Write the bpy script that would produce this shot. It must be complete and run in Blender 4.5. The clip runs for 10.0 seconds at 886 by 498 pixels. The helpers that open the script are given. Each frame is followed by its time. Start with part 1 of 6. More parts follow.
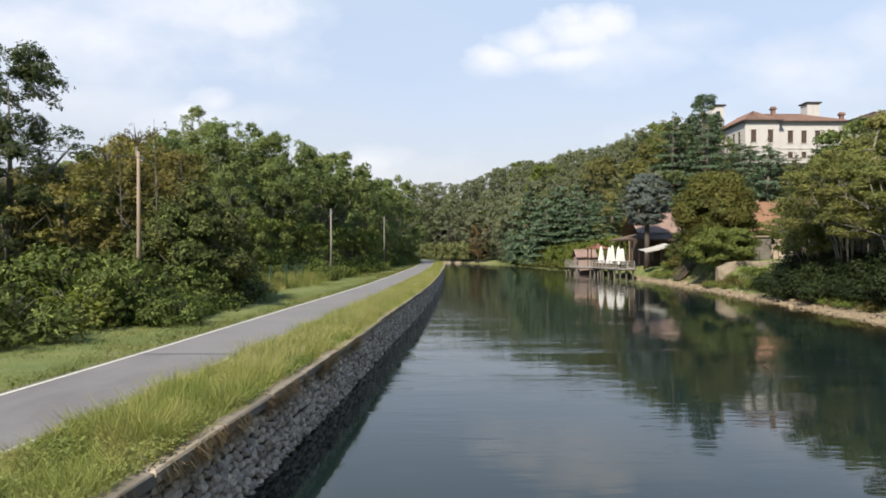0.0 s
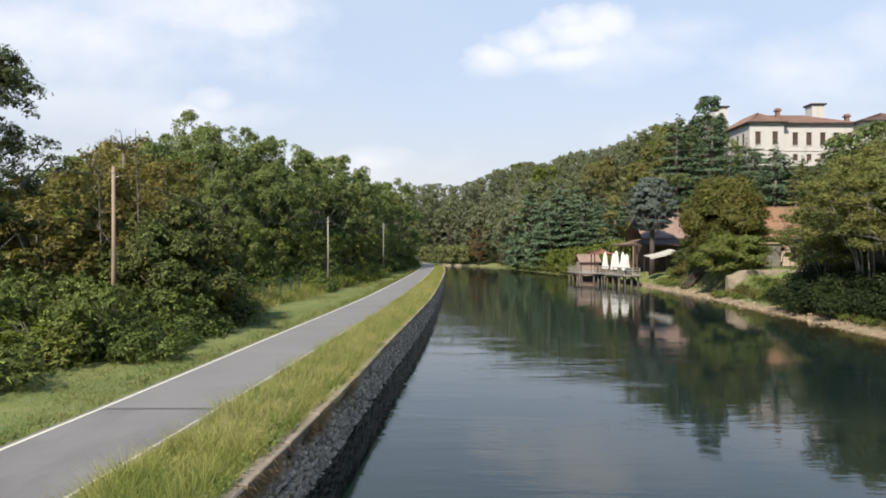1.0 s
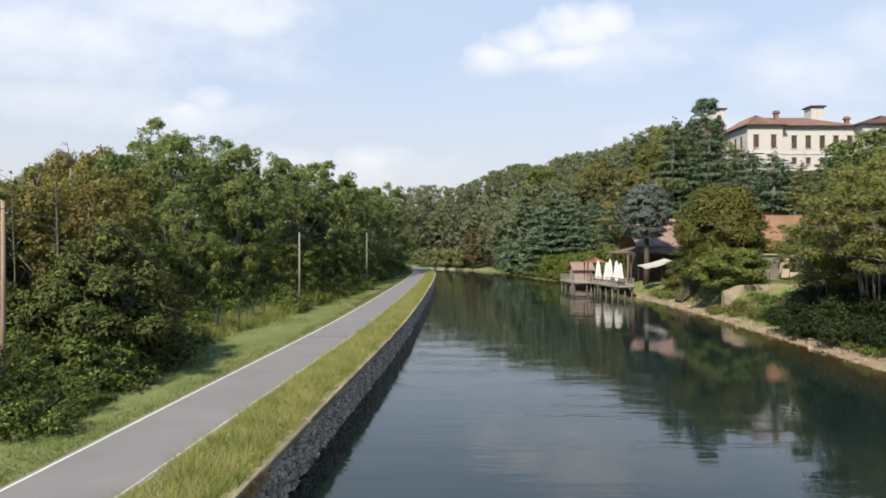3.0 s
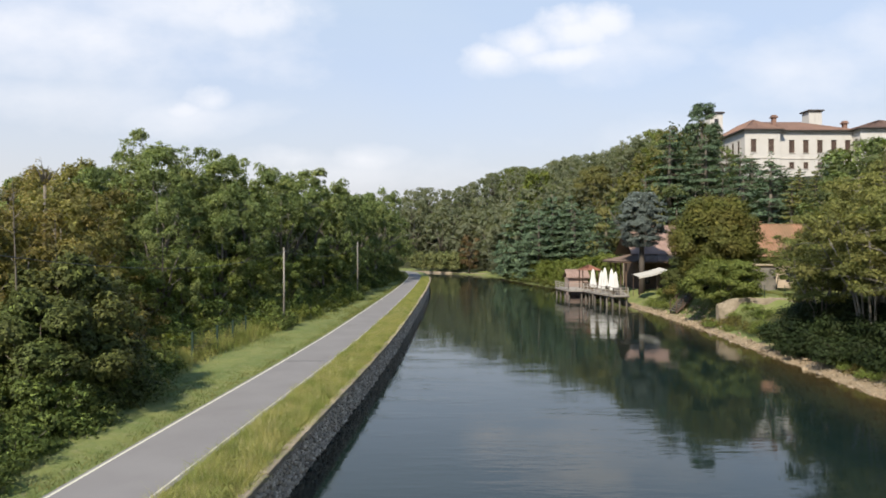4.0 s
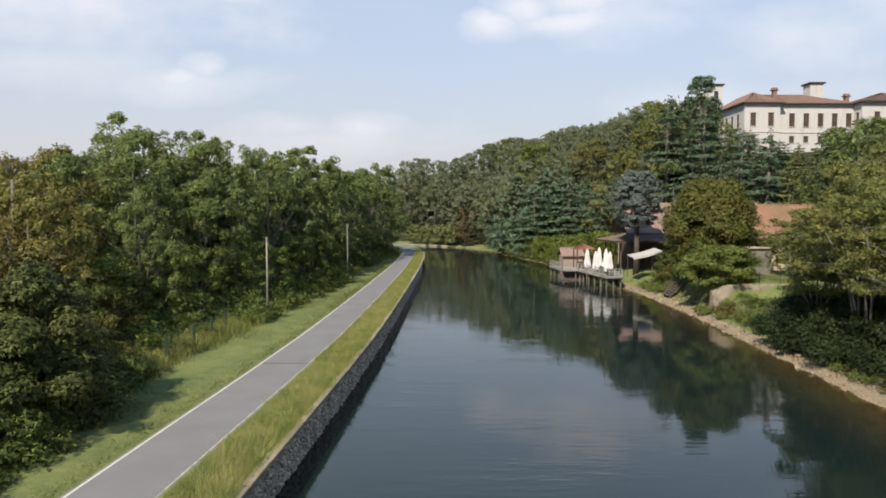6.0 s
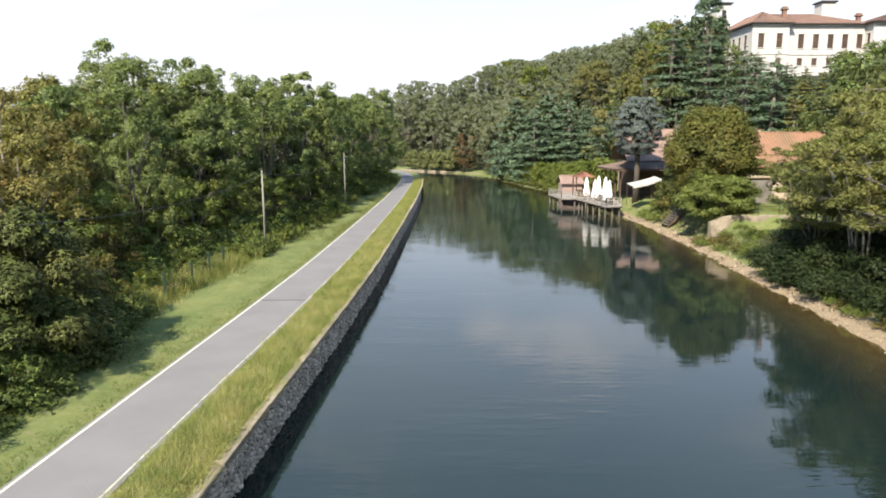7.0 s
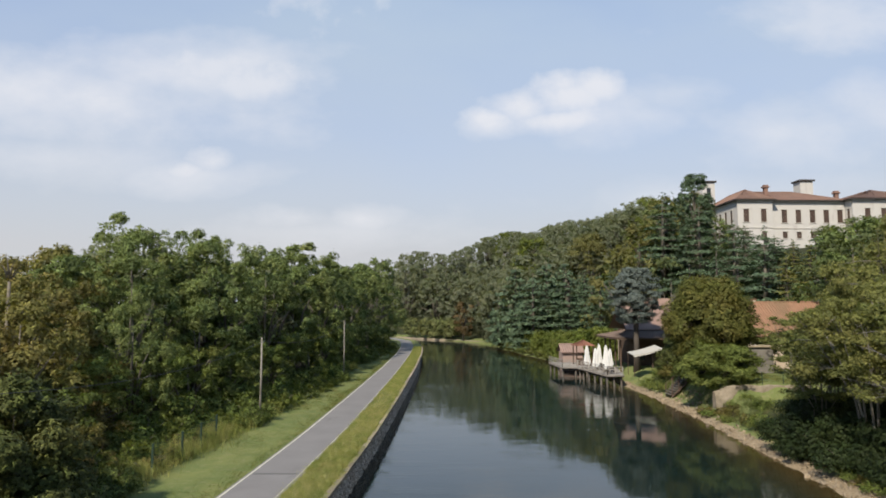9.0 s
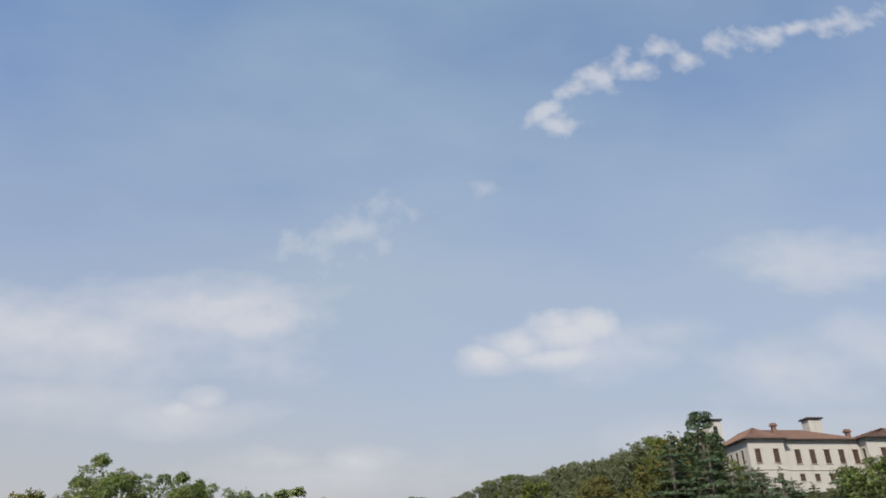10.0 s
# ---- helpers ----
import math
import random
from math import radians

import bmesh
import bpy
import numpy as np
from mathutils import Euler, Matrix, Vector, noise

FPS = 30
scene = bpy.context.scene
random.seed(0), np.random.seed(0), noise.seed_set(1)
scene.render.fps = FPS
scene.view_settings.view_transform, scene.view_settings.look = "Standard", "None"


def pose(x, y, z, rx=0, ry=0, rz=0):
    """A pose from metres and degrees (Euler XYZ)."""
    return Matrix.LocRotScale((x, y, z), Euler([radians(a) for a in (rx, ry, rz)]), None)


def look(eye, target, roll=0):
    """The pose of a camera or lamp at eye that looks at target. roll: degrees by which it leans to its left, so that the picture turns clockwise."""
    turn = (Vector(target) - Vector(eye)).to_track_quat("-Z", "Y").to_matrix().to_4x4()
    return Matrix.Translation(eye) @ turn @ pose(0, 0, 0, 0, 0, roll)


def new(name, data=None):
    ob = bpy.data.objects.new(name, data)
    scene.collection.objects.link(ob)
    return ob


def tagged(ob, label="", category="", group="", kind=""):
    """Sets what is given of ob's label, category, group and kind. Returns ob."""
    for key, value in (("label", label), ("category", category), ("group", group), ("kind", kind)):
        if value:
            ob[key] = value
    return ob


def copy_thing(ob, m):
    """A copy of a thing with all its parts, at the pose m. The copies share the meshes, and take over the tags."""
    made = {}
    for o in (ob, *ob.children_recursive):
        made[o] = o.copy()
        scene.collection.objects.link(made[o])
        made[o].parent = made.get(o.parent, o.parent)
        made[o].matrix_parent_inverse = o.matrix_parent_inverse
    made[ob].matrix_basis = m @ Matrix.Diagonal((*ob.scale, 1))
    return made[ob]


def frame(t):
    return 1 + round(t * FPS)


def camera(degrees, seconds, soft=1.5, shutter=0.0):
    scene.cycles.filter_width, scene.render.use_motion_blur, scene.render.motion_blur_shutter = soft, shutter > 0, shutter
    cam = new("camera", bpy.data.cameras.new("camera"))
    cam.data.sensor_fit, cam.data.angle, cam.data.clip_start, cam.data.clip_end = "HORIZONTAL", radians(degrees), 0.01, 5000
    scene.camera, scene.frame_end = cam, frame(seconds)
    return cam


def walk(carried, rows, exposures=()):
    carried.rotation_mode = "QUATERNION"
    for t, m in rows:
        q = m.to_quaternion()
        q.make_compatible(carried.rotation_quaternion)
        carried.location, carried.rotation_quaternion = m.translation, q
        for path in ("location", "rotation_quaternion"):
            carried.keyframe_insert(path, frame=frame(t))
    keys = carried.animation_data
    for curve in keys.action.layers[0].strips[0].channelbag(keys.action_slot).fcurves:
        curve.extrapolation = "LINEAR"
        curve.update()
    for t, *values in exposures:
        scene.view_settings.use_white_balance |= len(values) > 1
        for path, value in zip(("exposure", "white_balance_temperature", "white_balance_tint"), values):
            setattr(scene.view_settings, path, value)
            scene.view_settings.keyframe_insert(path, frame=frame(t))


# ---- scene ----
cam = camera(67.8, 10.0, 1.75)
PATH = [
    (0, (0.069, -1.377, 2.492), (0.071, 0.623, 2.498), -0.0),
    (0.5, (-0.103, -0.342, 2.892), (-0.099, 1.658, 2.899), -0.0),
    (1, (-0.109, 0.737, 3.312), (-0.105, 2.737, 3.318), -0.0),
    (1.5, (-0.028, 1.7, 3.677), (-0.023, 3.7, 3.683), 0.0),
    (2, (0.267, 2.503, 4.016), (0.27, 4.503, 4.019), -0.0),
    (2.5, (0.869, 3.177, 4.273), (0.874, 5.177, 4.276), -0.0),
    (4, (2.318, 4.831, 5.826), (2.328, 6.831, 5.83), 0.0),
    (4.5, (2.612, 5.232, 6.269), (2.622, 7.232, 6.273), -0.0),
    (5, (2.805, 5.608, 6.689), (2.818, 7.608, 6.695), -0.0),
    (6.5, (3.238, 6.299, 7.748), (3.254, 8.288, 7.532), -0.0),
    (7, (3.263, 6.412, 8.052), (3.28, 8.386, 7.73), -0.1),
    (7.5, (3.282, 6.36, 8.138), (3.299, 8.356, 8.012), 0.0),
    (8, (3.281, 6.258, 8.131), (3.298, 8.254, 8.248), 0.0),
    (8.5, (3.29, 6.207, 8.041), (3.307, 8.199, 8.215), 0.1),
    (9, (3.266, 6.168, 8.074), (3.284, 8.159, 8.257), 0.1),
    (9.3, (3.22, 6.107, 8.042), (3.239, 8.071, 8.42), 0.2),
    (9.5, (3.211, 6.128, 8.019), (3.23, 8.054, 8.56), 0.0),
    (10, (3.22, 6.215, 8.008), (3.242, 8.017, 8.875), -0.1),
]
EXPOSURES = [(0.0, 0.80), (5.2, 0.73), (6.3, 0.62), (6.6, 0.76), (7.0, 1.32), (7.5, 1.06), (8.0, 0.75), (8.5, 0.60), (9.0, 0.50), (9.5, 0.47), (10.0, 0.22)]
walk(cam, [(t, look(eye, target, roll)) for t, eye, target, roll in PATH], EXPOSURES)

# ---- world and sun ----
TO_SUN = Vector((-0.34, -0.62, 0.71)).normalized()
world = bpy.data.worlds.new("world")
scene.world = world
world.use_nodes = True
WN = world.node_tree
WN.nodes.clear()


def wmath(op, a, b=None, c=None, clamp=False):
    n = WN.nodes.new("ShaderNodeMath")
    n.operation, n.use_clamp = op, clamp
    for i, v in enumerate((a, b, c)):
        if v is None:
            continue
        if isinstance(v, (int, float)):
            n.inputs[i].default_value = v
        else:
            WN.links.new(v, n.inputs[i])
    return n.outputs[0]


def wmix(f, a, b):
    n = WN.nodes.new("ShaderNodeMix")
    n.data_type = "RGBA"
    for i, v in ((0, f), (6, a), (7, b)):
        if isinstance(v, (int, float, tuple)):
            n.inputs[i].default_value = v
        else:
            WN.links.new(v, n.inputs[i])
    return n.outputs[2]


sky = WN.nodes.new("ShaderNodeTexSky")
sky.sky_type, sky.sun_disc = "NISHITA", False
sky.sun_elevation = math.asin(TO_SUN.z)
sky.sun_rotation = math.atan2(TO_SUN.x, TO_SUN.y)
sky.air_density, sky.dust_density, sky.ozone_density = 1.2, 1.2, 1.0
tc = WN.nodes.new("ShaderNodeTexCoord")
sep = WN.nodes.new("ShaderNodeSeparateXYZ")
WN.links.new(tc.outputs["Generated"], sep.inputs[0])
dx, dy, dz = sep.outputs
# plan of the cloud layer: every direction mapped on a plane ahead
dyc = wmath("MAXIMUM", dy, 0.02)
cu, cv = wmath("DIVIDE", dx, dyc), wmath("DIVIDE", dz, dyc)
ns = WN.nodes.new("ShaderNodeTexNoise")
ns.inputs["Scale"].default_value, ns.inputs["Detail"].default_value, ns.inputs["Roughness"].default_value = 5.5, 7.0, 0.55
comb = WN.nodes.new("ShaderNodeCombineXYZ")
WN.links.new(cu, comb.inputs[0])
WN.links.new(wmath("MULTIPLY", cv, 1.7), comb.inputs[1])
WN.links.new(comb.outputs[0], ns.inputs["Vector"])
fbm = wmath("SUBTRACT", ns.outputs["Fac"], 0.5)
nf = WN.nodes.new("ShaderNodeTexNoise")
nf.inputs["Scale"].default_value, nf.inputs["Detail"].default_value, nf.inputs["Roughness"].default_value = 17.0, 6.0, 0.55
comb2 = WN.nodes.new("ShaderNodeCombineXYZ")
WN.links.new(cu, comb2.inputs[0])
WN.links.new(cv, comb2.inputs[1])
WN.links.new(comb2.outputs[0], nf.inputs["Vector"])
fine = wmath("SUBTRACT", nf.outputs["Fac"], 0.5)
nw = WN.nodes.new("ShaderNodeTexNoise")
nw.inputs["Scale"].default_value, nw.inputs["Detail"].default_value, nw.inputs["Roughness"].default_value = 1.1, 6.0, 0.5
mapw = WN.nodes.new("ShaderNodeMapping")
mapw.inputs["Scale"].default_value = (1.0, 2.2, 2.6)
mapw.inputs["Location"].default_value = (3.1, 0.4, 1.7)
WN.links.new(tc.outputs["Generated"], mapw.inputs[0])
WN.links.new(mapw.outputs[0], nw.inputs["Vector"])
veil = wmath("MULTIPLY_ADD", nw.outputs["Fac"], 3.2, -1.35, clamp=True)
# cumulus heads, soft banks and a torn streak of cirrus: middle, half size, slant, weight, raggedness (minus: finely torn)
HEADS = [(0.085, 0.286, 0.062, 0.030), (0.135, 0.310, 0.068, 0.044), (0.195, 0.325, 0.080, 0.052), (0.250, 0.345, 0.052, 0.036), (0.19, 0.292, 0.12, 0.026),
         (-0.345, 0.224, 0.048, 0.030), (-0.385, 0.208, 0.050, 0.020), (-0.28, 0.345, 0.11, 0.045), (-0.38, 0.365, 0.12, 0.045), (-0.525, 0.318, 0.055, 0.022)]
BANKS = [(0.26, 0.30, 0.17, 0.050, 0.0, 0.45, 1.2), (-0.60, 0.33, 0.42, 0.10, -0.04, 0.74, 1.0), (-0.42, 0.37, 0.30, 0.075, 0.0, 0.70, 1.0), (-0.36, 0.205, 0.15, 0.036, 0.0, 0.5, 1.2),
         (-0.22, 0.140, 0.10, 0.030, 0.0, 0.6, 1.3), (-0.115, 0.138, 0.09, 0.034, 0.0, 0.6, 1.3), (-0.16, 0.118, 0.24, 0.035, 0.0, 0.42, 1.2), (0.39, 0.34, 0.12, 0.04, 0.1, 0.40, 1.2),
         (0.53, 0.275, 0.17, 0.070, 0.0, 0.48, 1.2), (0.70, 0.30, 0.12, 0.08, 0.0, 0.46, 1.2), (0.42, 0.175, 0.34, 0.040, 0.05, 0.32, 1.2), (-0.15, 0.51, 0.10, 0.055, 0.3, 0.36, -1.9),
         (0.70, 0.465, 0.3, 0.06, 0.12, 0.45, 1.6), (0.088, 0.60, 0.03, 0.026, 0.0, 0.3, -1.4), (-0.62, 0.23, 0.30, 0.05, 0.0, 0.45, 1.2)]
CLOUDS = [(u, v, hx, hy, 0.06, 0.86, 0.62) for u, v, hx, hy in HEADS[:5]] + [(u, v, hx, hy, 0.05, 0.72, 0.66) for u, v, hx, hy in HEADS[5:]] + BANKS
PUFFS = [(0.205, 0.772), (0.228, 0.738), (0.262, 0.819), (0.314, 0.853), (0.358, 0.892), (0.393, 0.866), (0.439, 0.921), (0.491, 0.893), (0.567, 0.941), (0.655, 0.957), (0.736, 0.985), (0.814, 0.996), (0.902, 1.02), (1.0, 1.04)]
CLOUDS += [(u, v, 0.042 + 0.012 * (i % 3 != 1), 0.030 + 0.008 * (i % 2), 0.3, 0.62, -1.7) for i, (u, v) in enumerate(PUFFS)]
clouds = None
for mx, my, hx, hy, slant, weight, rag in CLOUDS:
    ex = wmath("DIVIDE", wmath("SUBTRACT", cu, mx), hx)
    lift = wmath("MULTIPLY", wmath("SUBTRACT", cu, mx), slant)
    ey = wmath("DIVIDE", wmath("SUBTRACT", wmath("SUBTRACT", cv, my), lift), hy)
    rr = wmath("SQRT", wmath("ADD", wmath("MULTIPLY", ex, ex), wmath("MULTIPLY", ey, ey)))
    if 0 < rag < 1:
        # a cumulus head: crisp billowed crown, soft shaded base
        body = wmath("MULTIPLY_ADD", fine, rag * 1.9, wmath("MULTIPLY_ADD", fbm, 1.5, wmath("SUBTRACT", 1.0, rr)))
        crisp = wmath("MULTIPLY_ADD", wmath("MINIMUM", wmath("MAXIMUM", ey, -1.0), 1.0), 0.45, 1.15)
        body = wmath("MULTIPLY", wmath("SMOOTH_MIN", wmath("MAXIMUM", wmath("MULTIPLY", body, crisp), 0.0), 1.0, 0.3), wmath("MULTIPLY_ADD", wmath("MINIMUM", wmath("MAXIMUM", ey, -1.0), 1.0), 0.12 * weight, 0.88 * weight))
    else:
        body = wmath("MULTIPLY_ADD", fbm if rag > 0 else fine, abs(rag) * 2.2, wmath("SUBTRACT", 1.0, rr))
        body = wmath("MULTIPLY", wmath("SMOOTH_MIN", wmath("MAXIMUM", wmath("MULTIPLY", body, 0.9), 0.0), 1.0, 0.2), weight)
    clouds = body if clouds is None else wmath("MAXIMUM", clouds, body)
ahead = wmath("GREATER_THAN", dy, 0.05)
clouds = wmath("MULTIPLY", clouds, ahead, clamp=True)
haze = wmath("POWER", wmath("SUBTRACT", 1.0, wmath("MAXIMUM", dz, 0.0), clamp=True), 1.9)
haze = wmath("MINIMUM", wmath("MULTIPLY", haze, 1.14), 0.97)
thin = wmath("MULTIPLY_ADD", veil, 0.50, 0.14)
HAZE, CLOUD = (5.45, 5.48, 5.72, 1), (7.7, 7.65, 7.9, 1)
clear = WN.nodes.new("ShaderNodeMix")
clear.data_type, clear.blend_type = "RGBA", "MULTIPLY"
clear.inputs[0].default_value, clear.inputs[7].default_value = 1.0, (0.66, 1.20, 1.78, 1)
WN.links.new(sky.outputs[0], clear.inputs[6])
VEIL = (4.55, 6.05, 7.15, 1)
tint = wmix(haze, wmix(thin, clear.outputs[2], VEIL), HAZE)
tint = wmix(clouds, tint, CLOUD)
bg = WN.nodes.new("ShaderNodeBackground")
bg.inputs["Strength"].default_value = 0.080
WN.links.new(tint, bg.inputs[0])
wo = WN.nodes.new("ShaderNodeOutputWorld")
WN.links.new(bg.outputs[0], wo.inputs[0])

sun = new("sun", bpy.data.lights.new("sun", "SUN"))
sun.data.energy, sun.data.angle, sun.data.color = 4.9, radians(1.2), (1.0, 0.91, 0.77)
sun.matrix_world = look((0, 0, 80), Vector((0, 0, 80)) - TO_SUN)

# ---- materials ----
class Mat:
    """A small builder of node materials."""

    def __init__(self, name):
        self.m = bpy.data.materials.new(name)
        self.m.use_nodes = True
        self.t = self.m.node_tree
        self.p = self.t.nodes["Principled BSDF"]
        self.out = self.t.nodes["Material Output"]
        self.geo = self.t.nodes.new("ShaderNodeNewGeometry")
        self.pos = self.geo.outputs["Position"]

    def put(self, v, socket):
        if isinstance(v, (int, float, tuple)):
            socket.default_value = v
        else:
            self.t.links.new(v, socket)

    def noise(self, scale, detail=4.0, rough=0.55, stretch=(1, 1, 1), vector=None, shift=(0, 0, 0)):
        n = self.t.nodes.new("ShaderNodeTexNoise")
        n.inputs["Scale"].default_value, n.inputs["Detail"].default_value, n.inputs["Roughness"].default_value = scale, detail, rough
        mp = self.t.nodes.new("ShaderNodeMapping")
        mp.inputs["Scale"].default_value, mp.inputs["Location"].default_value = stretch, shift
        self.t.links.new(vector or self.pos, mp.inputs[0])
        self.t.links.new(mp.outputs[0], n.inputs["Vector"])
        return n.outputs["Fac"]

    def math(self, op, a, b=0.0, c=0.0, clamp=False):
        n = self.t.nodes.new("ShaderNodeMath")
        n.operation, n.use_clamp = op, clamp
        for i, v in enumerate((a, b, c)):
            self.put(v, n.inputs[i])
        return n.outputs[0]

    def ramp(self, f, stops):
        n = self.t.nodes.new("ShaderNodeValToRGB")
        while len(n.color_ramp.elements) < len(stops):
            n.color_ramp.elements.new(0.5)
        for e, (at, col) in zip(n.color_ramp.elements, stops):
            e.position, e.color = at, (*col, 1)
        self.put(f, n.inputs[0])
        return n.outputs[0]

    def mix(self, f, a, b, blend="MIX"):
        n = self.t.nodes.new("ShaderNodeMix")
        n.data_type, n.blend_type = "RGBA", blend
        for i, v in ((0, f), (6, a), (7, b)):
            if isinstance(v, tuple) and len(v) == 3:
                v = (*v, 1)
            self.put(v, n.inputs[i])
        return n.outputs[2]

    def bump(self, height, strength, distance=0.02, normal=None):
        n = self.t.nodes.new("ShaderNodeBump")
        n.inputs["Strength"].default_value, n.inputs["Distance"].default_value = strength, distance
        self.t.links.new(height, n.inputs["Height"])
        if normal:
            self.t.links.new(normal, n.inputs["Normal"])
        self.t.links.new(n.outputs[0], self.p.inputs["Normal"])
        return n.outputs[0]

    def random(self):
        return self.t.nodes.new("ShaderNodeObjectInfo").outputs["Random"]

    def island(self):
        return self.geo.outputs["Random Per Island"]

    def done(self, color, rough=0.8, metal=0.0, spec=0.4, albedo_scale=0.84):
        """Sets the surface; the last factor scales every colour down evenly, to deepen shade against sunlit parts."""
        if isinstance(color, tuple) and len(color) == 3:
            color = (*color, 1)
        if albedo_scale < 1:
            color = self.mix(1.0, color, (albedo_scale, albedo_scale, albedo_scale), "MULTIPLY")
        self.put(color, self.p.inputs["Base Color"])
        self.put(rough, self.p.inputs["Roughness"])
        self.put(metal, self.p.inputs["Metallic"])
        self.p.inputs["Specular IOR Level"].default_value = spec
        return self.m


def shade(c, k):
    return tuple(min(1.0, v * k) for v in c)


def leaf_material(name, base, accent, amount=0.3, glow=0.34, vary=1.5, deep=0.42):
    """Foliage: hue varies from plant to plant, from bough to bough and from leaf to leaf; highlights and haze are put
    into the tones.
    """
    k = Mat(name)
    base, accent = (base[0] * 0.68, base[1] * 0.66, base[2] * 0.56), (accent[0] * 0.69, accent[1] * 0.68, accent[2] * 0.58)
    r, i = k.random(), k.island()
    patch = k.noise(0.55, 3.0)
    col = k.mix(k.math("MULTIPLY_ADD", patch, 2.4, -0.85 + 0.15 * amount, clamp=True), base, shade(base, deep))
    col = k.mix(k.math("MULTIPLY", k.math("MULTIPLY_ADD", k.noise(0.33, 2.0, shift=(7, 3, 1)), 3.0, -1.3, clamp=True), amount * 1.6, clamp=True), col, accent)
    col = k.mix(k.math("MULTIPLY", r, 0.35), col, k.mix(0.5, accent, shade(base, 0.7)))
    # ramp top paints leaf highlights at random; deep from 0.6 lifts its foot as haze
    col = k.mix(1.0, col, k.ramp(i, [(0.0, (0.52 if deep < 0.6 else 0.72, 0.54 if deep < 0.6 else 0.73, 0.50 if deep < 0.6 else 0.70)), (0.5, (1, 1, 1)), (0.85, (1.25, 1.22, 1.18)), (1.0, (vary, vary * 0.97, vary * 0.9))]), "MULTIPLY")
    m = k.done(col, 0.62, 0.0, 0.12, 1.0)
    tr = k.t.nodes.new("ShaderNodeBsdfTranslucent")
    k.t.links.new(k.mix(1.0, col, (1.25, 1.3, 0.7), "MULTIPLY"), tr.inputs[0])
    ms = k.t.nodes.new("ShaderNodeMixShader")
    ms.inputs[0].default_value = glow
    k.t.links.new(k.p.outputs[0], ms.inputs[1])
    k.t.links.new(tr.outputs[0], ms.inputs[2])
    k.t.links.new(ms.outputs[0], k.out.inputs[0])
    return m


LEAF = {
    "robinia": leaf_material("robinia_leaves", (0.212, 0.284, 0.122), (0.288, 0.306, 0.122), 0.4, 0.34, 2.1),
    "under": leaf_material("understory_leaves", (0.200, 0.270, 0.082), (0.262, 0.260, 0.090), 0.45, 0.34, 2.0),
    # dark leaf colour that holds the shade on the thicket's unlit side
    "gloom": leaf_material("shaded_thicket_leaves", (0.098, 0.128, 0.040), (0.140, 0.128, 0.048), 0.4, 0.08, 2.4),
    # robinia leaves again, darkened so that the colour carries shade
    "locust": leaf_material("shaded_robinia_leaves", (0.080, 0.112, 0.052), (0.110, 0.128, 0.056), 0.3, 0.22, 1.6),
    "shrub": leaf_material("shrub_leaves", (0.128, 0.168, 0.048), (0.195, 0.165, 0.056), 0.4, 0.24, 2.0),
    "olive": leaf_material("olive_leaves", (0.245, 0.250, 0.090), (0.300, 0.228, 0.092), 0.5, 0.30, 1.9),
    "rust": leaf_material("rusty_leaves", (0.205, 0.196, 0.068), (0.262, 0.178, 0.066), 0.45, 0.28, 1.9),
    # ochre, hill and needle leaves are paled and flattened to hold some haze
    "ochre": leaf_material("ochre_leaves", (0.235, 0.240, 0.105), (0.255, 0.225, 0.100), 0.35, 0.38, 1.4, 0.65),
    "gold": leaf_material("golden_leaves", (0.270, 0.205, 0.050), (0.190, 0.160, 0.050), 0.4),
    "hill": leaf_material("hill_leaves", (0.152, 0.196, 0.098), (0.205, 0.215, 0.100), 0.35, 0.38, 1.4, 0.65),
    # bluish and pale: distance haze is put into the leaf colour
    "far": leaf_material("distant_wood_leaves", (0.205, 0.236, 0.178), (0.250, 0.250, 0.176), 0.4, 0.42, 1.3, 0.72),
    # vary this high paints pale highlights on single bramble leaves
    "bramble": leaf_material("bramble_leaves", (0.106, 0.158, 0.044), (0.180, 0.186, 0.060), 0.35, 0.18, 2.8),
    "needle": leaf_material("cedar_needles", (0.118, 0.180, 0.126), (0.165, 0.215, 0.142), 0.35, 0.26, 2.2, 0.62),
    "blue": leaf_material("blue_cedar_needles", (0.185, 0.225, 0.240), (0.200, 0.235, 0.245), 0.3, 0.15, 1.8),
    "lime": leaf_material("climber_leaves", (0.190, 0.245, 0.060), (0.225, 0.225, 0.070), 0.4, 0.38, 1.8),
    "acacia": leaf_material("acacia_leaflets", (0.185, 0.222, 0.080), (0.238, 0.230, 0.088), 0.4, 0.30, 1.9, 0.50),
    "fig": leaf_material("fig_leaves", (0.205, 0.268, 0.080), (0.250, 0.256, 0.088), 0.4, 0.34, 1.8),
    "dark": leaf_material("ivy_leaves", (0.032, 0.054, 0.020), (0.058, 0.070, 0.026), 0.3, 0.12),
    "russet": leaf_material("russet_leaves", (0.170, 0.205, 0.064), (0.245, 0.180, 0.058), 0.42, 0.32, 1.9),
    "copper": leaf_material("copper_leaves", (0.225, 0.155, 0.090), (0.200, 0.165, 0.090), 0.4),
    "feather": leaf_material("acacia_leaves", (0.232, 0.254, 0.096), (0.286, 0.262, 0.102), 0.45, 0.38, 1.8, 0.55),
    "reed": leaf_material("reed_leaves", (0.260, 0.300, 0.140), (0.290, 0.280, 0.140), 0.4),
}


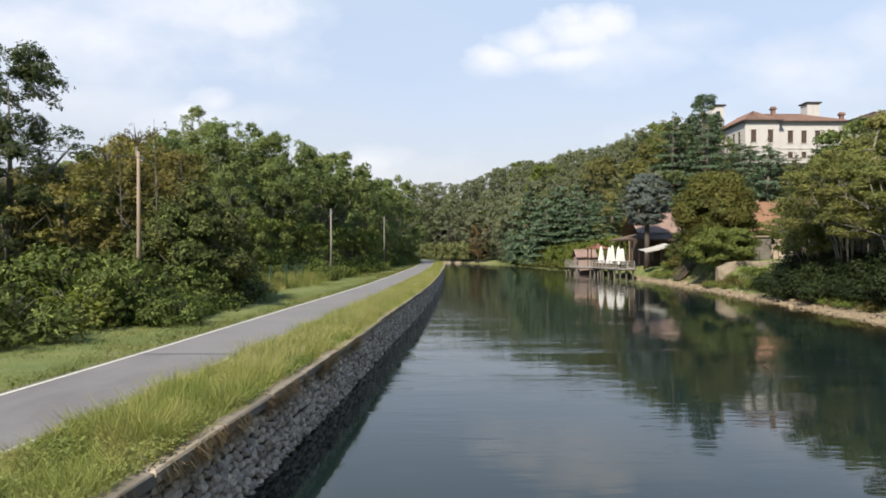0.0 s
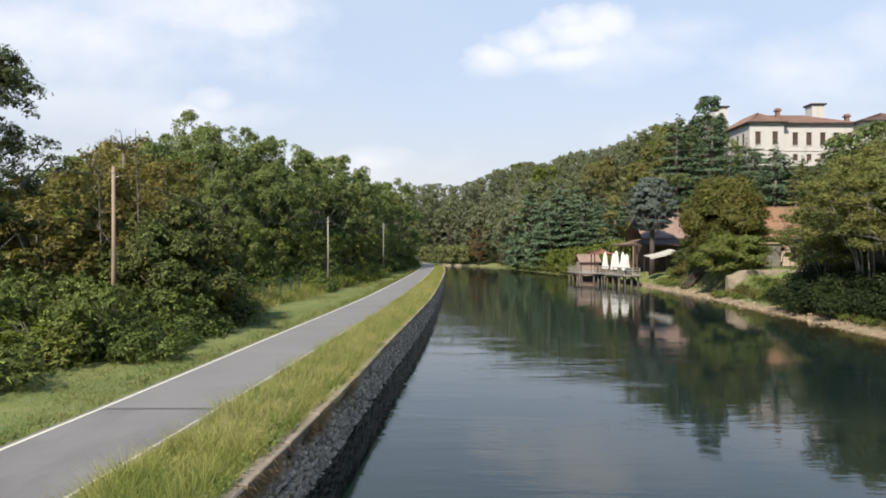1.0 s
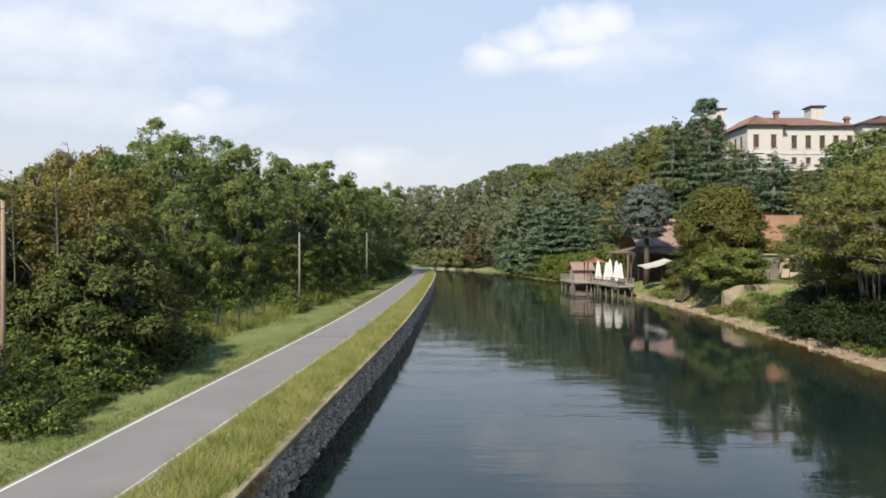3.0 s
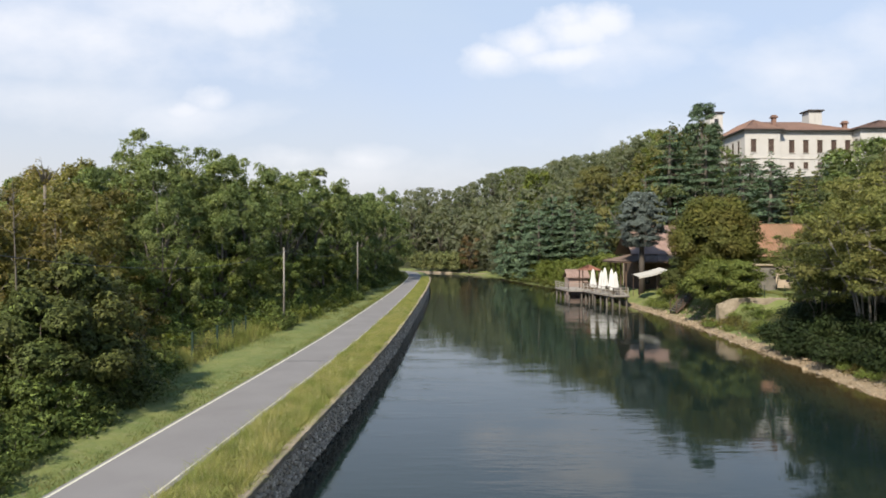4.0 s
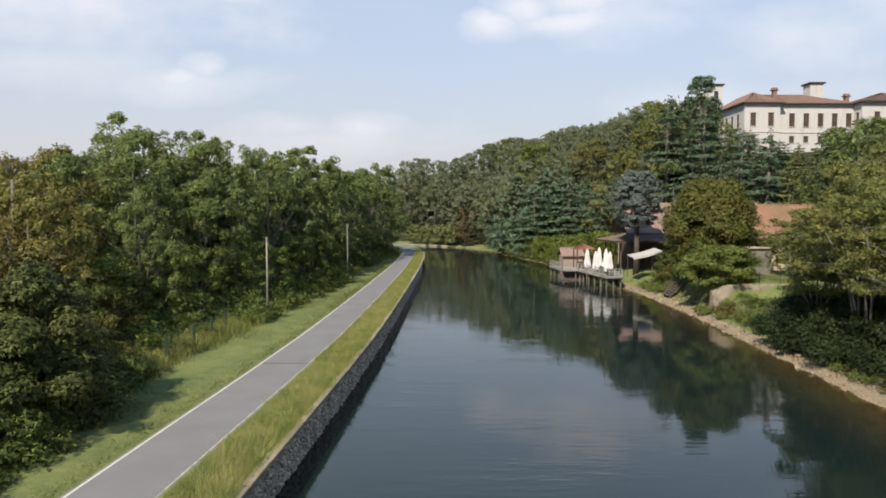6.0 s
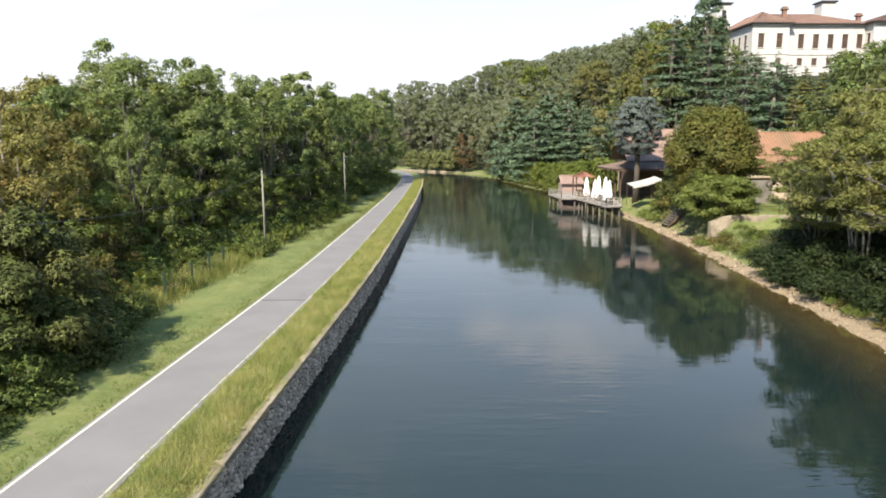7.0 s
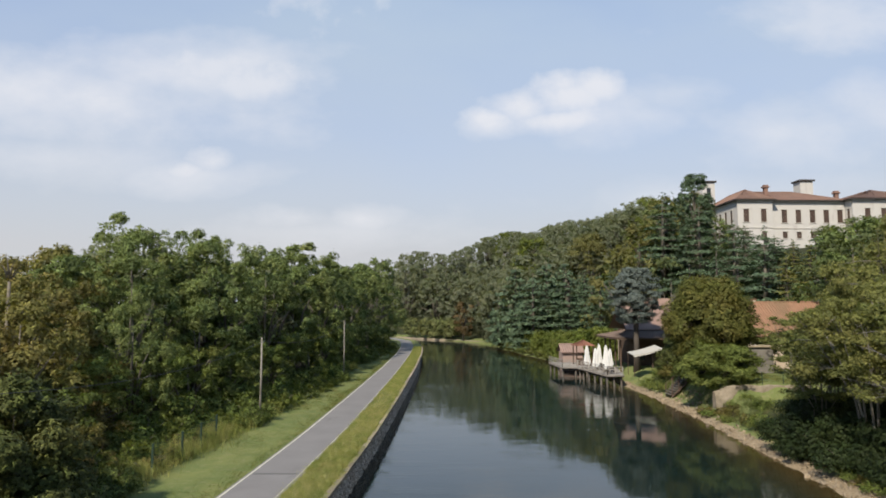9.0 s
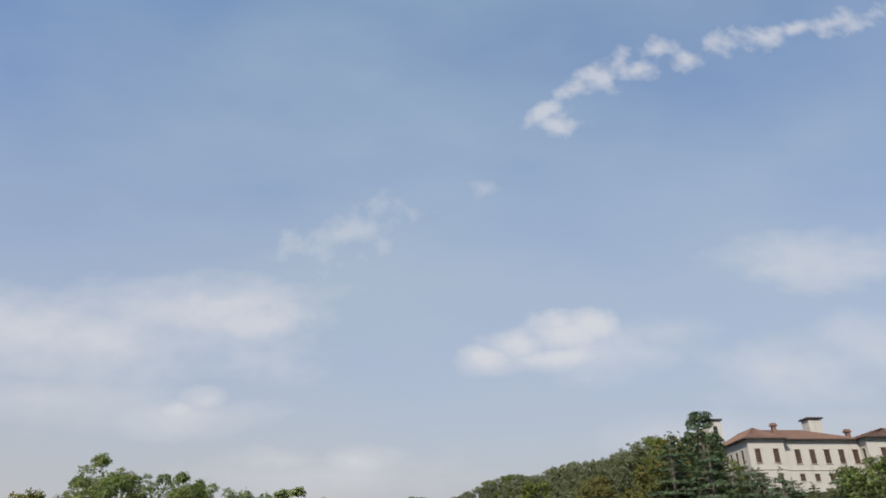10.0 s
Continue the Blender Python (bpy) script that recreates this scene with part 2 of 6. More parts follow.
def grass_material(name, low, high, dry):
    k = Mat(name)
    col = k.mix(k.math("MULTIPLY_ADD", k.noise(0.55, 3.0), 3.2, -1.25, clamp=True), low, high)
    col = k.mix(k.math("MULTIPLY_ADD", k.noise(1.7, 4.0, shift=(5, 9, 2)), 3.0, -1.35, clamp=True), col, dry)
    col = k.mix(1.0, col, k.ramp(k.island(), [(0, (0.58, 0.58, 0.58)), (1, (1.12, 1.12, 1.04))]), "MULTIPLY")
    m = k.done(col, 0.7, 0.0, 0.2, 1.0)
    tr = k.t.nodes.new("ShaderNodeBsdfTranslucent")
    k.t.links.new(k.mix(1.0, col, (1.2, 1.2, 0.8), "MULTIPLY"), tr.inputs[0])
    ms = k.t.nodes.new("ShaderNodeMixShader")
    ms.inputs[0].default_value = 0.3
    k.t.links.new(k.p.outputs[0], ms.inputs[1])
    k.t.links.new(tr.outputs[0], ms.inputs[2])
    k.t.links.new(ms.outputs[0], k.out.inputs[0])
    return m


M_TALL = grass_material("tall_grass_blades", (0.180, 0.218, 0.052), (0.315, 0.305, 0.095), (0.40, 0.350, 0.145))
M_SHORT = grass_material("mown_grass_blades", (0.100, 0.132, 0.030), (0.172, 0.176, 0.050), (0.225, 0.188, 0.080))
M_WEED = grass_material("bank_weeds", (0.085, 0.110, 0.036), (0.150, 0.160, 0.055), (0.22, 0.185, 0.10))
M_VERGE_WEED = grass_material("verge_weed_leaves", (0.140, 0.180, 0.044), (0.215, 0.225, 0.066), (0.26, 0.245, 0.085))
M_ROOT = grass_material("dry_roots", (0.24, 0.155, 0.080), (0.34, 0.235, 0.125), (0.40, 0.30, 0.16))
M_STRAW = grass_material("dry_grass_stalks", (0.40, 0.35, 0.19), (0.50, 0.43, 0.25), (0.42, 0.33, 0.19))

k = Mat("earth_and_turf")
turf = k.mix(k.math("MULTIPLY_ADD", k.noise(0.45, 5.0, 0.65), 4.0, -1.5, clamp=True), (0.090, 0.125, 0.032), (0.170, 0.180, 0.054))
turf = k.mix(k.math("MULTIPLY_ADD", k.noise(2.2, 5.0, 0.65), 3.4, -1.75, clamp=True), turf, (0.25, 0.215, 0.125))
turf = k.mix(0.35, turf, k.ramp(k.noise(14.0, 3.0), [(0.3, (0.085, 0.115, 0.04)), (0.75, (0.23, 0.24, 0.10))]))
k.bump(k.noise(18.0, 5.0, 0.7), 0.6, 0.05)
vc = k.t.nodes.new("ShaderNodeVertexColor")
vc.layer_name = "cover"
vs = k.t.nodes.new("ShaderNodeSeparateColor")
k.t.links.new(vc.outputs[0], vs.inputs[0])
pebble = k.ramp(k.noise(7.0, 6.0, 0.7), [(0.25, (0.12, 0.09, 0.055)), (0.5, (0.25, 0.19, 0.12)), (0.8, (0.36, 0.29, 0.20))])
# near-black floor: part of the shade under the trees is in its colour
shaded_wood_floor = k.ramp(k.noise(1.3, 5.0, 0.65), [(0.3, (0.020, 0.024, 0.010)), (0.7, (0.045, 0.046, 0.020))])
edge = k.math("MULTIPLY_ADD", k.noise(1.1, 4.0), 1.2, -0.6)
col = k.mix(k.math("MULTIPLY_ADD", k.math("ADD", vs.outputs[0], edge), 3.0, -1.0, clamp=True), turf, pebble)
col = k.mix(k.math("MULTIPLY_ADD", k.math("ADD", vs.outputs[1], edge), 3.0, -1.0, clamp=True), col, shaded_wood_floor)
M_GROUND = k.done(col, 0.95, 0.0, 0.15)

k = Mat("asphalt")
col = k.mix(k.math("MULTIPLY_ADD", k.noise(0.5, 5.0), 2.0, -0.5, clamp=True), (0.165, 0.152, 0.146), (0.212, 0.198, 0.190))
col = k.mix(k.math("MULTIPLY", k.noise(160.0, 2.0), 0.5), col, (0.14, 0.135, 0.13))
col = k.mix(k.math("MULTIPLY_ADD", k.noise(0.9, 6.0, 0.7, (1.0, 0.12, 1), shift=(3, 3, 0)), 4.0, -2.3, clamp=True), col, (0.165, 0.160, 0.155))
col = k.mix(k.math("MULTIPLY_ADD", k.noise(0.38, 5.0, 0.62, (1.6, 0.35, 1), shift=(8, 1, 0)), 5.0, -3.0, clamp=True), col, (0.120, 0.110, 0.104))
sp = k.t.nodes.new("ShaderNodeSeparateXYZ")
k.t.links.new(k.pos, sp.inputs[0])
old = k.math("LESS_THAN", sp.outputs[1], 14.6)
stain = k.math("MULTIPLY_ADD", k.noise(0.55, 5.0, 0.65, (1.5, 0.5, 1), shift=(2, 7, 0)), 3.4, -1.45, clamp=True)
col = k.mix(k.math("MULTIPLY", old, k.math("MULTIPLY_ADD", stain, 0.6, 0.12)), col, (0.095, 0.088, 0.084))
k.bump(k.noise(220.0, 2.0), 0.25, 0.006)
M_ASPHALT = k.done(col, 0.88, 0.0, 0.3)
k = Mat("road_paint")
worn = k.math("MULTIPLY_ADD", k.noise(7.0, 6.0, 0.7), 4.0, -2.35, clamp=True)
M_PAINT = k.done(k.mix(worn, k.mix(k.noise(1.2), (0.60, 0.57, 0.45), (0.46, 0.43, 0.34)), (0.26, 0.25, 0.23)), 0.75)
k = Mat("worn_road_paint")
worn = k.math("MULTIPLY_ADD", k.noise(2.2, 6.0, 0.75), 5.0, -2.2, clamp=True)
M_PAINT_WORN = k.done(k.mix(worn, (0.46, 0.43, 0.34), (0.20, 0.19, 0.17)), 0.8)
k = Mat("tar")
M_TAR = k.done(k.mix(k.noise(9.0), (0.055, 0.052, 0.050), (0.10, 0.097, 0.09)), 0.7)


def stone_material(name, a, b, c, scale, bump=0.5):
    k = Mat(name)
    col = k.mix(k.math("MULTIPLY_ADD", k.noise(scale, 5.0, 0.6), 2.4, -0.7, clamp=True), a, b)
    col = k.mix(k.math("MULTIPLY_ADD", k.noise(scale * 0.23, 4.0, shift=(4, 2, 8)), 3.0, -1.4, clamp=True), col, c)
    col = k.mix(1.0, col, k.ramp(k.random(), [(0, (0.72, 0.72, 0.74)), (1, (1.3, 1.27, 1.22))]), "MULTIPLY")
    col = k.mix(1.0, col, k.ramp(k.island(), [(0, (0.70, 0.70, 0.71)), (1, (1.32, 1.28, 1.22))]), "MULTIPLY")
    k.bump(k.noise(scale * 3.0, 5.0, 0.65), bump, 0.02)
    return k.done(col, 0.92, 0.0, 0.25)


M_STONE = stone_material("river_cobble", (0.235, 0.200, 0.160), (0.56, 0.490, 0.405), (0.130, 0.098, 0.064), 7.0)
# near black, so that the gaps between the cobbles read dark
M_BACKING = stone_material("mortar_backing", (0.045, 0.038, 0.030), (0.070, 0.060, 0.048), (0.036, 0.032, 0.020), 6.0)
M_COPING = stone_material("weathered_concrete", (0.21, 0.178, 0.132), (0.30, 0.255, 0.195), (0.13, 0.11, 0.07), 4.0)
M_RENDERWALL = stone_material("grey_cement_render", (0.135, 0.128, 0.118), (0.19, 0.18, 0.165), (0.09, 0.085, 0.07), 2.0, 0.3)
M_BOULDER = stone_material("shore_stone", (0.22, 0.175, 0.12), (0.34, 0.28, 0.20), (0.14, 0.11, 0.07), 5.0)


def plaster_material(name, a, b, grime):
    k = Mat(name)
    col = k.mix(k.noise(0.45, 5.0), a, b)
    col = k.mix(k.math("MULTIPLY_ADD", k.noise(0.8, 6.0, 0.7, (1.0, 1.0, 0.22)), 3.0, -1.65, clamp=True), col, grime)
    k.bump(k.noise(12.0, 4.0), 0.15, 0.02)
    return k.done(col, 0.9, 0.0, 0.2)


M_VILLA = plaster_material("ivory_plaster", (0.54, 0.512, 0.475), (0.47, 0.44, 0.40), (0.33, 0.295, 0.26))
M_TRIM = plaster_material("pale_stone_trim", (0.54, 0.50, 0.45), (0.47, 0.44, 0.39), (0.36, 0.33, 0.29))
M_PINKWALL = plaster_material("faded_pink_plaster", (0.36, 0.26, 0.215), (0.31, 0.225, 0.19), (0.24, 0.185, 0.155))
M_COTTAGE = plaster_material("ochre_plaster", (0.52, 0.42, 0.31), (0.46, 0.37, 0.28), (0.33, 0.28, 0.22))


def tile_material(name, a, b, c):
    k = Mat(name)
    col = k.mix(k.math("MULTIPLY_ADD", k.noise(1.6, 6.0, 0.7), 2.6, -0.8, clamp=True), a, b)
    col = k.mix(k.math("MULTIPLY_ADD", k.noise(0.35, 4.0, shift=(1, 6, 3)), 3.0, -1.5, clamp=True), col, c)
    col = k.mix(1.0, col, k.ramp(k.island(), [(0, (0.75, 0.73, 0.72)), (1, (1.25, 1.2, 1.15))]), "MULTIPLY")
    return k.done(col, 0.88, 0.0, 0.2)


M_TILE = tile_material("old_roof_tile", (0.135, 0.084, 0.066), (0.185, 0.118, 0.092), (0.105, 0.072, 0.060))
M_TILE_FADED = tile_material("bleached_tile", (0.26, 0.20, 0.155), (0.34, 0.27, 0.215), (0.20, 0.155, 0.12))
M_TILE_DARK = tile_material("dark_brown_tile", (0.105, 0.080, 0.068), (0.150, 0.115, 0.098), (0.080, 0.062, 0.052))
M_BRICK = tile_material("sooty_brick", (0.19, 0.11, 0.085), (0.25, 0.16, 0.125), (0.11, 0.075, 0.065))
M_TILE_RED = tile_material("terracotta_tile", (0.205, 0.112, 0.070), (0.265, 0.158, 0.098), (0.125, 0.098, 0.056))
M_TILE_KIOSK = tile_material("dark_red_tile", (0.19, 0.085, 0.060), (0.24, 0.115, 0.080), (0.13, 0.07, 0.05))
M_TILE_PINK = tile_material("faded_tile", (0.225, 0.155, 0.128), (0.28, 0.20, 0.168), (0.165, 0.122, 0.102))


def wood_material(name, a, b, rough=0.8):
    k = Mat(name)
    col = k.mix(k.noise(3.0, 6.0, 0.7, (4, 4, 0.5)), a, b)
    col = k.mix(k.math("MULTIPLY_ADD", k.noise(0.8, 4.0), 2.6, -1.2, clamp=True), col, shade(a, 0.6))
    col = k.mix(1.0, col, k.ramp(k.random(), [(0, (0.8, 0.8, 0.8)), (1, (1.2, 1.2, 1.2))]), "MULTIPLY")
    k.bump(k.noise(9.0, 5.0, 0.6, (5, 5, 0.6)), 0.3, 0.01)
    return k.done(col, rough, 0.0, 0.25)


M_POLE = wood_material("impregnated_pole_wood", (0.20, 0.145, 0.10), (0.29, 0.225, 0.16))
M_POLE_GREY = wood_material("silvered_pole_wood", (0.20, 0.18, 0.15), (0.29, 0.265, 0.225))
M_DECK = wood_material("weathered_decking", (0.24, 0.215, 0.185), (0.36, 0.33, 0.29))
M_PILE = wood_material("wet_pile_wood", (0.10, 0.085, 0.070), (0.20, 0.175, 0.15))
M_DARKWOOD = wood_material("dark_brown_timber", (0.075, 0.048, 0.034), (0.12, 0.078, 0.052))
M_BARK = wood_material("bark", (0.105, 0.088, 0.068), (0.185, 0.160, 0.125))
M_DARKBARK = wood_material("dark_bark", (0.045, 0.036, 0.028), (0.085, 0.070, 0.056))
M_PALEBARK = wood_material("pale_bark", (0.17, 0.15, 0.12), (0.26, 0.235, 0.195))
M_SHUTTER = wood_material("brown_shutter_paint", (0.070, 0.045, 0.034), (0.098, 0.064, 0.048), 0.6)


def plain(name, a, b, rough, metal=0.0, scale=3.0):
    k = Mat(name)
    return k.done(k.mix(k.noise(scale, 4.0), a, b), rough, metal)


M_CANVAS = plain("white_canvas", (0.68, 0.66, 0.625), (0.56, 0.545, 0.51), 0.85)
M_SAIL = plain("dusty_cream_canvas", (0.43, 0.40, 0.35), (0.35, 0.33, 0.28), 0.9)
M_GREENMETAL = plain("green_fence_coating", (0.010, 0.030, 0.018), (0.018, 0.040, 0.024), 0.75, 0.0)
M_WIRE = plain("galvanised_wire", (0.30, 0.31, 0.31), (0.22, 0.23, 0.23), 0.45, 0.8)
M_CABLE = plain("black_cable", (0.03, 0.03, 0.03), (0.045, 0.045, 0.045), 0.6)
M_GUTTER = plain("dark_gutter_metal", (0.085, 0.070, 0.060), (0.115, 0.095, 0.080), 0.5, 0.4)
M_CHAIR = plain("dark_woven_plastic", (0.05, 0.045, 0.04), (0.08, 0.07, 0.06), 0.7)
k = Mat("dim_window_glass")
M_GLASS = k.done(k.mix(k.noise(0.7), (0.020, 0.022, 0.024), (0.035, 0.036, 0.036)), 0.08, 0.0, 0.6)

# water: slack, slightly ruffled, brown over the shallows
k = Mat("canal_water")
wc = k.t.nodes.new("ShaderNodeVertexColor")
wc.layer_name = "shallow"
deep = k.mix(k.noise(0.05, 3.0), (0.0050, 0.0108, 0.0100), (0.0080, 0.0155, 0.0140))
bed = k.ramp(k.noise(1.4, 5.0, 0.65), [(0.3, (0.030, 0.021, 0.007)), (0.7, (0.070, 0.048, 0.018))])
sw = k.t.nodes.new("ShaderNodeSeparateColor")
k.t.links.new(wc.outputs[0], sw.inputs[0])
gust = k.math("MULTIPLY_ADD", k.noise(0.060, 4.0, 0.6, (1.0, 0.45, 1), shift=(2, 5, 0)), 3.4, -1.35, clamp=True)
streak = k.math("MULTIPLY_ADD", k.noise(0.55, 5.0, 0.62, (0.22, 1.0, 1)), 4.2, -2.0, clamp=True)
small = k.noise(2.6, 3.0, 0.5, (0.45, 1.3, 1))
tiny = k.noise(9.0, 3.0, 0.55, (0.5, 1.3, 1))
swell = k.noise(0.42, 2.0, 0.5, (0.7, 1.0, 1))
h = k.math("ADD", k.math("MULTIPLY", small, k.math("MULTIPLY_ADD", k.math("MULTIPLY", gust, streak), 0.024, 0.0024)), k.math("MULTIPLY", swell, 0.009))
h = k.math("ADD", h, k.math("MULTIPLY", tiny, k.math("MULTIPLY_ADD", k.math("MULTIPLY", gust, streak), 0.007, 0.0003)))
k.bump(h, 1.0, 1.0)
M_WATER = k.done(k.mix(sw.outputs[0], deep, bed), k.math("MULTIPLY_ADD", gust, 0.03, 0.022), 0.0, 0.5, 1.0)
k.p.inputs["IOR"].default_value = 1.44

# ---- shaping tools ----
class Geo:
    """Gathers vertices and faces for one mesh."""

    def __init__(self):
        self.v, self.f = [], []

    def add(self, verts, faces):
        n = len(self.v)
        self.v += [tuple(p) for p in verts]
        self.f += [tuple(i + n for i in f) for f in faces]
        return self

    def box(self, x0, y0, z0, x1, y1, z1, c=0.0, m=None):
        """A box with its top and bottom edges chamfered by c."""
        rings = [(z0, c), (z0 + c, 0), (z1 - c, 0), (z1, c)] if c else [(z0, 0), (z1, 0)]
        vs = [(x, y, z) for z, d in rings for x, y in ((x0 + d, y0 + d), (x1 - d, y0 + d), (x1 - d, y1 - d), (x0 + d, y1 - d))]
        fs = [(3, 2, 1, 0)]
        for r in range(len(rings) - 1):
            a = 4 * r
            fs += [(a + i, a + (i + 1) % 4, a + 4 + (i + 1) % 4, a + 4 + i) for i in range(4)]
        a = 4 * (len(rings) - 1)
        fs.append((a, a + 1, a + 2, a + 3))
        if m is not None:
            vs = [m @ Vector(p) for p in vs]
        return self.add(vs, fs)

    def tube(self, pts, radii, sides=6, cap=True):
        pts = [Vector(p) for p in pts]
        vs, fs = [], []
        for i, p in enumerate(pts):
            d = (pts[min(i + 1, len(pts) - 1)] - pts[max(i - 1, 0)]).normalized()
            a = d.cross(Vector((0.31, 0.95, 0.05)) if abs(d.y) < 0.9 else Vector((1, 0, 0))).normalized()
            b = d.cross(a)
            for s in range(sides):
                w = 2 * math.pi * s / sides
                vs.append(p + (a * math.cos(w) + b * math.sin(w)) * radii[i])
        for i in range(len(pts) - 1):
            for s in range(sides):
                t = (s + 1) % sides
                fs.append((i * sides + s, i * sides + t, (i + 1) * sides + t, (i + 1) * sides + s))
        if cap:
            fs.append(tuple(range(sides - 1, -1, -1)))
            fs.append(tuple((len(pts) - 1) * sides + s for s in range(sides)))
        return self.add(vs, fs)

    def mesh(self, name, material, smooth=False):
        me = bpy.data.meshes.new(name)
        me.from_pydata(self.v, [], self.f)
        me.materials.append(material)
        if smooth:
            me.shade_smooth()
        me.update()
        return me


def quads(name, verts, soft=None, material=None):
    """A mesh of loose leaves or blades from an array of shape (n, corners, 3). soft: the way in which each spray of leaves takes the light."""
    n, k2 = verts.shape[:2]
    me = bpy.data.meshes.new(name)
    me.vertices.add(n * k2)
    me.vertices.foreach_set("co", verts.reshape(-1).astype(np.float32))
    me.loops.add(n * k2)
    me.loops.foreach_set("vertex_index", np.arange(n * k2, dtype=np.int32))
    me.polygons.add(n)
    me.polygons.foreach_set("loop_start", np.arange(0, n * k2, k2, dtype=np.int32))
    me.materials.append(material)
    me.update(calc_edges=True)
    if soft is not None:
        soft = soft / np.linalg.norm(soft, axis=1, keepdims=True)
        me.normals_split_custom_set(np.repeat(soft, n * k2 // len(soft), axis=0).tolist())
    return me


def part(name, geo, material, parent, label="", smooth=False):
    """Links a Geo (or a mesh) as one part under a thing."""
    me = geo.mesh(name, material, smooth) if isinstance(geo, Geo) else geo
    ob = new(name, me)
    ob.parent = parent
    if label:
        tagged(ob, label)
    return ob


def thing(name, label, category, group="", at=(0, 0, 0), turn=0.0):
    ob = new(name)
    ob.empty_display_size = 0.3
    ob.matrix_basis = pose(*at, 0, 0, turn)
    return tagged(ob, label, category, group)


def structure(name, geo, material, label, category, smooth=False):
    me = geo.mesh(name, material, smooth) if isinstance(geo, Geo) else geo
    return tagged(new(name, me), label, category, kind="structure")


def lerp(x, table):
    return float(np.interp(x, [a for a, _ in table], [b for _, b in table]))


def smooth_curve(table, lo, hi, step=1.0, width=9):
    """A table of (y, x) made smooth and even."""
    ys = np.arange(lo, hi + step, step)
    xs = np.interp(ys, [a for a, _ in table], [b for _, b in table])
    pad = np.pad(xs, width, mode="reflect", reflect_type="odd")
    ker = np.hanning(2 * width + 1)
    xs = np.convolve(pad, ker / ker.sum(), "valid")
    return ys, xs


# ---- plan: the canal runs along y; x grows towards the hill ----
WATER = -1.40
YS, XS = smooth_curve([(-200, -20), (-60, -8.6), (-20, -5.4), (5, -3.2), (15, -2.5), (28, -1.85), (37, -1.3), (50, -0.7), (70, -0.2), (100, 0.4), (130, 0.6), (155, 0.2),
                       (180, -1.5), (200, -8), (215, -18), (230, -31), (250, -52), (265, -70), (600, -160)], -200, 600)


def wall_x(y):
    return np.interp(y, YS, XS)


WIDTH = [(-200, 23.5), (10, 24.2), (30, 24.9), (40, 25.3), (50, 25.6), (60, 26.25), (70, 26.6), (80, 26.75), (95, 26.3), (110, 25.0), (125, 24.0), (138, 22.6), (151, 20.6), (165, 19.4), (178, 19.8), (200, 20), (600, 24)]
WY, WX = smooth_curve(WIDTH, -200, 600, 1.0, 5)


def bank_x(y):
    return wall_x(y) + np.interp(y, WY, WX)


def hill(x, y):
    """Height of the ground at a place beyond the right bank; d is the way from the water's edge."""
    d = x - bank_x(y)
    d = d * np.interp(y, [170, 205, 225, 600], [1.0, 0.62, 0.55, 0.6])
    shelf = np.interp(y, [-50, 40, 64.2, 65.4, 82, 88, 112, 122, 600], [0.5, 0.5, 0.4, 1.5, 1.4, 0.1, 0.1, -0.5, -0.3])
    foot = np.interp(y, [-50, 40, 60, 112, 135, 600], [9.0, 9.0, 18.0, 16.0, 5.0, 4.0])
    z = np.interp(d, [-4, 0, 1.5], [WATER - 1.5, WATER, WATER + 0.38])
    up = np.clip((d - 1.5) / 2.6, 0, 1)
    z = z + (shelf - WATER - 0.38) * up * up * (3 - 2 * up)
    top = np.interp(y, [-50, 60, 130, 240, 330, 600], [13, 17, 20, 24, 29, 32])
    run = np.clip((d - foot) / 34.0, 0, 1)
    return z + top * (run * run * (3 - 2 * run)) * np.clip((d - foot) * 10, 0, 1)


def ground_at(x, y):
    if x > bank_x(y) - 1:
        return float(hill(x, y))
    return 0.0


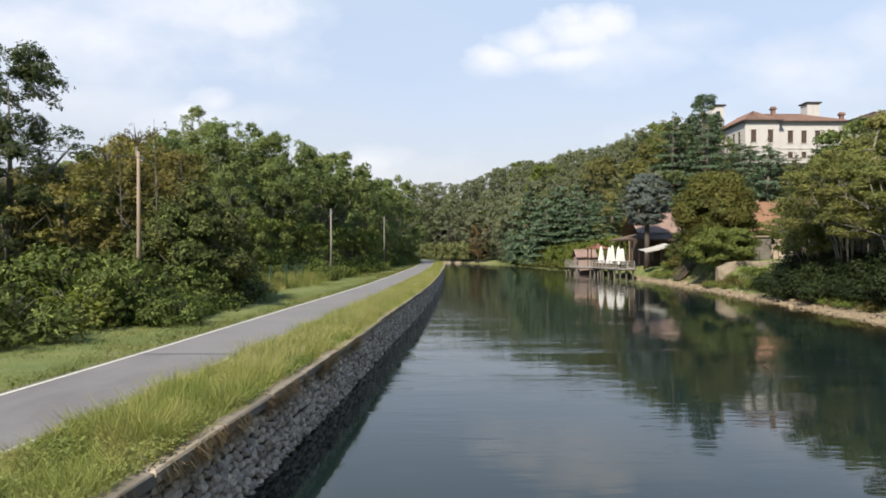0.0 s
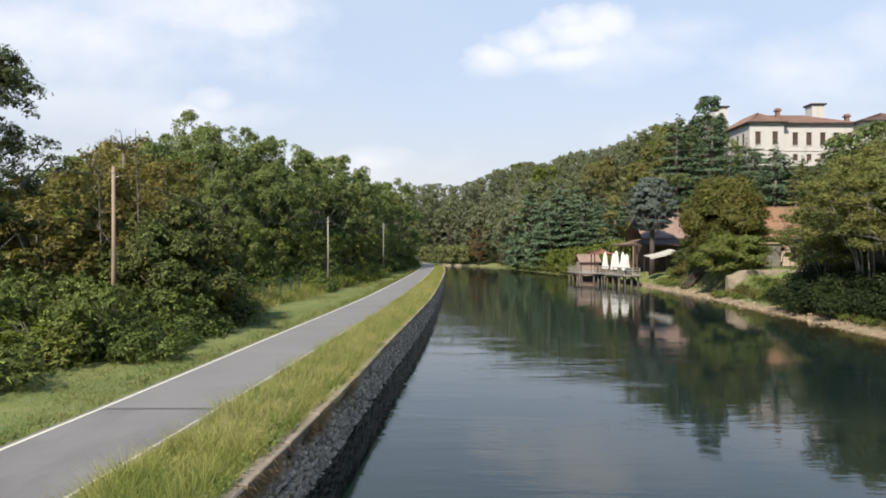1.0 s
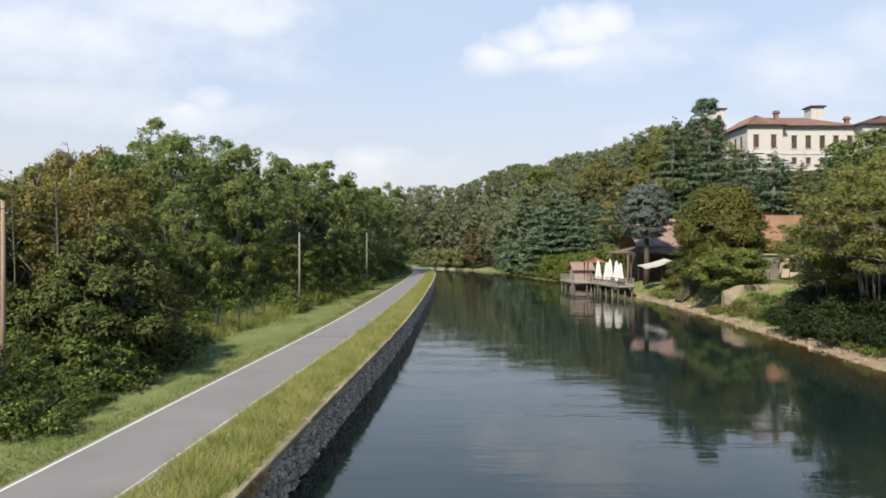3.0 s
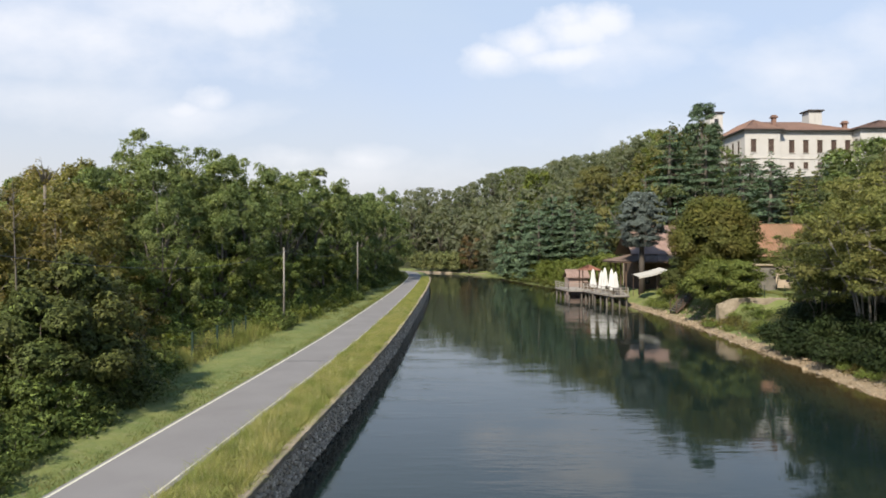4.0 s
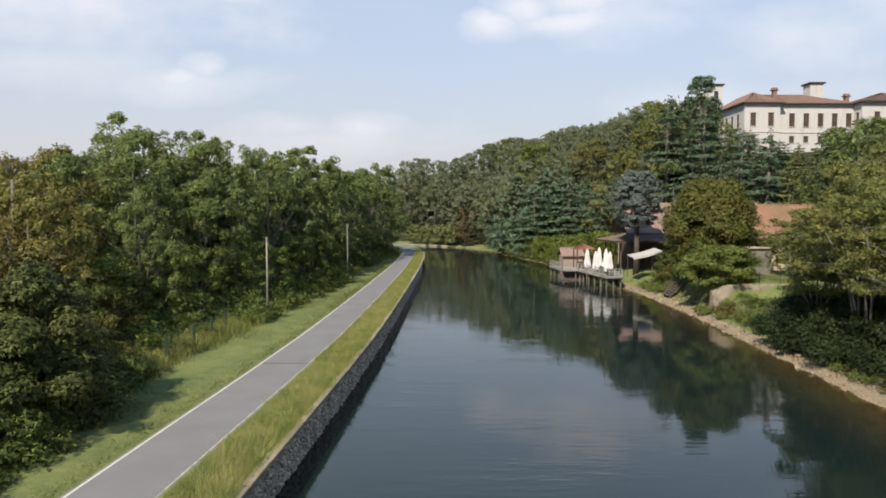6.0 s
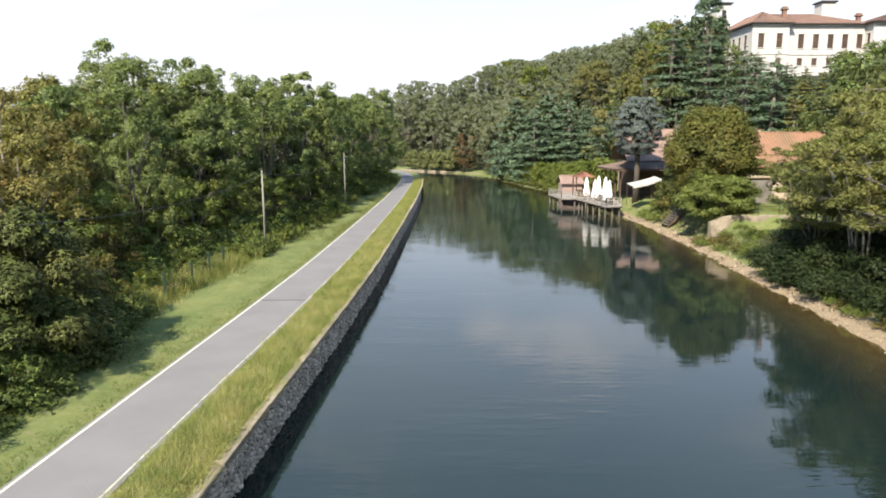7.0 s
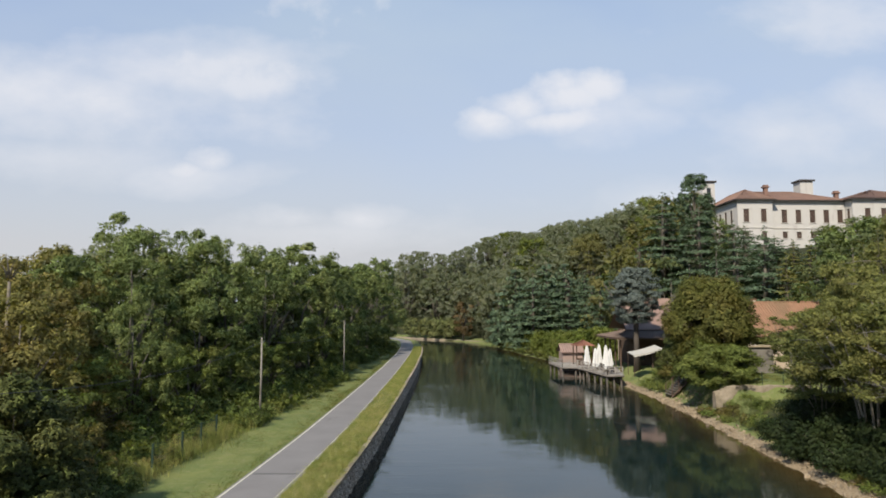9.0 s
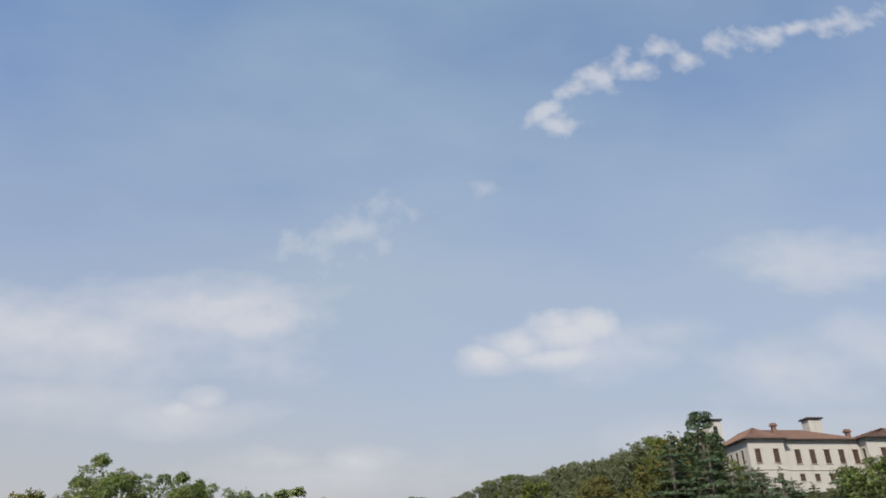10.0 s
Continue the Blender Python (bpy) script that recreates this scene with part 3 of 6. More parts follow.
# ---- ground: one sheet from horizon to horizon ----
def build_ground():
    us = np.concatenate([[-900, -400, -200, -120], np.arange(-80, -12, 4.0), np.arange(-12, -0.9, 1.0), [-0.42, -0.40], [1, 6, 12, 17], np.arange(19, 36, 0.7),
                         np.arange(36, 76, 2.0), np.arange(76, 140, 6.0), [160, 220, 320, 500, 900]])
    vs = np.concatenate([[-700, -300, -120], np.arange(-60, 24, 4.0), np.arange(24, 130, 1.0), np.arange(130, 260, 3.0), [270, 285, 300, 330, 370, 430, 520, 700, 1100, 1800]])
    U, V = np.meshgrid(us, vs)
    bend = wall_x(V) * np.clip(1 - np.abs(np.maximum(np.abs(U) - 200, 0)) / 700, 0, 1)
    X = U + bend
    H = hill(X, V)
    H = H + np.where(X - bank_x(V) > 1.2, 0.18 * np.sin(X * 1.3 + V * 0.7) * np.sin(V * 0.9 - X * 0.4), 0.05 * np.sin(V * 1.9 + X))
    left = np.where(U < -5, 0.03 + 0.05 * np.sin(X * 0.9) * np.sin(V * 0.43), -0.02)
    left = np.where((U > -5.2) & (U < -2.0), -0.06, left)
    Z = np.where(U <= -0.41, left, np.where(U < 2, WATER - 1.6, H))
    n, m = X.shape
    verts = np.stack([X, V, Z], -1).reshape(-1, 3)
    faces = [(r * m + c, r * m + c + 1, (r + 1) * m + c + 1, (r + 1) * m + c) for r in range(n - 1) for c in range(m - 1)]
    me = bpy.data.meshes.new("ground")
    me.from_pydata(verts.tolist(), [], faces)
    me.materials.append(M_GROUND)
    me.shade_smooth()
    cover = me.color_attributes.new("cover", "FLOAT_COLOR", "POINT")
    d = (X - bank_x(V)).reshape(-1)
    gravel = np.where((U.reshape(-1) > 3) & (V.reshape(-1) < 110), np.clip(1.2 - np.abs(d - 0.1) / np.interp(V.reshape(-1), [30, 48, 60], [2.3, 1.9, 1.35]), -0.25, 1), -0.6)
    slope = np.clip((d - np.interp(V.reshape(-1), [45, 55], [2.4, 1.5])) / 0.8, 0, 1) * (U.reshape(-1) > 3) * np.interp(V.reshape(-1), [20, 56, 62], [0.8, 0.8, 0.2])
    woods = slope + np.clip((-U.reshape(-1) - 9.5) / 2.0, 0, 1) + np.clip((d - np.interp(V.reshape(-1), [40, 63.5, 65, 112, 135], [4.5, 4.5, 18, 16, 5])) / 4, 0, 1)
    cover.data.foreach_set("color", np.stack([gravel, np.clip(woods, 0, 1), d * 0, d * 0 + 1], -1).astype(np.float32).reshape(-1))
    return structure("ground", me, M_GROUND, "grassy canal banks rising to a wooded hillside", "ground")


build_ground()

# water: one sheet between wall and bank
def build_water():
    vs = np.concatenate([[-300, -100, -40], np.arange(0, 260, 3.0), [300, 400, 600]])
    fr = np.concatenate([np.linspace(0, 0.75, 6), np.linspace(0.8, 1.06, 14)])
    rows, shallow = [], []
    for y in vs:
        a, b = wall_x(y) - 0.2, bank_x(y)
        for f in fr:
            x = a + (b - a) * f + (1.0 if f > 1.05 else 0)
            rows.append((x, y, WATER))
            shallow.append(float(np.clip(1 - (b - x) / 5.5, 0, 1)) ** 2.0)
    m = len(fr)
    faces = [(r * m + c, r * m + c + 1, (r + 1) * m + c + 1, (r + 1) * m + c) for r in range(len(vs) - 1) for c in range(m - 1)]
    me = bpy.data.meshes.new("water")
    me.from_pydata(rows, [], faces)
    me.materials.append(M_WATER)
    s = np.array(shallow, dtype=np.float32)
    at = me.color_attributes.new("shallow", "FLOAT_COLOR", "POINT")
    at.data.foreach_set("color", np.stack([s, s, s, s * 0 + 1], -1).reshape(-1))
    return structure("water", me, M_WATER, "calm dark green canal water with light ripples", "water")


build_water()


def strip(u0, u1, z0, z1, lo, hi, step=1.0):
    """A band that follows the canal wall between two offsets, with a top and two sides."""
    g = Geo()
    ys = np.arange(lo, hi + step, step)
    for y in ys:
        x = float(wall_x(y))
        g.v += [(x + u0, y, z0), (x + u0, y, z1), (x + u1, y, z1), (x + u1, y, z0)]
    for i in range(len(ys) - 1):
        a = 4 * i
        g.f += [(a, a + 4, a + 5, a + 1), (a + 1, a + 5, a + 6, a + 2), (a + 2, a + 6, a + 7, a + 3)]
    return g


structure("cycle_path", strip(-4.85, -2.1, -0.3, 0.0, -60, 262), M_ASPHALT, "smooth light grey asphalt towpath along the canal", "path")
for off, nm in ((-4.76, "path_line"), (-2.30, "path_line")):
    structure(nm, strip(off, off + (0.085 if off < -4 else 0.06), -0.02, 0.005, -60, 150), M_PAINT if off < -4 else M_PAINT_WORN, "worn cream-white painted edge line on asphalt", "road marking")
for y, w in ((14.6, 0.07), (39.6, 0.09)):
    x = float(wall_x(y))
    structure("tar_joint", Geo().box(x - 4.6, y - w, -0.02, x - 2.35, y + w, 0.004), M_TAR, "dark tar-filled joint across the path", "joint")

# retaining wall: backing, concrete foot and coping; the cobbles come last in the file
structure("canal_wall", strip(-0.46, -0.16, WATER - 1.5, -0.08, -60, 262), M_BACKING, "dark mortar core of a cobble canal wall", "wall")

# ---- plants ----
RNG = np.random.default_rng(11)


def unit(n, rng):
    d = rng.normal(size=(n, 3))
    return d / np.linalg.norm(d, axis=1, keepdims=True)


def leaf_array(c, nrm, size, rng, slim=0.17):
    """Sprays of two pointed leaflets each at centres c, facing along nrm: an array of triangles, two a spray."""
    n = len(c)
    nrm = nrm / np.linalg.norm(nrm, axis=1, keepdims=True)
    t = np.cross(nrm, unit(n, rng))
    t /= np.linalg.norm(t, axis=1, keepdims=True) + 1e-6
    b = np.cross(nrm, t)
    s = (size * rng.uniform(0.6, 1.35, n))[:, None]
    w = rng.uniform(0.8, 2.2, n)[:, None]
    t2 = t * np.cos(w) + b * np.sin(w) - nrm * 0.25
    b2 = np.cross(nrm, t2)
    c2 = c + (b * rng.uniform(-0.3, 0.3, n)[:, None] + nrm * 0.08) * s
    one = np.stack([c - t * s * 0.45 + b * s * slim, c - t * s * 0.45 - b * s * slim, c + t * s * 0.62 - nrm * s * 0.1], 1)
    two = np.stack([c2 - t2 * s * 0.42 + b2 * s * slim, c2 - t2 * s * 0.42 - b2 * s * slim, c2 + t2 * s * 0.6], 1)
    return np.stack([one, two], 1).reshape(-1, 3, 3)


def clumps(centres, radii, per, size, rng, flat=1.0, up=0.45, depth=0.55, round_=False):
    """Leaves on the outer shells of many small clumps."""
    out_c, out_n, out_s = [], [], []
    for c, r in zip(centres, radii):
        n = max(6, int(per * r * r))
        d = unit(n, rng)
        d[:, 2] = np.where(d[:, 2] < -0.45, -d[:, 2], d[:, 2])
        rad = r * (rng.uniform(depth, 1.05, n) + 0.35 * (rng.random(n) < 0.14) * rng.random(n))[:, None]
        out_c.append(c + d * rad * np.array([1, 1, flat]))
        out_n.append(d + 0.55 * unit(n, rng) + np.array([0, 0, up]))
        out_s.append(d + np.array([0, 0, 0.25]))
    nrm = np.concatenate(out_n)
    nrm /= np.linalg.norm(nrm, axis=1, keepdims=True)
    cs = np.concatenate(out_c)
    away = cs - np.array([0, 0, cs[:, 2].mean() * 0.8])
    away /= np.linalg.norm(away, axis=1, keepdims=True) + 1e-6
    soft = 0.40 * nrm + 0.35 * np.concatenate(out_s) + 0.80 * away if round_ else 0.85 * nrm + 0.32 * np.concatenate(out_s) + 0.32 * away
    return leaf_array(cs, nrm, size, rng), soft


def crown_points(rng, n, radius, z0, z1, fill=0.5, ragged=0.25):
    """Clump centres of an uneven crown between z0 and z1, widest below the middle; in a ragged crown half of them sit on separate boughs."""
    ph = rng.uniform(0, 6.28, 4)

    def shell(f, az, inner):
        wide = np.interp(f, [0, 0.12, 0.38, 0.7, 0.88, 1.0], [0.55, 0.85, 1.0, 0.84, 0.60, 0.30])
        lump = 1 + ragged * (np.sin(2 * az + ph[0]) * 0.4 + np.sin(3 * az + ph[1] + f * 6) * 0.4 + np.sin(9 * f + ph[2]) * 0.4)
        r = radius * wide * lump * inner
        z = z0 + (z1 - z0) * (f + ragged * 0.12 * np.sin(2 * az + ph[3]) * (f > 0.4) * (f < 0.85))
        return np.stack([r * np.cos(az), r * np.sin(az), z], 1)
    loose = n if ragged <= 0.26 else n * 45 // 100
    pts = shell(rng.uniform(0.0, 0.95, loose), rng.uniform(0, 6.283, loose), np.maximum(rng.uniform(fill, 1.0, loose), rng.uniform(fill, 1.0, loose)))
    if loose == n:
        return pts
    n -= loose
    m = max(10, n // 6)
    bough = shell(np.linspace(0.02, 0.95, m) + rng.uniform(-0.03, 0.03, m), np.arange(m) * 2.4 + rng.uniform(-0.7, 0.7, m), rng.uniform(0.6, 1.0, m))
    own = rng.integers(0, m, n)
    d = unit(n, rng)
    d[:, 2] = np.where(d[:, 2] < -0.2, -d[:, 2], d[:, 2]) * 0.8
    out = bough[own] * np.array([1, 1, 0]) / (radius + 1e-6)
    more = bough[own] + (d + 0.35 * out) * (radius * (0.14 + 0.14 * rng.random(m))[own] * rng.uniform(0.3, 1.0, n))[:, None]
    return np.concatenate([pts, more])


def limbs(geo, rng, base, fork, reach, z1, count, r0, lean=(0, 0)):
    """A tapered trunk that forks into limbs."""
    top = Vector((lean[0], lean[1], fork))
    geo.tube([(0, 0, -0.35), (lean[0] * 0.25, lean[1] * 0.25, fork * 0.35), tuple(top)], [r0 * 1.35, r0, r0 * 0.8], 8)
    for i in range(count):
        a = 6.283 * i / count + rng.uniform(-0.5, 0.5)
        l = rng.uniform(0.4, 0.7)
        end = Vector((top.x + math.cos(a) * reach * l, top.y + math.sin(a) * reach * l, fork + (z1 - fork) * rng.uniform(0.25, 0.6)))
        mid = top.lerp(end, 0.5) + Vector((0, 0, 0.1 * (z1 - fork)))
        geo.tube([tuple(top - Vector((0, 0, 0.2))), tuple(mid), tuple(end)], [r0 * 0.55, r0 * 0.34, r0 * 0.08], 5)
    geo.tube([tuple(top), (top.x + rng.uniform(-.3, .3), top.y + rng.uniform(-.3, .3), fork + (z1 - fork) * 0.75)], [r0 * 0.7, r0 * 0.08], 5)
    return geo


def broadleaf(seed, label, leaf, height=12.0, radius=4.0, low=0.22, clump=70, size=0.42, per=110, fill=0.5, ragged=0.3, bark=None, name="broadleaf_tree", flat=0.8, crad=(0.16, 0.30), stem=1.0, round_=False):
    rng = np.random.default_rng(seed)
    ob = thing(name, label, "tree")
    z0 = height * low
    part("trunk", limbs(Geo(), rng, 0, z0 + 0.12 * height, radius, height, 7, stem * 0.028 * height ** 0.9), bark or M_BARK, ob, smooth=True)
    pts = crown_points(rng, clump, radius * 0.86, z0, height * 0.95, fill=fill, ragged=ragged)
    rad = rng.uniform(crad[0], crad[1], clump) * radius
    part("crown", quads("crown", *clumps(pts, rad, per / (size * size) * 0.16, size, rng, flat, round_=round_), material=LEAF[leaf]), LEAF[leaf], ob)
    return ob


def conifer(seed, label, leaf, height=14.0, radius=3.6, low=0.10, tiers=13, size=0.5, per=15, name="cedar_tree", dome=0.75, bare=0.0):
    """A cedar or fir: level fans of needles on whorled boughs."""
    rng = np.random.default_rng(seed)
    ob = thing(name, label, "tree")
    g = Geo().tube([(0, 0, -0.4), (0, 0, height * 0.5), (0.1, 0, height * 0.98)], [0.026 * height, 0.018 * height, 0.02], 8)
    cs, ns = [], []
    for t in range(tiers):
        f = t / (tiers - 1)
        z = height * (low + (0.985 - low) * f)
        reach = radius * (1 - f ** (1 + dome)) ** 0.75 + 0.25
        arms = int(9 - 4 * f)
        for a in range(arms):
            w = 6.283 * a / arms + rng.uniform(-0.4, 0.4) + t * 0.7
            l = reach * rng.uniform(0.7, 1.12)
            zz = z + rng.uniform(-0.3, 0.3) * height / tiers
            tip = Vector((math.cos(w) * l, math.sin(w) * l, zz - 0.06 * l))
            if f < 0.95:
                g.tube([(0, 0, zz - 0.1), tuple(tip)], [0.05 + 0.006 * height * (1 - f), 0.015], 4, False)
            n = int(per * l * (0.6 + 0.5 * l / radius))
            s = rng.uniform(0.18 + bare, 1.05, n) ** 0.8
            side = rng.normal(0, 0.16 + 0.12 * s, n) * l
            c = np.stack([math.cos(w) * l * s - math.sin(w) * side, math.sin(w) * l * s + math.cos(w) * side, zz - 0.10 * l * s * s + rng.normal(0, 0.07, n) + 0.05], 1)
            cs.append(c)
            ns.append(np.stack([math.cos(w) * 0.5 + rng.normal(0, 0.4, n), math.sin(w) * 0.5 + rng.normal(0, 0.4, n), np.ones(n)], 1))
    part("trunk", g, M_BARK, ob, smooth=True)
    part("crown", quads("crown", leaf_array(np.concatenate(cs), np.concatenate(ns), size, rng, 0.19), np.concatenate(ns), LEAF[leaf]), LEAF[leaf], ob)
    return ob


def shrub(seed, label, leaf, height=2.8, radius=2.2, clump=26, size=0.24, per=42, name="shrub"):
    rng = np.random.default_rng(seed)
    ob = thing(name, label, "shrub")
    g = Geo()
    for i in range(7):
        a = rng.uniform(0, 6.28)
        l = rng.uniform(0.3, 0.75) * radius
        g.tube([(0.1 * math.cos(a), 0.1 * math.sin(a), -0.2), (l * 0.4 * math.cos(a), l * 0.4 * math.sin(a), height * 0.36), (l * 0.8 * math.cos(a), l * 0.8 * math.sin(a), height * 0.6)], [0.04, 0.026, 0.008], 5)
    part("stem", g, M_BARK, ob)
    d = unit(clump, rng)
    d[:, 2] = np.abs(d[:, 2])
    pts = d * rng.uniform(0.35, 0.92, clump)[:, None] * np.array([radius, radius, height * 0.86])
    rad = rng.uniform(0.2, 0.36, clump) * radius
    pts[:, 2] = np.maximum(pts[:, 2], rad * 0.55)
    part("foliage", quads("foliage", *clumps(pts, rad, per / (size * size) * 0.16, size, rng, 0.85, 0.35, 0.4), material=LEAF[leaf]), LEAF[leaf], ob)
    return ob


USED = set()


def plant(proto, x, y, scale=1.0, turn=0.0, z=None, tall=1.0, label=""):
    """Sets a prototype in its place, or a copy of it once it has been set."""
    z = ground_at(x, y) if z is None else z
    m = pose(x, y, z - 0.05, 0, 0, turn) @ Matrix.Diagonal((scale, scale, scale * tall, 1))
    if proto.name in USED:
        ob = copy_thing(proto, m @ Matrix.Diagonal([1 / v for v in proto.scale] + [1]))
    else:
        USED.add(proto.name)
        ob, ob.matrix_basis = proto, m
    if label:
        tagged(ob, label)
    return ob

# ---- left bank: thicket and wood behind the towpath ----
BACK = []
ROB = [("tall robinia tree with feathery mid-green crown", 13.0, 4.4, 0.05), ("broad robinia tree with dense green crown", 12.0, 4.6, 0.04), ("slender leaning robinia tree in full leaf", 13.5, 3.6, 0.08)]
rob = [broadleaf(21 + i, l, "robinia", h, r, lo, 230, 0.22, 66, 0.3, 0.55, crad=(0.06, 0.165)) for i, (l, h, r, lo) in enumerate(ROB)]
rob_back = [broadleaf(24 + i, l, "robinia", h, r, lo, 150, 0.32, 70, 0.35, 0.5, crad=(0.08, 0.20)) for i, (l, h, r, lo) in enumerate(ROB)]
locust = broadleaf(28, "tall robinia tree with shade-dark leaves in an open, ragged crown", "locust", 13.2, 4.0, 0.05, 200, 0.20, 60, 0.3, 0.6, crad=(0.08, 0.19), flat=0.7)
# skyline of the wood behind the towpath, fitted to the view from two camera positions: direction, slope
EDGE_LOW = [(-0.70, 0.285), (-0.575, 0.275), (-0.570, 0.122), (-0.51, 0.130), (-0.47, 0.155), (-0.415, 0.150), (-0.405, 0.200), (-0.355, 0.209), (-0.26, 0.179), (-0.20, 0.148), (-0.185, 0.128), (-0.165, 0.146), (-0.12, 0.130), (-0.09, 0.106), (-0.04, 0.093)]
EDGE_HIGH = [(-0.90, 0.020), (-0.80, 0.030), (-0.73, 0.042), (-0.685, 0.062), (-0.64, 0.086), (-0.62, 0.096), (-0.573, 0.108), (-0.526, 0.126), (-0.487, 0.133), (-0.462, 0.165), (-0.410, 0.162), (-0.385, 0.137), (-0.330, 0.144), (-0.290, 0.124), (-0.255, 0.094), (-0.200, 0.121), (-0.165, 0.098), (-0.085, 0.082), (-0.036, 0.093)]


def under_edge(x, y, r):
    """The height that a tree of the towpath wood may have to fit the camera's skyline."""
    return min(lerp((x + o - ex) / (y - ey), edge) * (y - ey) + ez for ex, ey, ez, edge in ((-0.1, -0.34, 2.9, EDGE_LOW), (2.61, 5.23, 6.27, EDGE_HIGH)) for o in (-0.2 * r, 0, 0.2 * r))


def wood_tree(proto, full, r, x, y, scale, turn, tall=1.0, label=""):
    h = min(full * scale * tall, under_edge(x, y, r * scale) * ((1.03 if y > 48 else 1.0) + (0.14 if y > 48 else 0.03) * math.fmod(abs(17.3 * x + 5.1 * y), 1.0)))
    scale = max(min(scale, 1.25 * h / full), 0.55)
    return plant(proto, x, y, scale, turn, tall=h / full / scale, label=label)


olive = [broadleaf(31, "small olive-brown tree turning in early autumn", "olive", 7.5, 3.0, 0.08, 130, 0.21, 60, 0.35, 0.5, crad=(0.09, 0.21)),
         broadleaf(32, "rusty brown-green hazel-like tree beside the wood", "rust", 7.0, 2.8, 0.06, 125, 0.21, 60, 0.35, 0.5, crad=(0.09, 0.21))]
gold = broadleaf(33, "small tree with golden autumn leaves", "gold", 10, 2.6, 0.3, 50, 0.35)
shr = [shrub(41, "dense elder-like shrub with dark green leaves", "bramble", 2.9, 2.3, 48, 0.20), shrub(42, "low bramble shrub with arching, browning stems", "bramble", 2.2, 2.2, 42, 0.20),
       shrub(43, "tall overgrown thicket shrub, shade put into its leaf colour", "gloom", 5.0, 3.1, 56, 0.22), shrub(44, "sunlit climber-covered shrub, yellow-green", "lime", 2.4, 2.0, 28)]
dense = broadleaf(46, "dense thicket tree with shade-darkened leaves to the ground", "gloom", 6.0, 3.4, 0.02, 110, 0.23, 90, 0.5, 0.3)
for i, (x, y, s, h) in enumerate([(-12.6, 11.5, 1.0, 0.9), (-11.9, 16.2, 1.0, 0.95), (-14.5, 17.5, 1.1, 1.1), (-11.6, 19.6, 1.0, 0.95), (-13.8, 21.5, 1.1, 1.05), (-11.4, 22.8, 0.95, 0.95),
                                  (-12.9, 25.2, 1.05, 1.0), (-11.2, 26.2, 0.75, 0.7), (-15.5, 24.0, 1.1, 1.2), (-16.8, 20.5, 1.2, 1.2), (-10.9, 20.9, 0.85, 1.15), (-11.3, 23.8, 0.85, 0.85), (-10.3, 28.8, 0.75, 0.8), (-10.1, 25.8, 0.9, 0.9), (-9.7, 24.0, 0.5, 0.55), (-10.9, 29.4, 0.9, 0.9), (-11.2, 31.8, 0.9, 0.9)]):
    plant(shr[(0, 1, 0, 3, 0, 1, 0, 1, 3, 0, 0, 3, 1, 0, 1, 0, 0)[i]], x, y, s, 57 * i, tall=h)
for i, (x, y, s) in enumerate([(-11.2, 27.2, 0.72), (-10.6, 29.6, 0.8), (-12.2, 30.6, 0.9), (-12.6, 33.0, 0.85), (-17.4, 40.4, 0.8)]):
    plant(shr[2] if i % 2 else dense, x, y, s, 73 * i)
for i, (x, y, s) in enumerate([(-13.2, 42.5, 1.0), (-14.0, 46.0, 1.1), (-13.2, 49.5, 1.1), (-13.0, 53.5, 1.2), (-11.9, 57.0, 1.0), (-12.2, 60.5, 1.1), (-11.4, 64.5, 1.0), (-11.2, 69.0, 0.95), (-10.9, 73.5, 0.9),
                               (-10.4, 78.0, 1.0), (-10.4, 83.0, 0.95), (-9.8, 88.0, 1.0), (-9.4, 94.0, 1.0), (-9.2, 100.0, 1.0), (-8.6, 107.0, 1.1), (-8.0, 114.0, 1.1), (-7.4, 122.0, 1.1), (-7.0, 130.0, 1.2), (-6.8, 138.0, 1.2), (-7.4, 146.0, 1.2)]):
    plant(shr[(1, 3, 0)[i % 3]], x, y, s, 41 * i)
for i, (x, y, s) in enumerate([(-9.5, 53.0, 0.60), (-10.2, 54.8, 0.8), (-7.7, 81.0, 0.60), (-8.6, 82.6, 0.8)]):
    plant(shr[1], x, y, s, 61 * i, tall=1.35)
HAZEL = [(0, -16.5, 27.5, 1.0), (1, -14.6, 31.5, 0.95), (0, -19.5, 32.5, 1.15), (0, -20.0, 38.5, 1.3), (1, -22.5, 43.0, 1.35), (0, -25.5, 40.0, 1.35), (0, -27.5, 46.0, 1.45), (1, -19.6, 46.5, 1.25), (0, -23.6, 49.5, 1.4),
         (1, -31.0, 47.0, 1.35), (0, -34.0, 42.0, 1.35), (1, -18.5, 44.0, 1.1), (0, -24.0, 34.0, 1.2)]
HAZEL_BACK = [(1, -29, 36, 1.3), (0, -38.0, 50.0, 1.5), (0, -26.5, 57.0, 1.75), (1, -18.2, 37.0, 1.0), (0, -17.8, 40.0, 1.2), (1, -33.5, 52.0, 1.6), (0, -17.4, 33.4, 1.1), (0, -30.0, 62.0, 1.6), (1, -40.0, 60.0, 1.8)]
for i, (k, x, y, s) in enumerate(HAZEL + HAZEL_BACK):
    wood_tree(olive[k], (7.5, 7.0)[k], 2.9, x, y, s, 67 * i, 1.15)
for i, (x, y) in enumerate([(-25, 70), (-22, 78), (-24, 88), (-20, 98), (-23, 108), (-19, 118), (-22, 128), (-18, 140), (-30, 82), (-36, 74), (-45, 66), (-50, 76), (-28, 64), (-20, 66.5), (-24, 65), (-19, 74), (-26, 76), (-32, 70), (-40, 72), (-18.5, 84), (-17.5, 92)]):
    BACK.append((x, y, i))
wood_tree(gold, 10, 2.6, -33.5, 63.0, 1.4, 0)
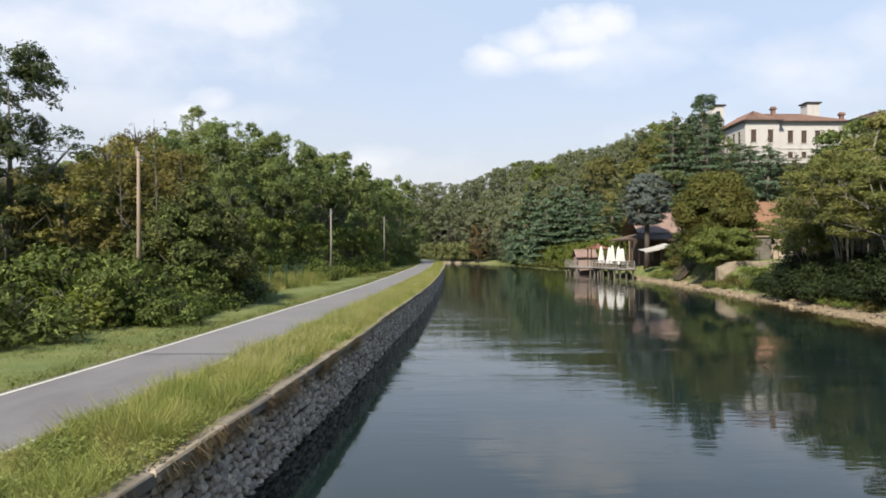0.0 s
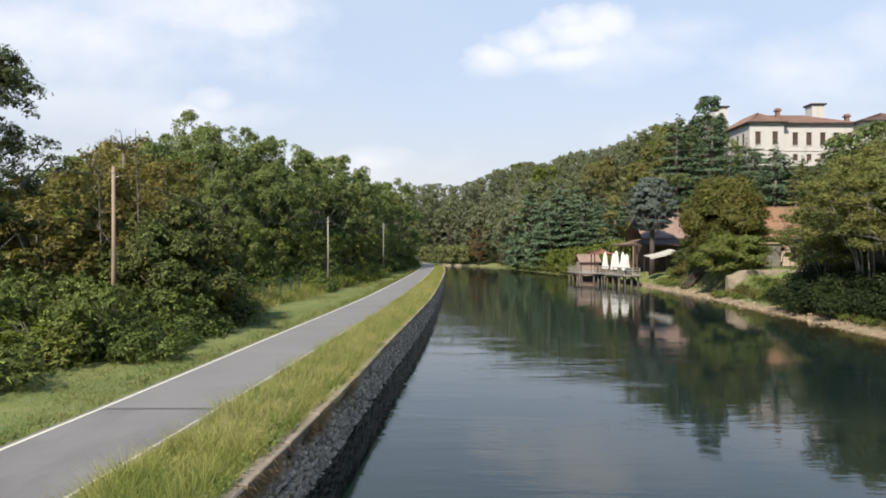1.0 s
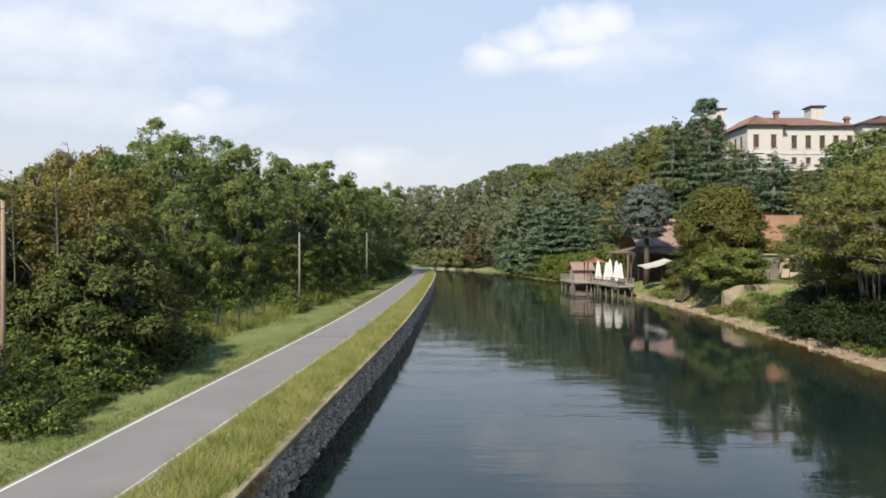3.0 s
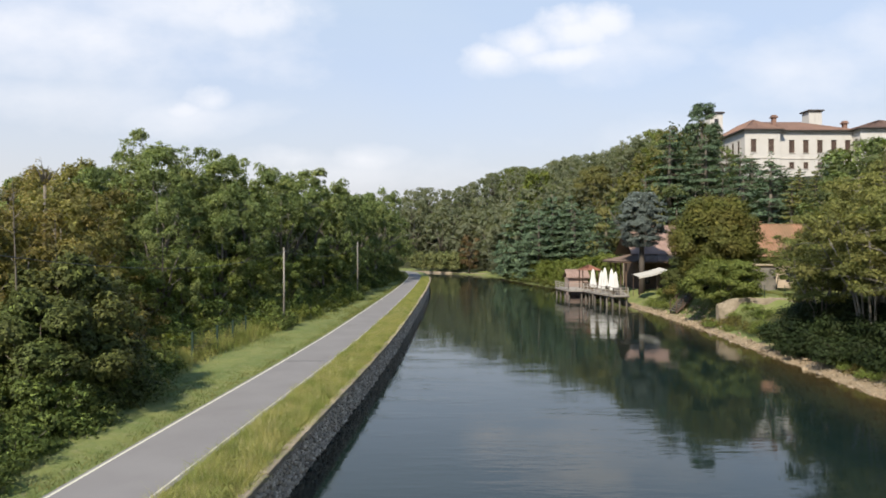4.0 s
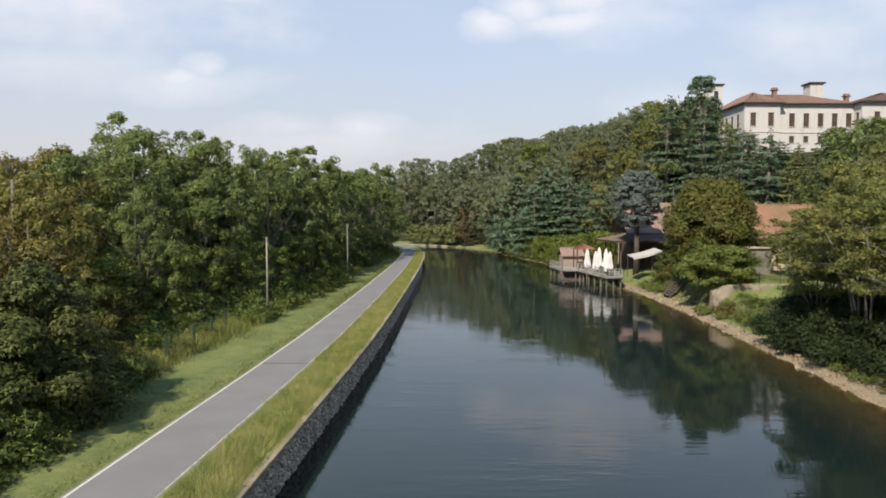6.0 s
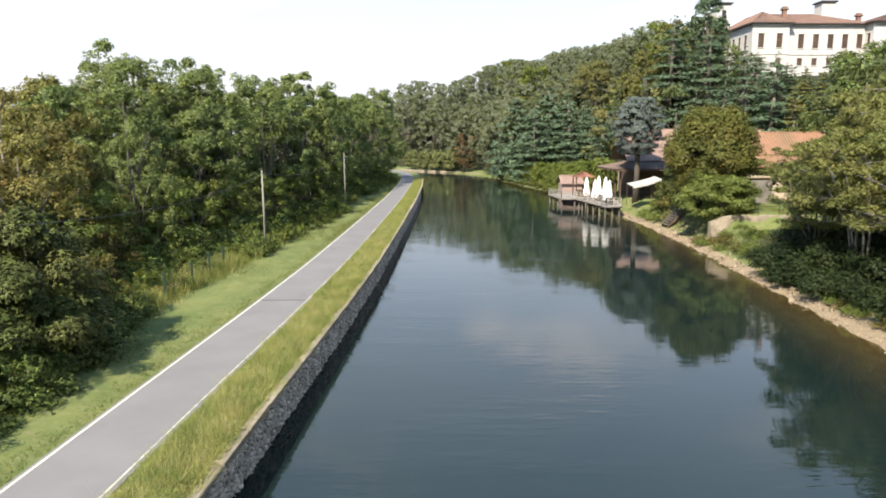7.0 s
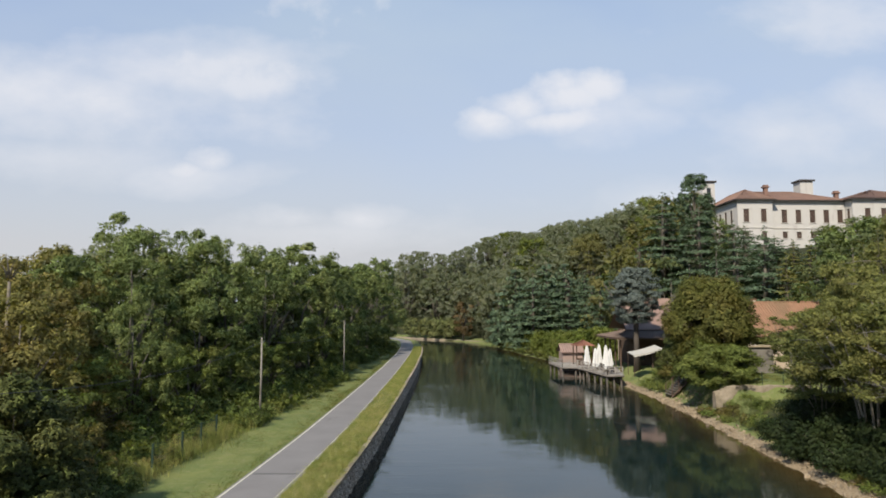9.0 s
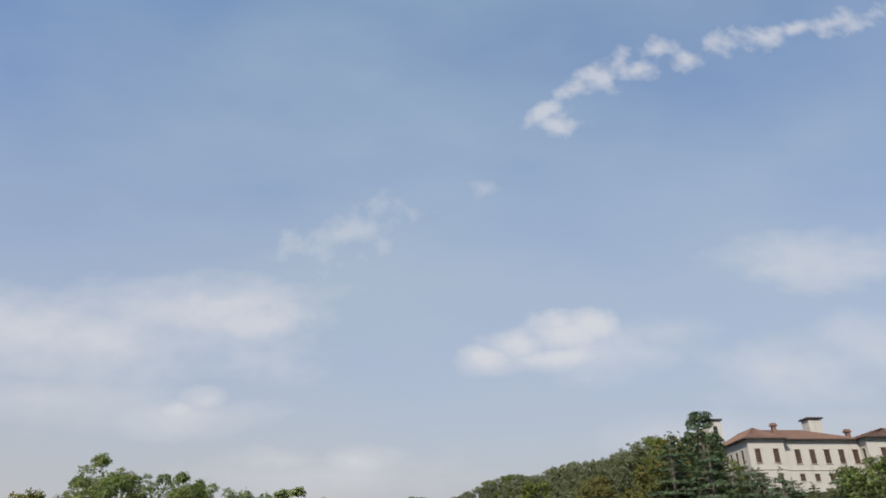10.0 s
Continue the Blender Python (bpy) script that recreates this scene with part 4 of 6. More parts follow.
whip = broadleaf(49, "thin sapling with a sparse, nearly bare top above the thicket", "rust", 11.6, 1.1, 0.72, 26, 0.15, 24, 0.6, 0.6, crad=(0.12, 0.24), stem=0.4, name="sapling")
plant(whip, -20.6, 43.2, 1.0, 0)
plant(whip, -22.7, 43.4, 0.88, 140)
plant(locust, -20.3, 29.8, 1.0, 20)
# small copies fill in the shaded mass beside the tall tree
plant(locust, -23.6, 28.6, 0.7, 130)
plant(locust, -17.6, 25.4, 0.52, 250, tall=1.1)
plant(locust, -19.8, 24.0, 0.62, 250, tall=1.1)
ROB_NEAR = [(0, -21.9, 60.5, 1.16), (1, -17.0, 64.2, 1.16), (0, -25.5, 57.0, 1.0), (2, -19.4, 60.0, 1.1), (1, -29.5, 57.0, 1.05), (0, -18.5, 53.5, 0.85), (2, -15.8, 67.5, 1.0), (1, -15.4, 58.5, 0.78), (0, -16, 48.5, 0.6), (1, -22.5, 54.0, 0.9), (2, -14.4, 74.5, 1.0), (0, -19.5, 70.5, 1.1)]
ROB_FAR = [(1, -33.0, 62.0, 1.05), (0, -14.8, 80.0, 1.05), (2, -14.2, 87.0, 1.15), (2, -15.6, 95.0, 1.35), (0, -13.6, 102.0, 1.1), (1, -12.6, 110.0, 1.15), (0, -12.0, 119.0, 1.15), (1, -11.2, 128.0, 1.2), (0, -10.4, 137.0, 1.2), (1, -9.6, 146.0, 1.25), (0, -9.4, 155.0, 1.3), (1, -15, 163, 1.25), (2, -27, 68, 1.0), (0, -38, 66, 1.05), (1, -42, 58, 1.0), (1, -12.6, 94.5, 0.95), (0, -17.5, 86.0, 1.1), (1, -17.0, 104.0, 1.15), (0, -14.5, 114.5, 1.1), (1, -14.0, 124.0, 1.1)]
under = [broadleaf(47, "bushy young robinia thicket with sunlit green leaves", "under", 6.0, 3.2, 0.0, 130, 0.22, 60, 0.4, 0.4, crad=(0.08, 0.19), name="thicket_tree"),
         broadleaf(48, "low hazel thicket with browning green leaves", "rust", 5.0, 3.0, 0.0, 110, 0.22, 60, 0.4, 0.4, crad=(0.08, 0.19), name="thicket_tree")]
UNDER = [(1, -12.6, 36.4, 0.6), (0, -14.6, 37.4, 0.75), (1, -16.0, 40.6, 0.9), (1, -13.2, 31.4, 0.85), (0, -18.2, 35.6, 1.0), (1, -15.0, 26.6, 0.8), (0, -17.6, 29.8, 0.9), (0, -16.4, 44.0, 0.9), (0, -15.2, 50.0, 0.9), (0, -14.6, 54.6, 0.95), (1, -17.2, 48.0, 1.0), (0, -13.4, 60.0, 0.85), (0, -13.0, 65.0, 0.9), (0, -12.6, 70.0, 0.8), (0, -12.4, 77.0, 0.95), (0, -11.6, 84.0, 0.95), (0, -11.2, 91.0, 1.0), (0, -10.8, 98.0, 1.0)]
for i, (x, y, s) in enumerate([(41.4, 75.0, 0.72), (44.2, 77.0, 0.8)]):
    plant(under[0], x, y, s, 80 * i, label="bushy green tree before the tiled house")
for i, (k, x, y, s) in enumerate(UNDER):
    wood_tree(under[k], (6.0, 5.0)[k], 3.1, x, y, s, 49 * i)
for i, (k, x, y, s) in enumerate(ROB_NEAR):
    wood_tree(rob[k], ROB[k][1], ROB[k][2], x, y, s, 61 * i, 1.2)
for i, (k, x, y, s) in enumerate(ROB_FAR):
    wood_tree(rob_back[k], ROB[k][1], ROB[k][2], x, y, s, 61 * i, 1.2)

# ---- far wood and hillside ----
KINDS = [("hillside oak with rounded dull green crown", "hill", 13.0, 4.6), ("hillside chestnut with yellowing green crown", "lime", 13.0, 4.4),
         ("hillside tree with brownish olive crown", "ochre", 12.0, 4.2), ("hillside robinia with grey-green crown", "robinia", 14.0, 4.4)]
hill_near = [broadleaf(51 + i, l, leaf, h, r, 0.06, 105, 0.54, 58, 0.4, 0.45, name="hillside_tree", crad=(0.10, 0.23), round_=True) for i, (l, leaf, h, r) in enumerate(KINDS)]
# all but one of the distant trees wear the haze-tinted leaf colour
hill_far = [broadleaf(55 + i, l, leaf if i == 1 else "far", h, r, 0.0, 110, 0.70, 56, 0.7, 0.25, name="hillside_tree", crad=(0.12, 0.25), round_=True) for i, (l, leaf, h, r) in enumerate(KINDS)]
cedar_near = [conifer(61, "dark green cedar with level layered boughs", "needle", 15, 5.2, 0.04, 10, 0.55, 13, dome=0.55),
              conifer(62, "tall dark fir on the slope", "needle", 15, 3.4, 0.06, 13, 0.6, 11, dome=0.1)]
cedar_far = [conifer(63, "dark green cedar with level layered boughs", "needle", 15, 4.6, 0.06, 11, 1.0, 6, dome=0.5),
             conifer(64, "tall dark fir on the slope", "needle", 15, 3.4, 0.06, 12, 0.95, 6, dome=0.1)]
# the wood's outline against the sky, fitted to the late camera's view: direction from the canal axis, slope
OUTLINE = [(-0.9, 0.080), (-0.62, 0.085), (-0.115, 0.066), (-0.072, 0.080), (-0.029, 0.091), (0.014, 0.084), (0.048, 0.097), (0.083, 0.114), (0.113, 0.121), (0.143, 0.118), (0.169, 0.129), (0.212, 0.140), (0.247, 0.141), (0.273, 0.154),
           (0.304, 0.168), (0.326, 0.180), (0.361, 0.184), (0.400, 0.182), (0.423, 0.150), (0.445, 0.130), (0.489, 0.126), (0.53, 0.106), (0.56, 0.106), (0.60, 0.124), (0.64, 0.140), (0.9, 0.16)]
# the same for the cedars low on the slope, also fitted to that view
CEDAR_LINE = [(-0.1, 0.05), (0.06, 0.068), (0.10, 0.083), (0.19, 0.078), (0.215, 0.056), (0.265, 0.056), (0.29, 0.11), (0.34, 0.17), (0.5, 0.2)]
CLEAR = [(24, 84, 41, 116), (36, 76, 50, 96), (68, 145, 115, 170)]


def room_for(x, y, top, z):
    s = (x - 3.3) / (y - 6.2)
    slope = min(lerp(s, OUTLINE), lerp(s, CEDAR_LINE)) if y < 172 else lerp(s, OUTLINE)
    return min(top, slope * (y - 6.2) + 8.1 - z) * 1.04


spots = []
for y, x in [(158, 25.5), (166, 30), (150, 31.5), (157, 37), (146, 40), (170, 40), (141, 35)]:
    spots.append((x, y, "c"))
spots += [(x, y, "c") for x, y in [(34.5, 132), (24.5, 152), (31.0, 145), (22.5, 168)]]
spots += [(x, y, "e") for x, y in [(20.5, 190), (24.5, 184), (21, 199), (18.5, 208), (24, 206), (13, 220), (3, 233), (17, 223), (28, 191), (30, 203), (9, 229), (22, 216)]]
spots += [(62 + 4.6 * i, 137.5 + 3.5 * (i % 2), "c" if i % 3 else "e") for i in range(9)]
spots += [(x, y, "e") for x, y in [(50, 139), (52.5, 147), (60.5, 149), (46, 145), (49, 152)]]
rng = np.random.default_rng(5)
tries = 0
while len(spots) < 330 and tries < 16000:
    tries += 1
    y = float(rng.uniform(96, 330)) if rng.random() < 0.8 else float(rng.uniform(62, 110))
    s = float(rng.uniform(-0.22, 0.78))
    x = 3.3 + s * (y - 6.2)
    d = x - float(bank_x(y))
    if d < 5 or (y < 118 and d < 17) or (y > 200 and d < 9) or x < -60:
        continue
    if any(a - 2 < x < c + 2 and b - 2 < y < e + 2 for a, b, c, e in CLEAR):
        continue
    gap = 4.8 if y < 170 else (5.8 if y < 230 else 7.5)
    if any((x - p[0]) ** 2 + (y - p[1]) ** 2 < gap * gap for p in spots):
        continue
    spots.append((x, y, "r"))
for i, (x, y, kind) in enumerate(spots):
    z = ground_at(x, y)
    h = room_for(x, y, rng.uniform(14.0, 20.0) + (3.0 if y > 200 else 0.0), z)
    if h < 4.0:
        continue
    s = (x - 3.3) / (y - 6.2)
    pick = rng.random()
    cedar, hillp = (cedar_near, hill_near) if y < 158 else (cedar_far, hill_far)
    if kind == "c":
        p, full = cedar[i % 2], 15.0
    elif 112 < y < 146 and x - float(bank_x(y)) < 9.5:
        continue
    elif 0.075 < s < 0.245 and 112 < y < 178 and pick < 0.8:
        p, full = cedar[0 if pick < 0.6 else 1], 15.0
    elif s > 0.33 and y > 95 and pick < 0.85:
        p, full = cedar[int(pick * 50) % 2], 15.0
    elif pick < 0.16 and y < 175:
        p, full = cedar[int(pick * 100) % 2], 15.0
    else:
        q = (0, 3, 1, 3, 2, 0, 3, 0)[int(rng.integers(0, 8))]
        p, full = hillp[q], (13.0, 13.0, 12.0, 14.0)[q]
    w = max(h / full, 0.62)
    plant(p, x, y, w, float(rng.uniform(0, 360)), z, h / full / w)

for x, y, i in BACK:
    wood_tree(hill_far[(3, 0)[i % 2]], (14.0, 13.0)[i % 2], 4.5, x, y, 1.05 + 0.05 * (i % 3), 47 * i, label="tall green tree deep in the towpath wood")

larch = conifer(66, "thin larch with pale olive needles", "feather", 13, 3.0, 0.10, 14, 0.42, 13, name="larch_tree", dome=0.1)
for i, (x, y) in enumerate([(58.5, 103.0), (63.5, 106.0), (69.0, 109.0), (57.0, 94.0), (66.5, 99.0), (61.0, 112.0), (53.5, 100.5)]):
    z = ground_at(x, y)
    h = room_for(x, y, 17.0, z) * (0.92, 1.0, 1.0, 0.85, 1.0, 0.96, 0.85)[i]
    plant(larch, x, y, max(h / 13.0, 0.6), 57 * i, z, min(1.0, h / 13.0 / 0.6))

# tall trees out of view, added to darken the reflection in the water
for x, y, s in [(34.0, 25.0, 1.1), (31.5, 19.0, 1.2)]:
    plant(hill_near[3], x, y, s, 40 * y, label="tall leafy tree out of view, added for its reflection")

# named trees of the right bank
plant(broadleaf(71, "blue-grey Atlas cedar with a dense domed crown", "blue", 14.6, 3.7, 0.43, 230, 0.24, 80, 0.35, 0.15, name="cedar_tree", flat=0.5, crad=(0.14, 0.22), stem=1.2, bark=M_DARKBARK, round_=True), 30.0, 95.0, 1.0, 0, 0.1)
plant(broadleaf(72, "round tree with rusty olive-green crown by the terrace", "russet", 10.8, 4.8, 0.16, 260, 0.26, 90, 0.40, 0.08, flat=0.9, crad=(0.14, 0.25), round_=True), 30.6, 72.5, 1.0, 0, 1.0)
# dark bark carries the shade of the hollow under the fig's crown
plant(broadleaf(73, "low spreading fig-like tree with light green leaves", "fig", 4.1, 4.3, 0.04, 170, 0.22, 80, 0.3, 0.45, flat=0.6, crad=(0.10, 0.20), bark=M_DARKBARK, stem=0.7), 29.3, 67.8, 1.0, 0, 0.9)
plant(broadleaf(74, "very tall dark pine with a ragged crown above the wood", "needle", 20.5, 3.9, 0.12, 150, 0.50, 90, 0.6, 0.25, name="pine_tree", flat=0.7, crad=(0.14, 0.3)), 56.4, 140.0, 0.93, 0)
plant(broadleaf(77, "large rounded chestnut with yellowing olive crown", "ochre", 18.0, 6.6, 0.05, 160, 0.50, 60, 0.7, 0.2, name="hillside_tree", crad=(0.12, 0.24), round_=True), 43.5, 180.0, 1.0, 0)
plant(broadleaf(75, "small copper-brown tree at the bend", "copper", 10, 3.2, 0.1, 44, 0.6), 11.2, 203.0, 1.1, 0, -0.6)
plant(broadleaf(76, "dark rounded evergreen at the water's edge", "needle", 8.5, 3.6, 0.03, 44, 0.6), 19.2, 179.5, 1.0, 0, -0.8)
def multi_stem(seed, label, leaf, height=9.0, radius=4.2, low=0.40, stems=7, clump=210, size=0.2, per=44):
    """A shore tree of several pale leaning stems that carry flat, layered fans of leaves."""
    rg = np.random.default_rng(seed)
    ob = thing("multi_stem_tree", label, "tree")
    tips, wood = [], []
    for i in range(stems):
        a = 6.283 * i / stems + rg.uniform(-0.35, 0.35)
        l, h = radius * rg.uniform(0.25, 0.75), height * rg.uniform(0.6, 0.92)
        foot = Vector((0.35 * math.cos(a), 0.35 * math.sin(a), -0.4))
        knee = Vector((0.30 * l * math.cos(a), 0.30 * l * math.sin(a), h * 0.45))
        tip = Vector((l * math.cos(a), l * math.sin(a), h))
        wood.append(Geo().tube([tuple(foot), tuple(foot.lerp(knee, 0.5) + Vector((rg.uniform(-.12, .12), rg.uniform(-.12, .12), 0))), tuple(knee), tuple(tip)], [0.10, 0.08, 0.06, 0.02], 6))
        tips += [(knee, i), (tip, i), (knee.lerp(tip, 0.5), i)]
    pts = crown_points(rg, clump, radius * 0.9, height * low, height * 0.95, fill=0.35, ragged=0.6)
    for p in pts[::3]:
        q, i = min(tips, key=lambda t: (t[0] - Vector(p)).length + 2.0 * max(0.0, t[0].z - p[2]))
        wood[i].tube([tuple(q), tuple(q.lerp(Vector(p), 0.5) + Vector((0, 0, 0.12))), tuple(p)], [0.028, 0.018, 0.006], 4, False)
    for g in wood:
        part("stem", g, M_PALEBARK, ob, smooth=True)
    rad = rg.uniform(0.09, 0.19, clump) * radius
    part("crown", quads("crown", *clumps(pts, rad, per / (size * size) * 0.16, size, rg, 0.5), material=LEAF[leaf]), LEAF[leaf], ob)
    return ob


shore = [multi_stem(81, "multi-stemmed shore tree with thin layered olive-green crown", "feather"), multi_stem(82, "multi-stemmed acacia with mid-green layered crown over pale stems", "acacia", 8.6, 4.0, 0.38, 6)]
# the last two of SHORE stand out of view, added to be reflected
SHORE = [(0, 28.4, 44.8, 1.0, 0.98), (1, 30.2, 42.4, 1.0, 1.0), (1, 28.2, 49.4, 0.70, 0.95), (0, 31.6, 48.8, 1.05, 1.1), (1, 31.2, 53.0, 0.85, 0.9), (0, 33.0, 44.0, 1.2, 1.15), (0, 28.2, 39.6, 0.9, 0.9), (1, 32.5, 38.4, 1.1, 0.9), (0, 34.5, 56.0, 0.95, 0.95), (1, 36.2, 50.0, 1.15, 1.1),
         (0, 38.5, 58.5, 1.1, 1.1), (0, 43.5, 63.0, 1.3, 1.15), (1, 41.5, 53.0, 1.25, 1.15), (1, 47.5, 57.0, 1.3, 1.2), (0, 50.5, 68.0, 1.4, 1.2), (1, 29.6, 34.0, 1.05, 1.0), (0, 33.0, 31.5, 1.2, 1.1)]
for i, (k, x, y, s, h) in enumerate(SHORE + [(1, 40.5, 74.0, 0.8, 0.92), (0, 46.5, 76.5, 1.0, 0.75), (1, 40.2, 79.5, 0.7, 0.8)]):
    plant(shore[k], x, y, s, 83 * i, tall=h)
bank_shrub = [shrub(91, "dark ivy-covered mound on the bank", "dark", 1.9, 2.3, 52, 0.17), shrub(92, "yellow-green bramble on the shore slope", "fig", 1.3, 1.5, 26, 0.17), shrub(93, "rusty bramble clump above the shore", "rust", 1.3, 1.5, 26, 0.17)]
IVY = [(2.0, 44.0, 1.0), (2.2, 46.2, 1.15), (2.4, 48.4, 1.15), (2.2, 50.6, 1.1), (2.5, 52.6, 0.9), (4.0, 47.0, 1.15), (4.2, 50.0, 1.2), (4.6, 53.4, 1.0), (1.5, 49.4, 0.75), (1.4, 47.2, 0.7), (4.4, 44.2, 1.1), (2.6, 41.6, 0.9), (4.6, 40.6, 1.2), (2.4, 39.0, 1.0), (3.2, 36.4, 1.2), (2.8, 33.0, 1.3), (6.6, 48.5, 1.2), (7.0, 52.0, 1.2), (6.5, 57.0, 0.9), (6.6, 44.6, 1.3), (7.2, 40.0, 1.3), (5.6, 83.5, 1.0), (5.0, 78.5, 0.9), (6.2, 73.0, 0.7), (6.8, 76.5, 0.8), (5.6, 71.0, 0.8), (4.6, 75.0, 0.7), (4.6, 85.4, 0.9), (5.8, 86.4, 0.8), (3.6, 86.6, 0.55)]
GREEN = [(2.6, 55.0, 0.8), (2.3, 57.0, 0.8), (1.3, 61.4, 0.5), (3.4, 59.5, 0.9), (2.0, 79.5, 1.0), (1.9, 82.5, 1.0), (4.4, 80.5, 1.2), (1.7, 85.0, 0.8), (3.0, 84.0, 1.2), (1.5, 42.4, 0.5), (1.4, 40.2, 0.55), (1.7, 43.4, 0.45), (2.2, 87.0, 0.7), (3.2, 78.0, 0.9)]
RUSTY = [(2.1, 59.0, 0.75), (2.1, 62.0, 0.7), (2.6, 62.9, 0.55), (3.2, 81.5, 1.1), (4.4, 79.2, 1.2), (1.5, 45.2, 0.45), (1.3, 41.2, 0.5), (4.4, 85.5, 0.9), (1.6, 37.6, 0.6)]
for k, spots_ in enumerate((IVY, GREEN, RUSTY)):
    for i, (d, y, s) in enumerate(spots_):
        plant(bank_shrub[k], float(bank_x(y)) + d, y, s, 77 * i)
for i, (x, y, s) in enumerate([(27.2, 64.5, 0.62), (28.0, 64.0, 0.6), (28.9, 63.9, 0.55), (27.3, 65.6, 0.6), (30.0, 63.9, 0.5)]):
    plant(bank_shrub[1 + i % 2], x, y, s, 59 * i)
for x, y, s in ((31.8, 84.5, 0.72), (33.6, 82.0, 0.85), (30.2, 82.2, 0.45)):
    plant(dense, x, y, s, 40 * x)
climber = shrub(94, "bright green climber hedge over the waterside bank", "lime", 5.0, 3.4, 60, 0.38, 85)
for i, (d, y, s) in enumerate([(1.6, 116, 0.8), (2.6, 119, 1.0), (1.6, 123, 0.9), (3.4, 126, 1.1), (2.0, 130, 0.9), (3.4, 134, 1.1), (2.2, 139, 0.9), (4.5, 121, 1.2), (5.5, 128, 1.2), (3.5, 145, 1.0), (6.5, 116, 1.25), (7.5, 122, 1.3), (3.5, 151, 0.9), (3.0, 112.5, 0.7)]):
    plant(climber, float(bank_x(y)) + d, y, s, 59 * i)
low_climber = shrub(98, "low sunlit mound of climbers over the wire fence", "lime", 1.7, 1.9, 30, 0.22)
for i, (x, y, s) in enumerate([(-12.7, 38.0, 0.99), (-12.4, 41.0, 0.99), (-13.7, 43.0, 1.1), (-12.2, 45.2, 0.99), (-13.2, 48.0, 1.1), (-11.1, 51.0, 0.99), (-10.3, 54.5, 0.88), (-9.9, 59.5, 0.99), (-9.5, 63.0, 0.88), (-9.1, 67.5, 0.99), (-8.5, 72.0, 0.88), (-8.1, 76.5, 0.88), (-14.4, 46.0, 1.21)]):
    plant(low_climber, x, y, s, 83 * i)
for i, (x, y, s) in enumerate([(-9.4, 23.0, 0.6), (-9.2, 21.0, 0.6), (-9.9, 26.6, 0.7), (-11.0, 33.8, 0.7), (-11.4, 36.0, 0.75)]):
    plant(shr[1], x, y, s, 31 * i)
weed = shrub(96, "rusty dry weeds behind the wire fence", "rust", 1.5, 1.3, 20, 0.2)
for i, (x, y, s) in enumerate([(-11.1, 39.5, 0.75), (-11.0, 41.2, 0.8), (-10.9, 43.2, 0.75), (-11.1, 45.2, 0.8), (-11.0, 47.0, 0.7), (-11.3, 49.2, 0.8), (-10.2, 53.0, 0.7), (-9.9, 55.2, 0.8), (-10.3, 57.5, 0.8)]):
    plant(weed, x, y, s, 71 * i)
hang = shrub(97, "green trailing growth hanging over the waterside bank", "shrub", 1.5, 1.7, 20, 0.34, 90)
for i in range(14):
    y = 112.5 + 4.4 * i
    plant(hang, float(bank_x(y)) + 0.75, y, 0.9 + 0.15 * (i % 3), 66 * i, -1.0)
reed = shrub(95, "pale green bamboo clump at the canal bend", "reed", 7.6, 3.0, 46, 0.6, 100, name="bamboo_clump")
for i, (x, y) in enumerate([(4.5, 212.5), (7.8, 208.5), (0.5, 216.5), (-3.0, 220.5), (7, 214.5), (2.2, 217), (-6, 224), (6.2, 210.5)]):
    plant(reed, x, y, 1.0, 40 * i, -0.2)

# thin half-bare saplings that stand out of the thicket
for sd, x, y, hgt in ((5, -13.1, 28.6, 8.5), (6, -14.6, 28.4, 7.5), (7, -12.5, 30.2, 7.0), (8, 41.0, 62.0, 14.5), (9, 43.2, 64.5, 14.0)):
    rg = np.random.default_rng(sd)
    sap = thing("sapling", "thin half-bare sapling above the thicket", "tree", "saplings in the thicket", (x, y, ground_at(x, y)))
    g = Geo().tube([(0, 0, -0.2), (0.15, 0.1, hgt * 0.5), (0.05, 0, hgt)], [0.05, 0.035, 0.008], 5)
    tips = []
    for i in range(16):
        z0 = hgt * rg.uniform(0.62, 0.97)
        a, l = rg.uniform(0, 6.28), rg.uniform(0.3, 0.8) * (1.3 - z0 / hgt * 0.7)
        tip = (0.08 + l * math.cos(a), l * math.sin(a), z0 + l * rg.uniform(0.5, 1.1))
        g.tube([(0.08, 0.02, z0), tip], [0.014, 0.005], 4)
        tips += [tip] * 9
    part("trunk", g, M_BARK, sap)
    tips = np.array(tips) + rg.normal(0, 0.13, (len(tips), 3))
    part("crown", quads("crown", leaf_array(tips, unit(len(tips), rg), 0.16, rg), material=LEAF["rust"]), LEAF["rust"], sap)

# prototypes that found no place
for p in [o for o in bpy.data.objects if o.parent is None and o.type == "EMPTY" and o.children and any(c.name.split(".")[0] in ("crown", "foliage") for c in o.children) and o.name not in USED and o.matrix_basis.translation.length < 0.01]:
    for c in list(p.children):
        bpy.data.objects.remove(c)
    bpy.data.objects.remove(p)

# ---- timber poles with cables ----
POLES = [(-10.95, 22.5, 6.1, M_POLE), (-9.3, 54.0, 6.05, M_POLE_GREY), (-7.3, 82.0, 6.8, M_POLE_GREY)]
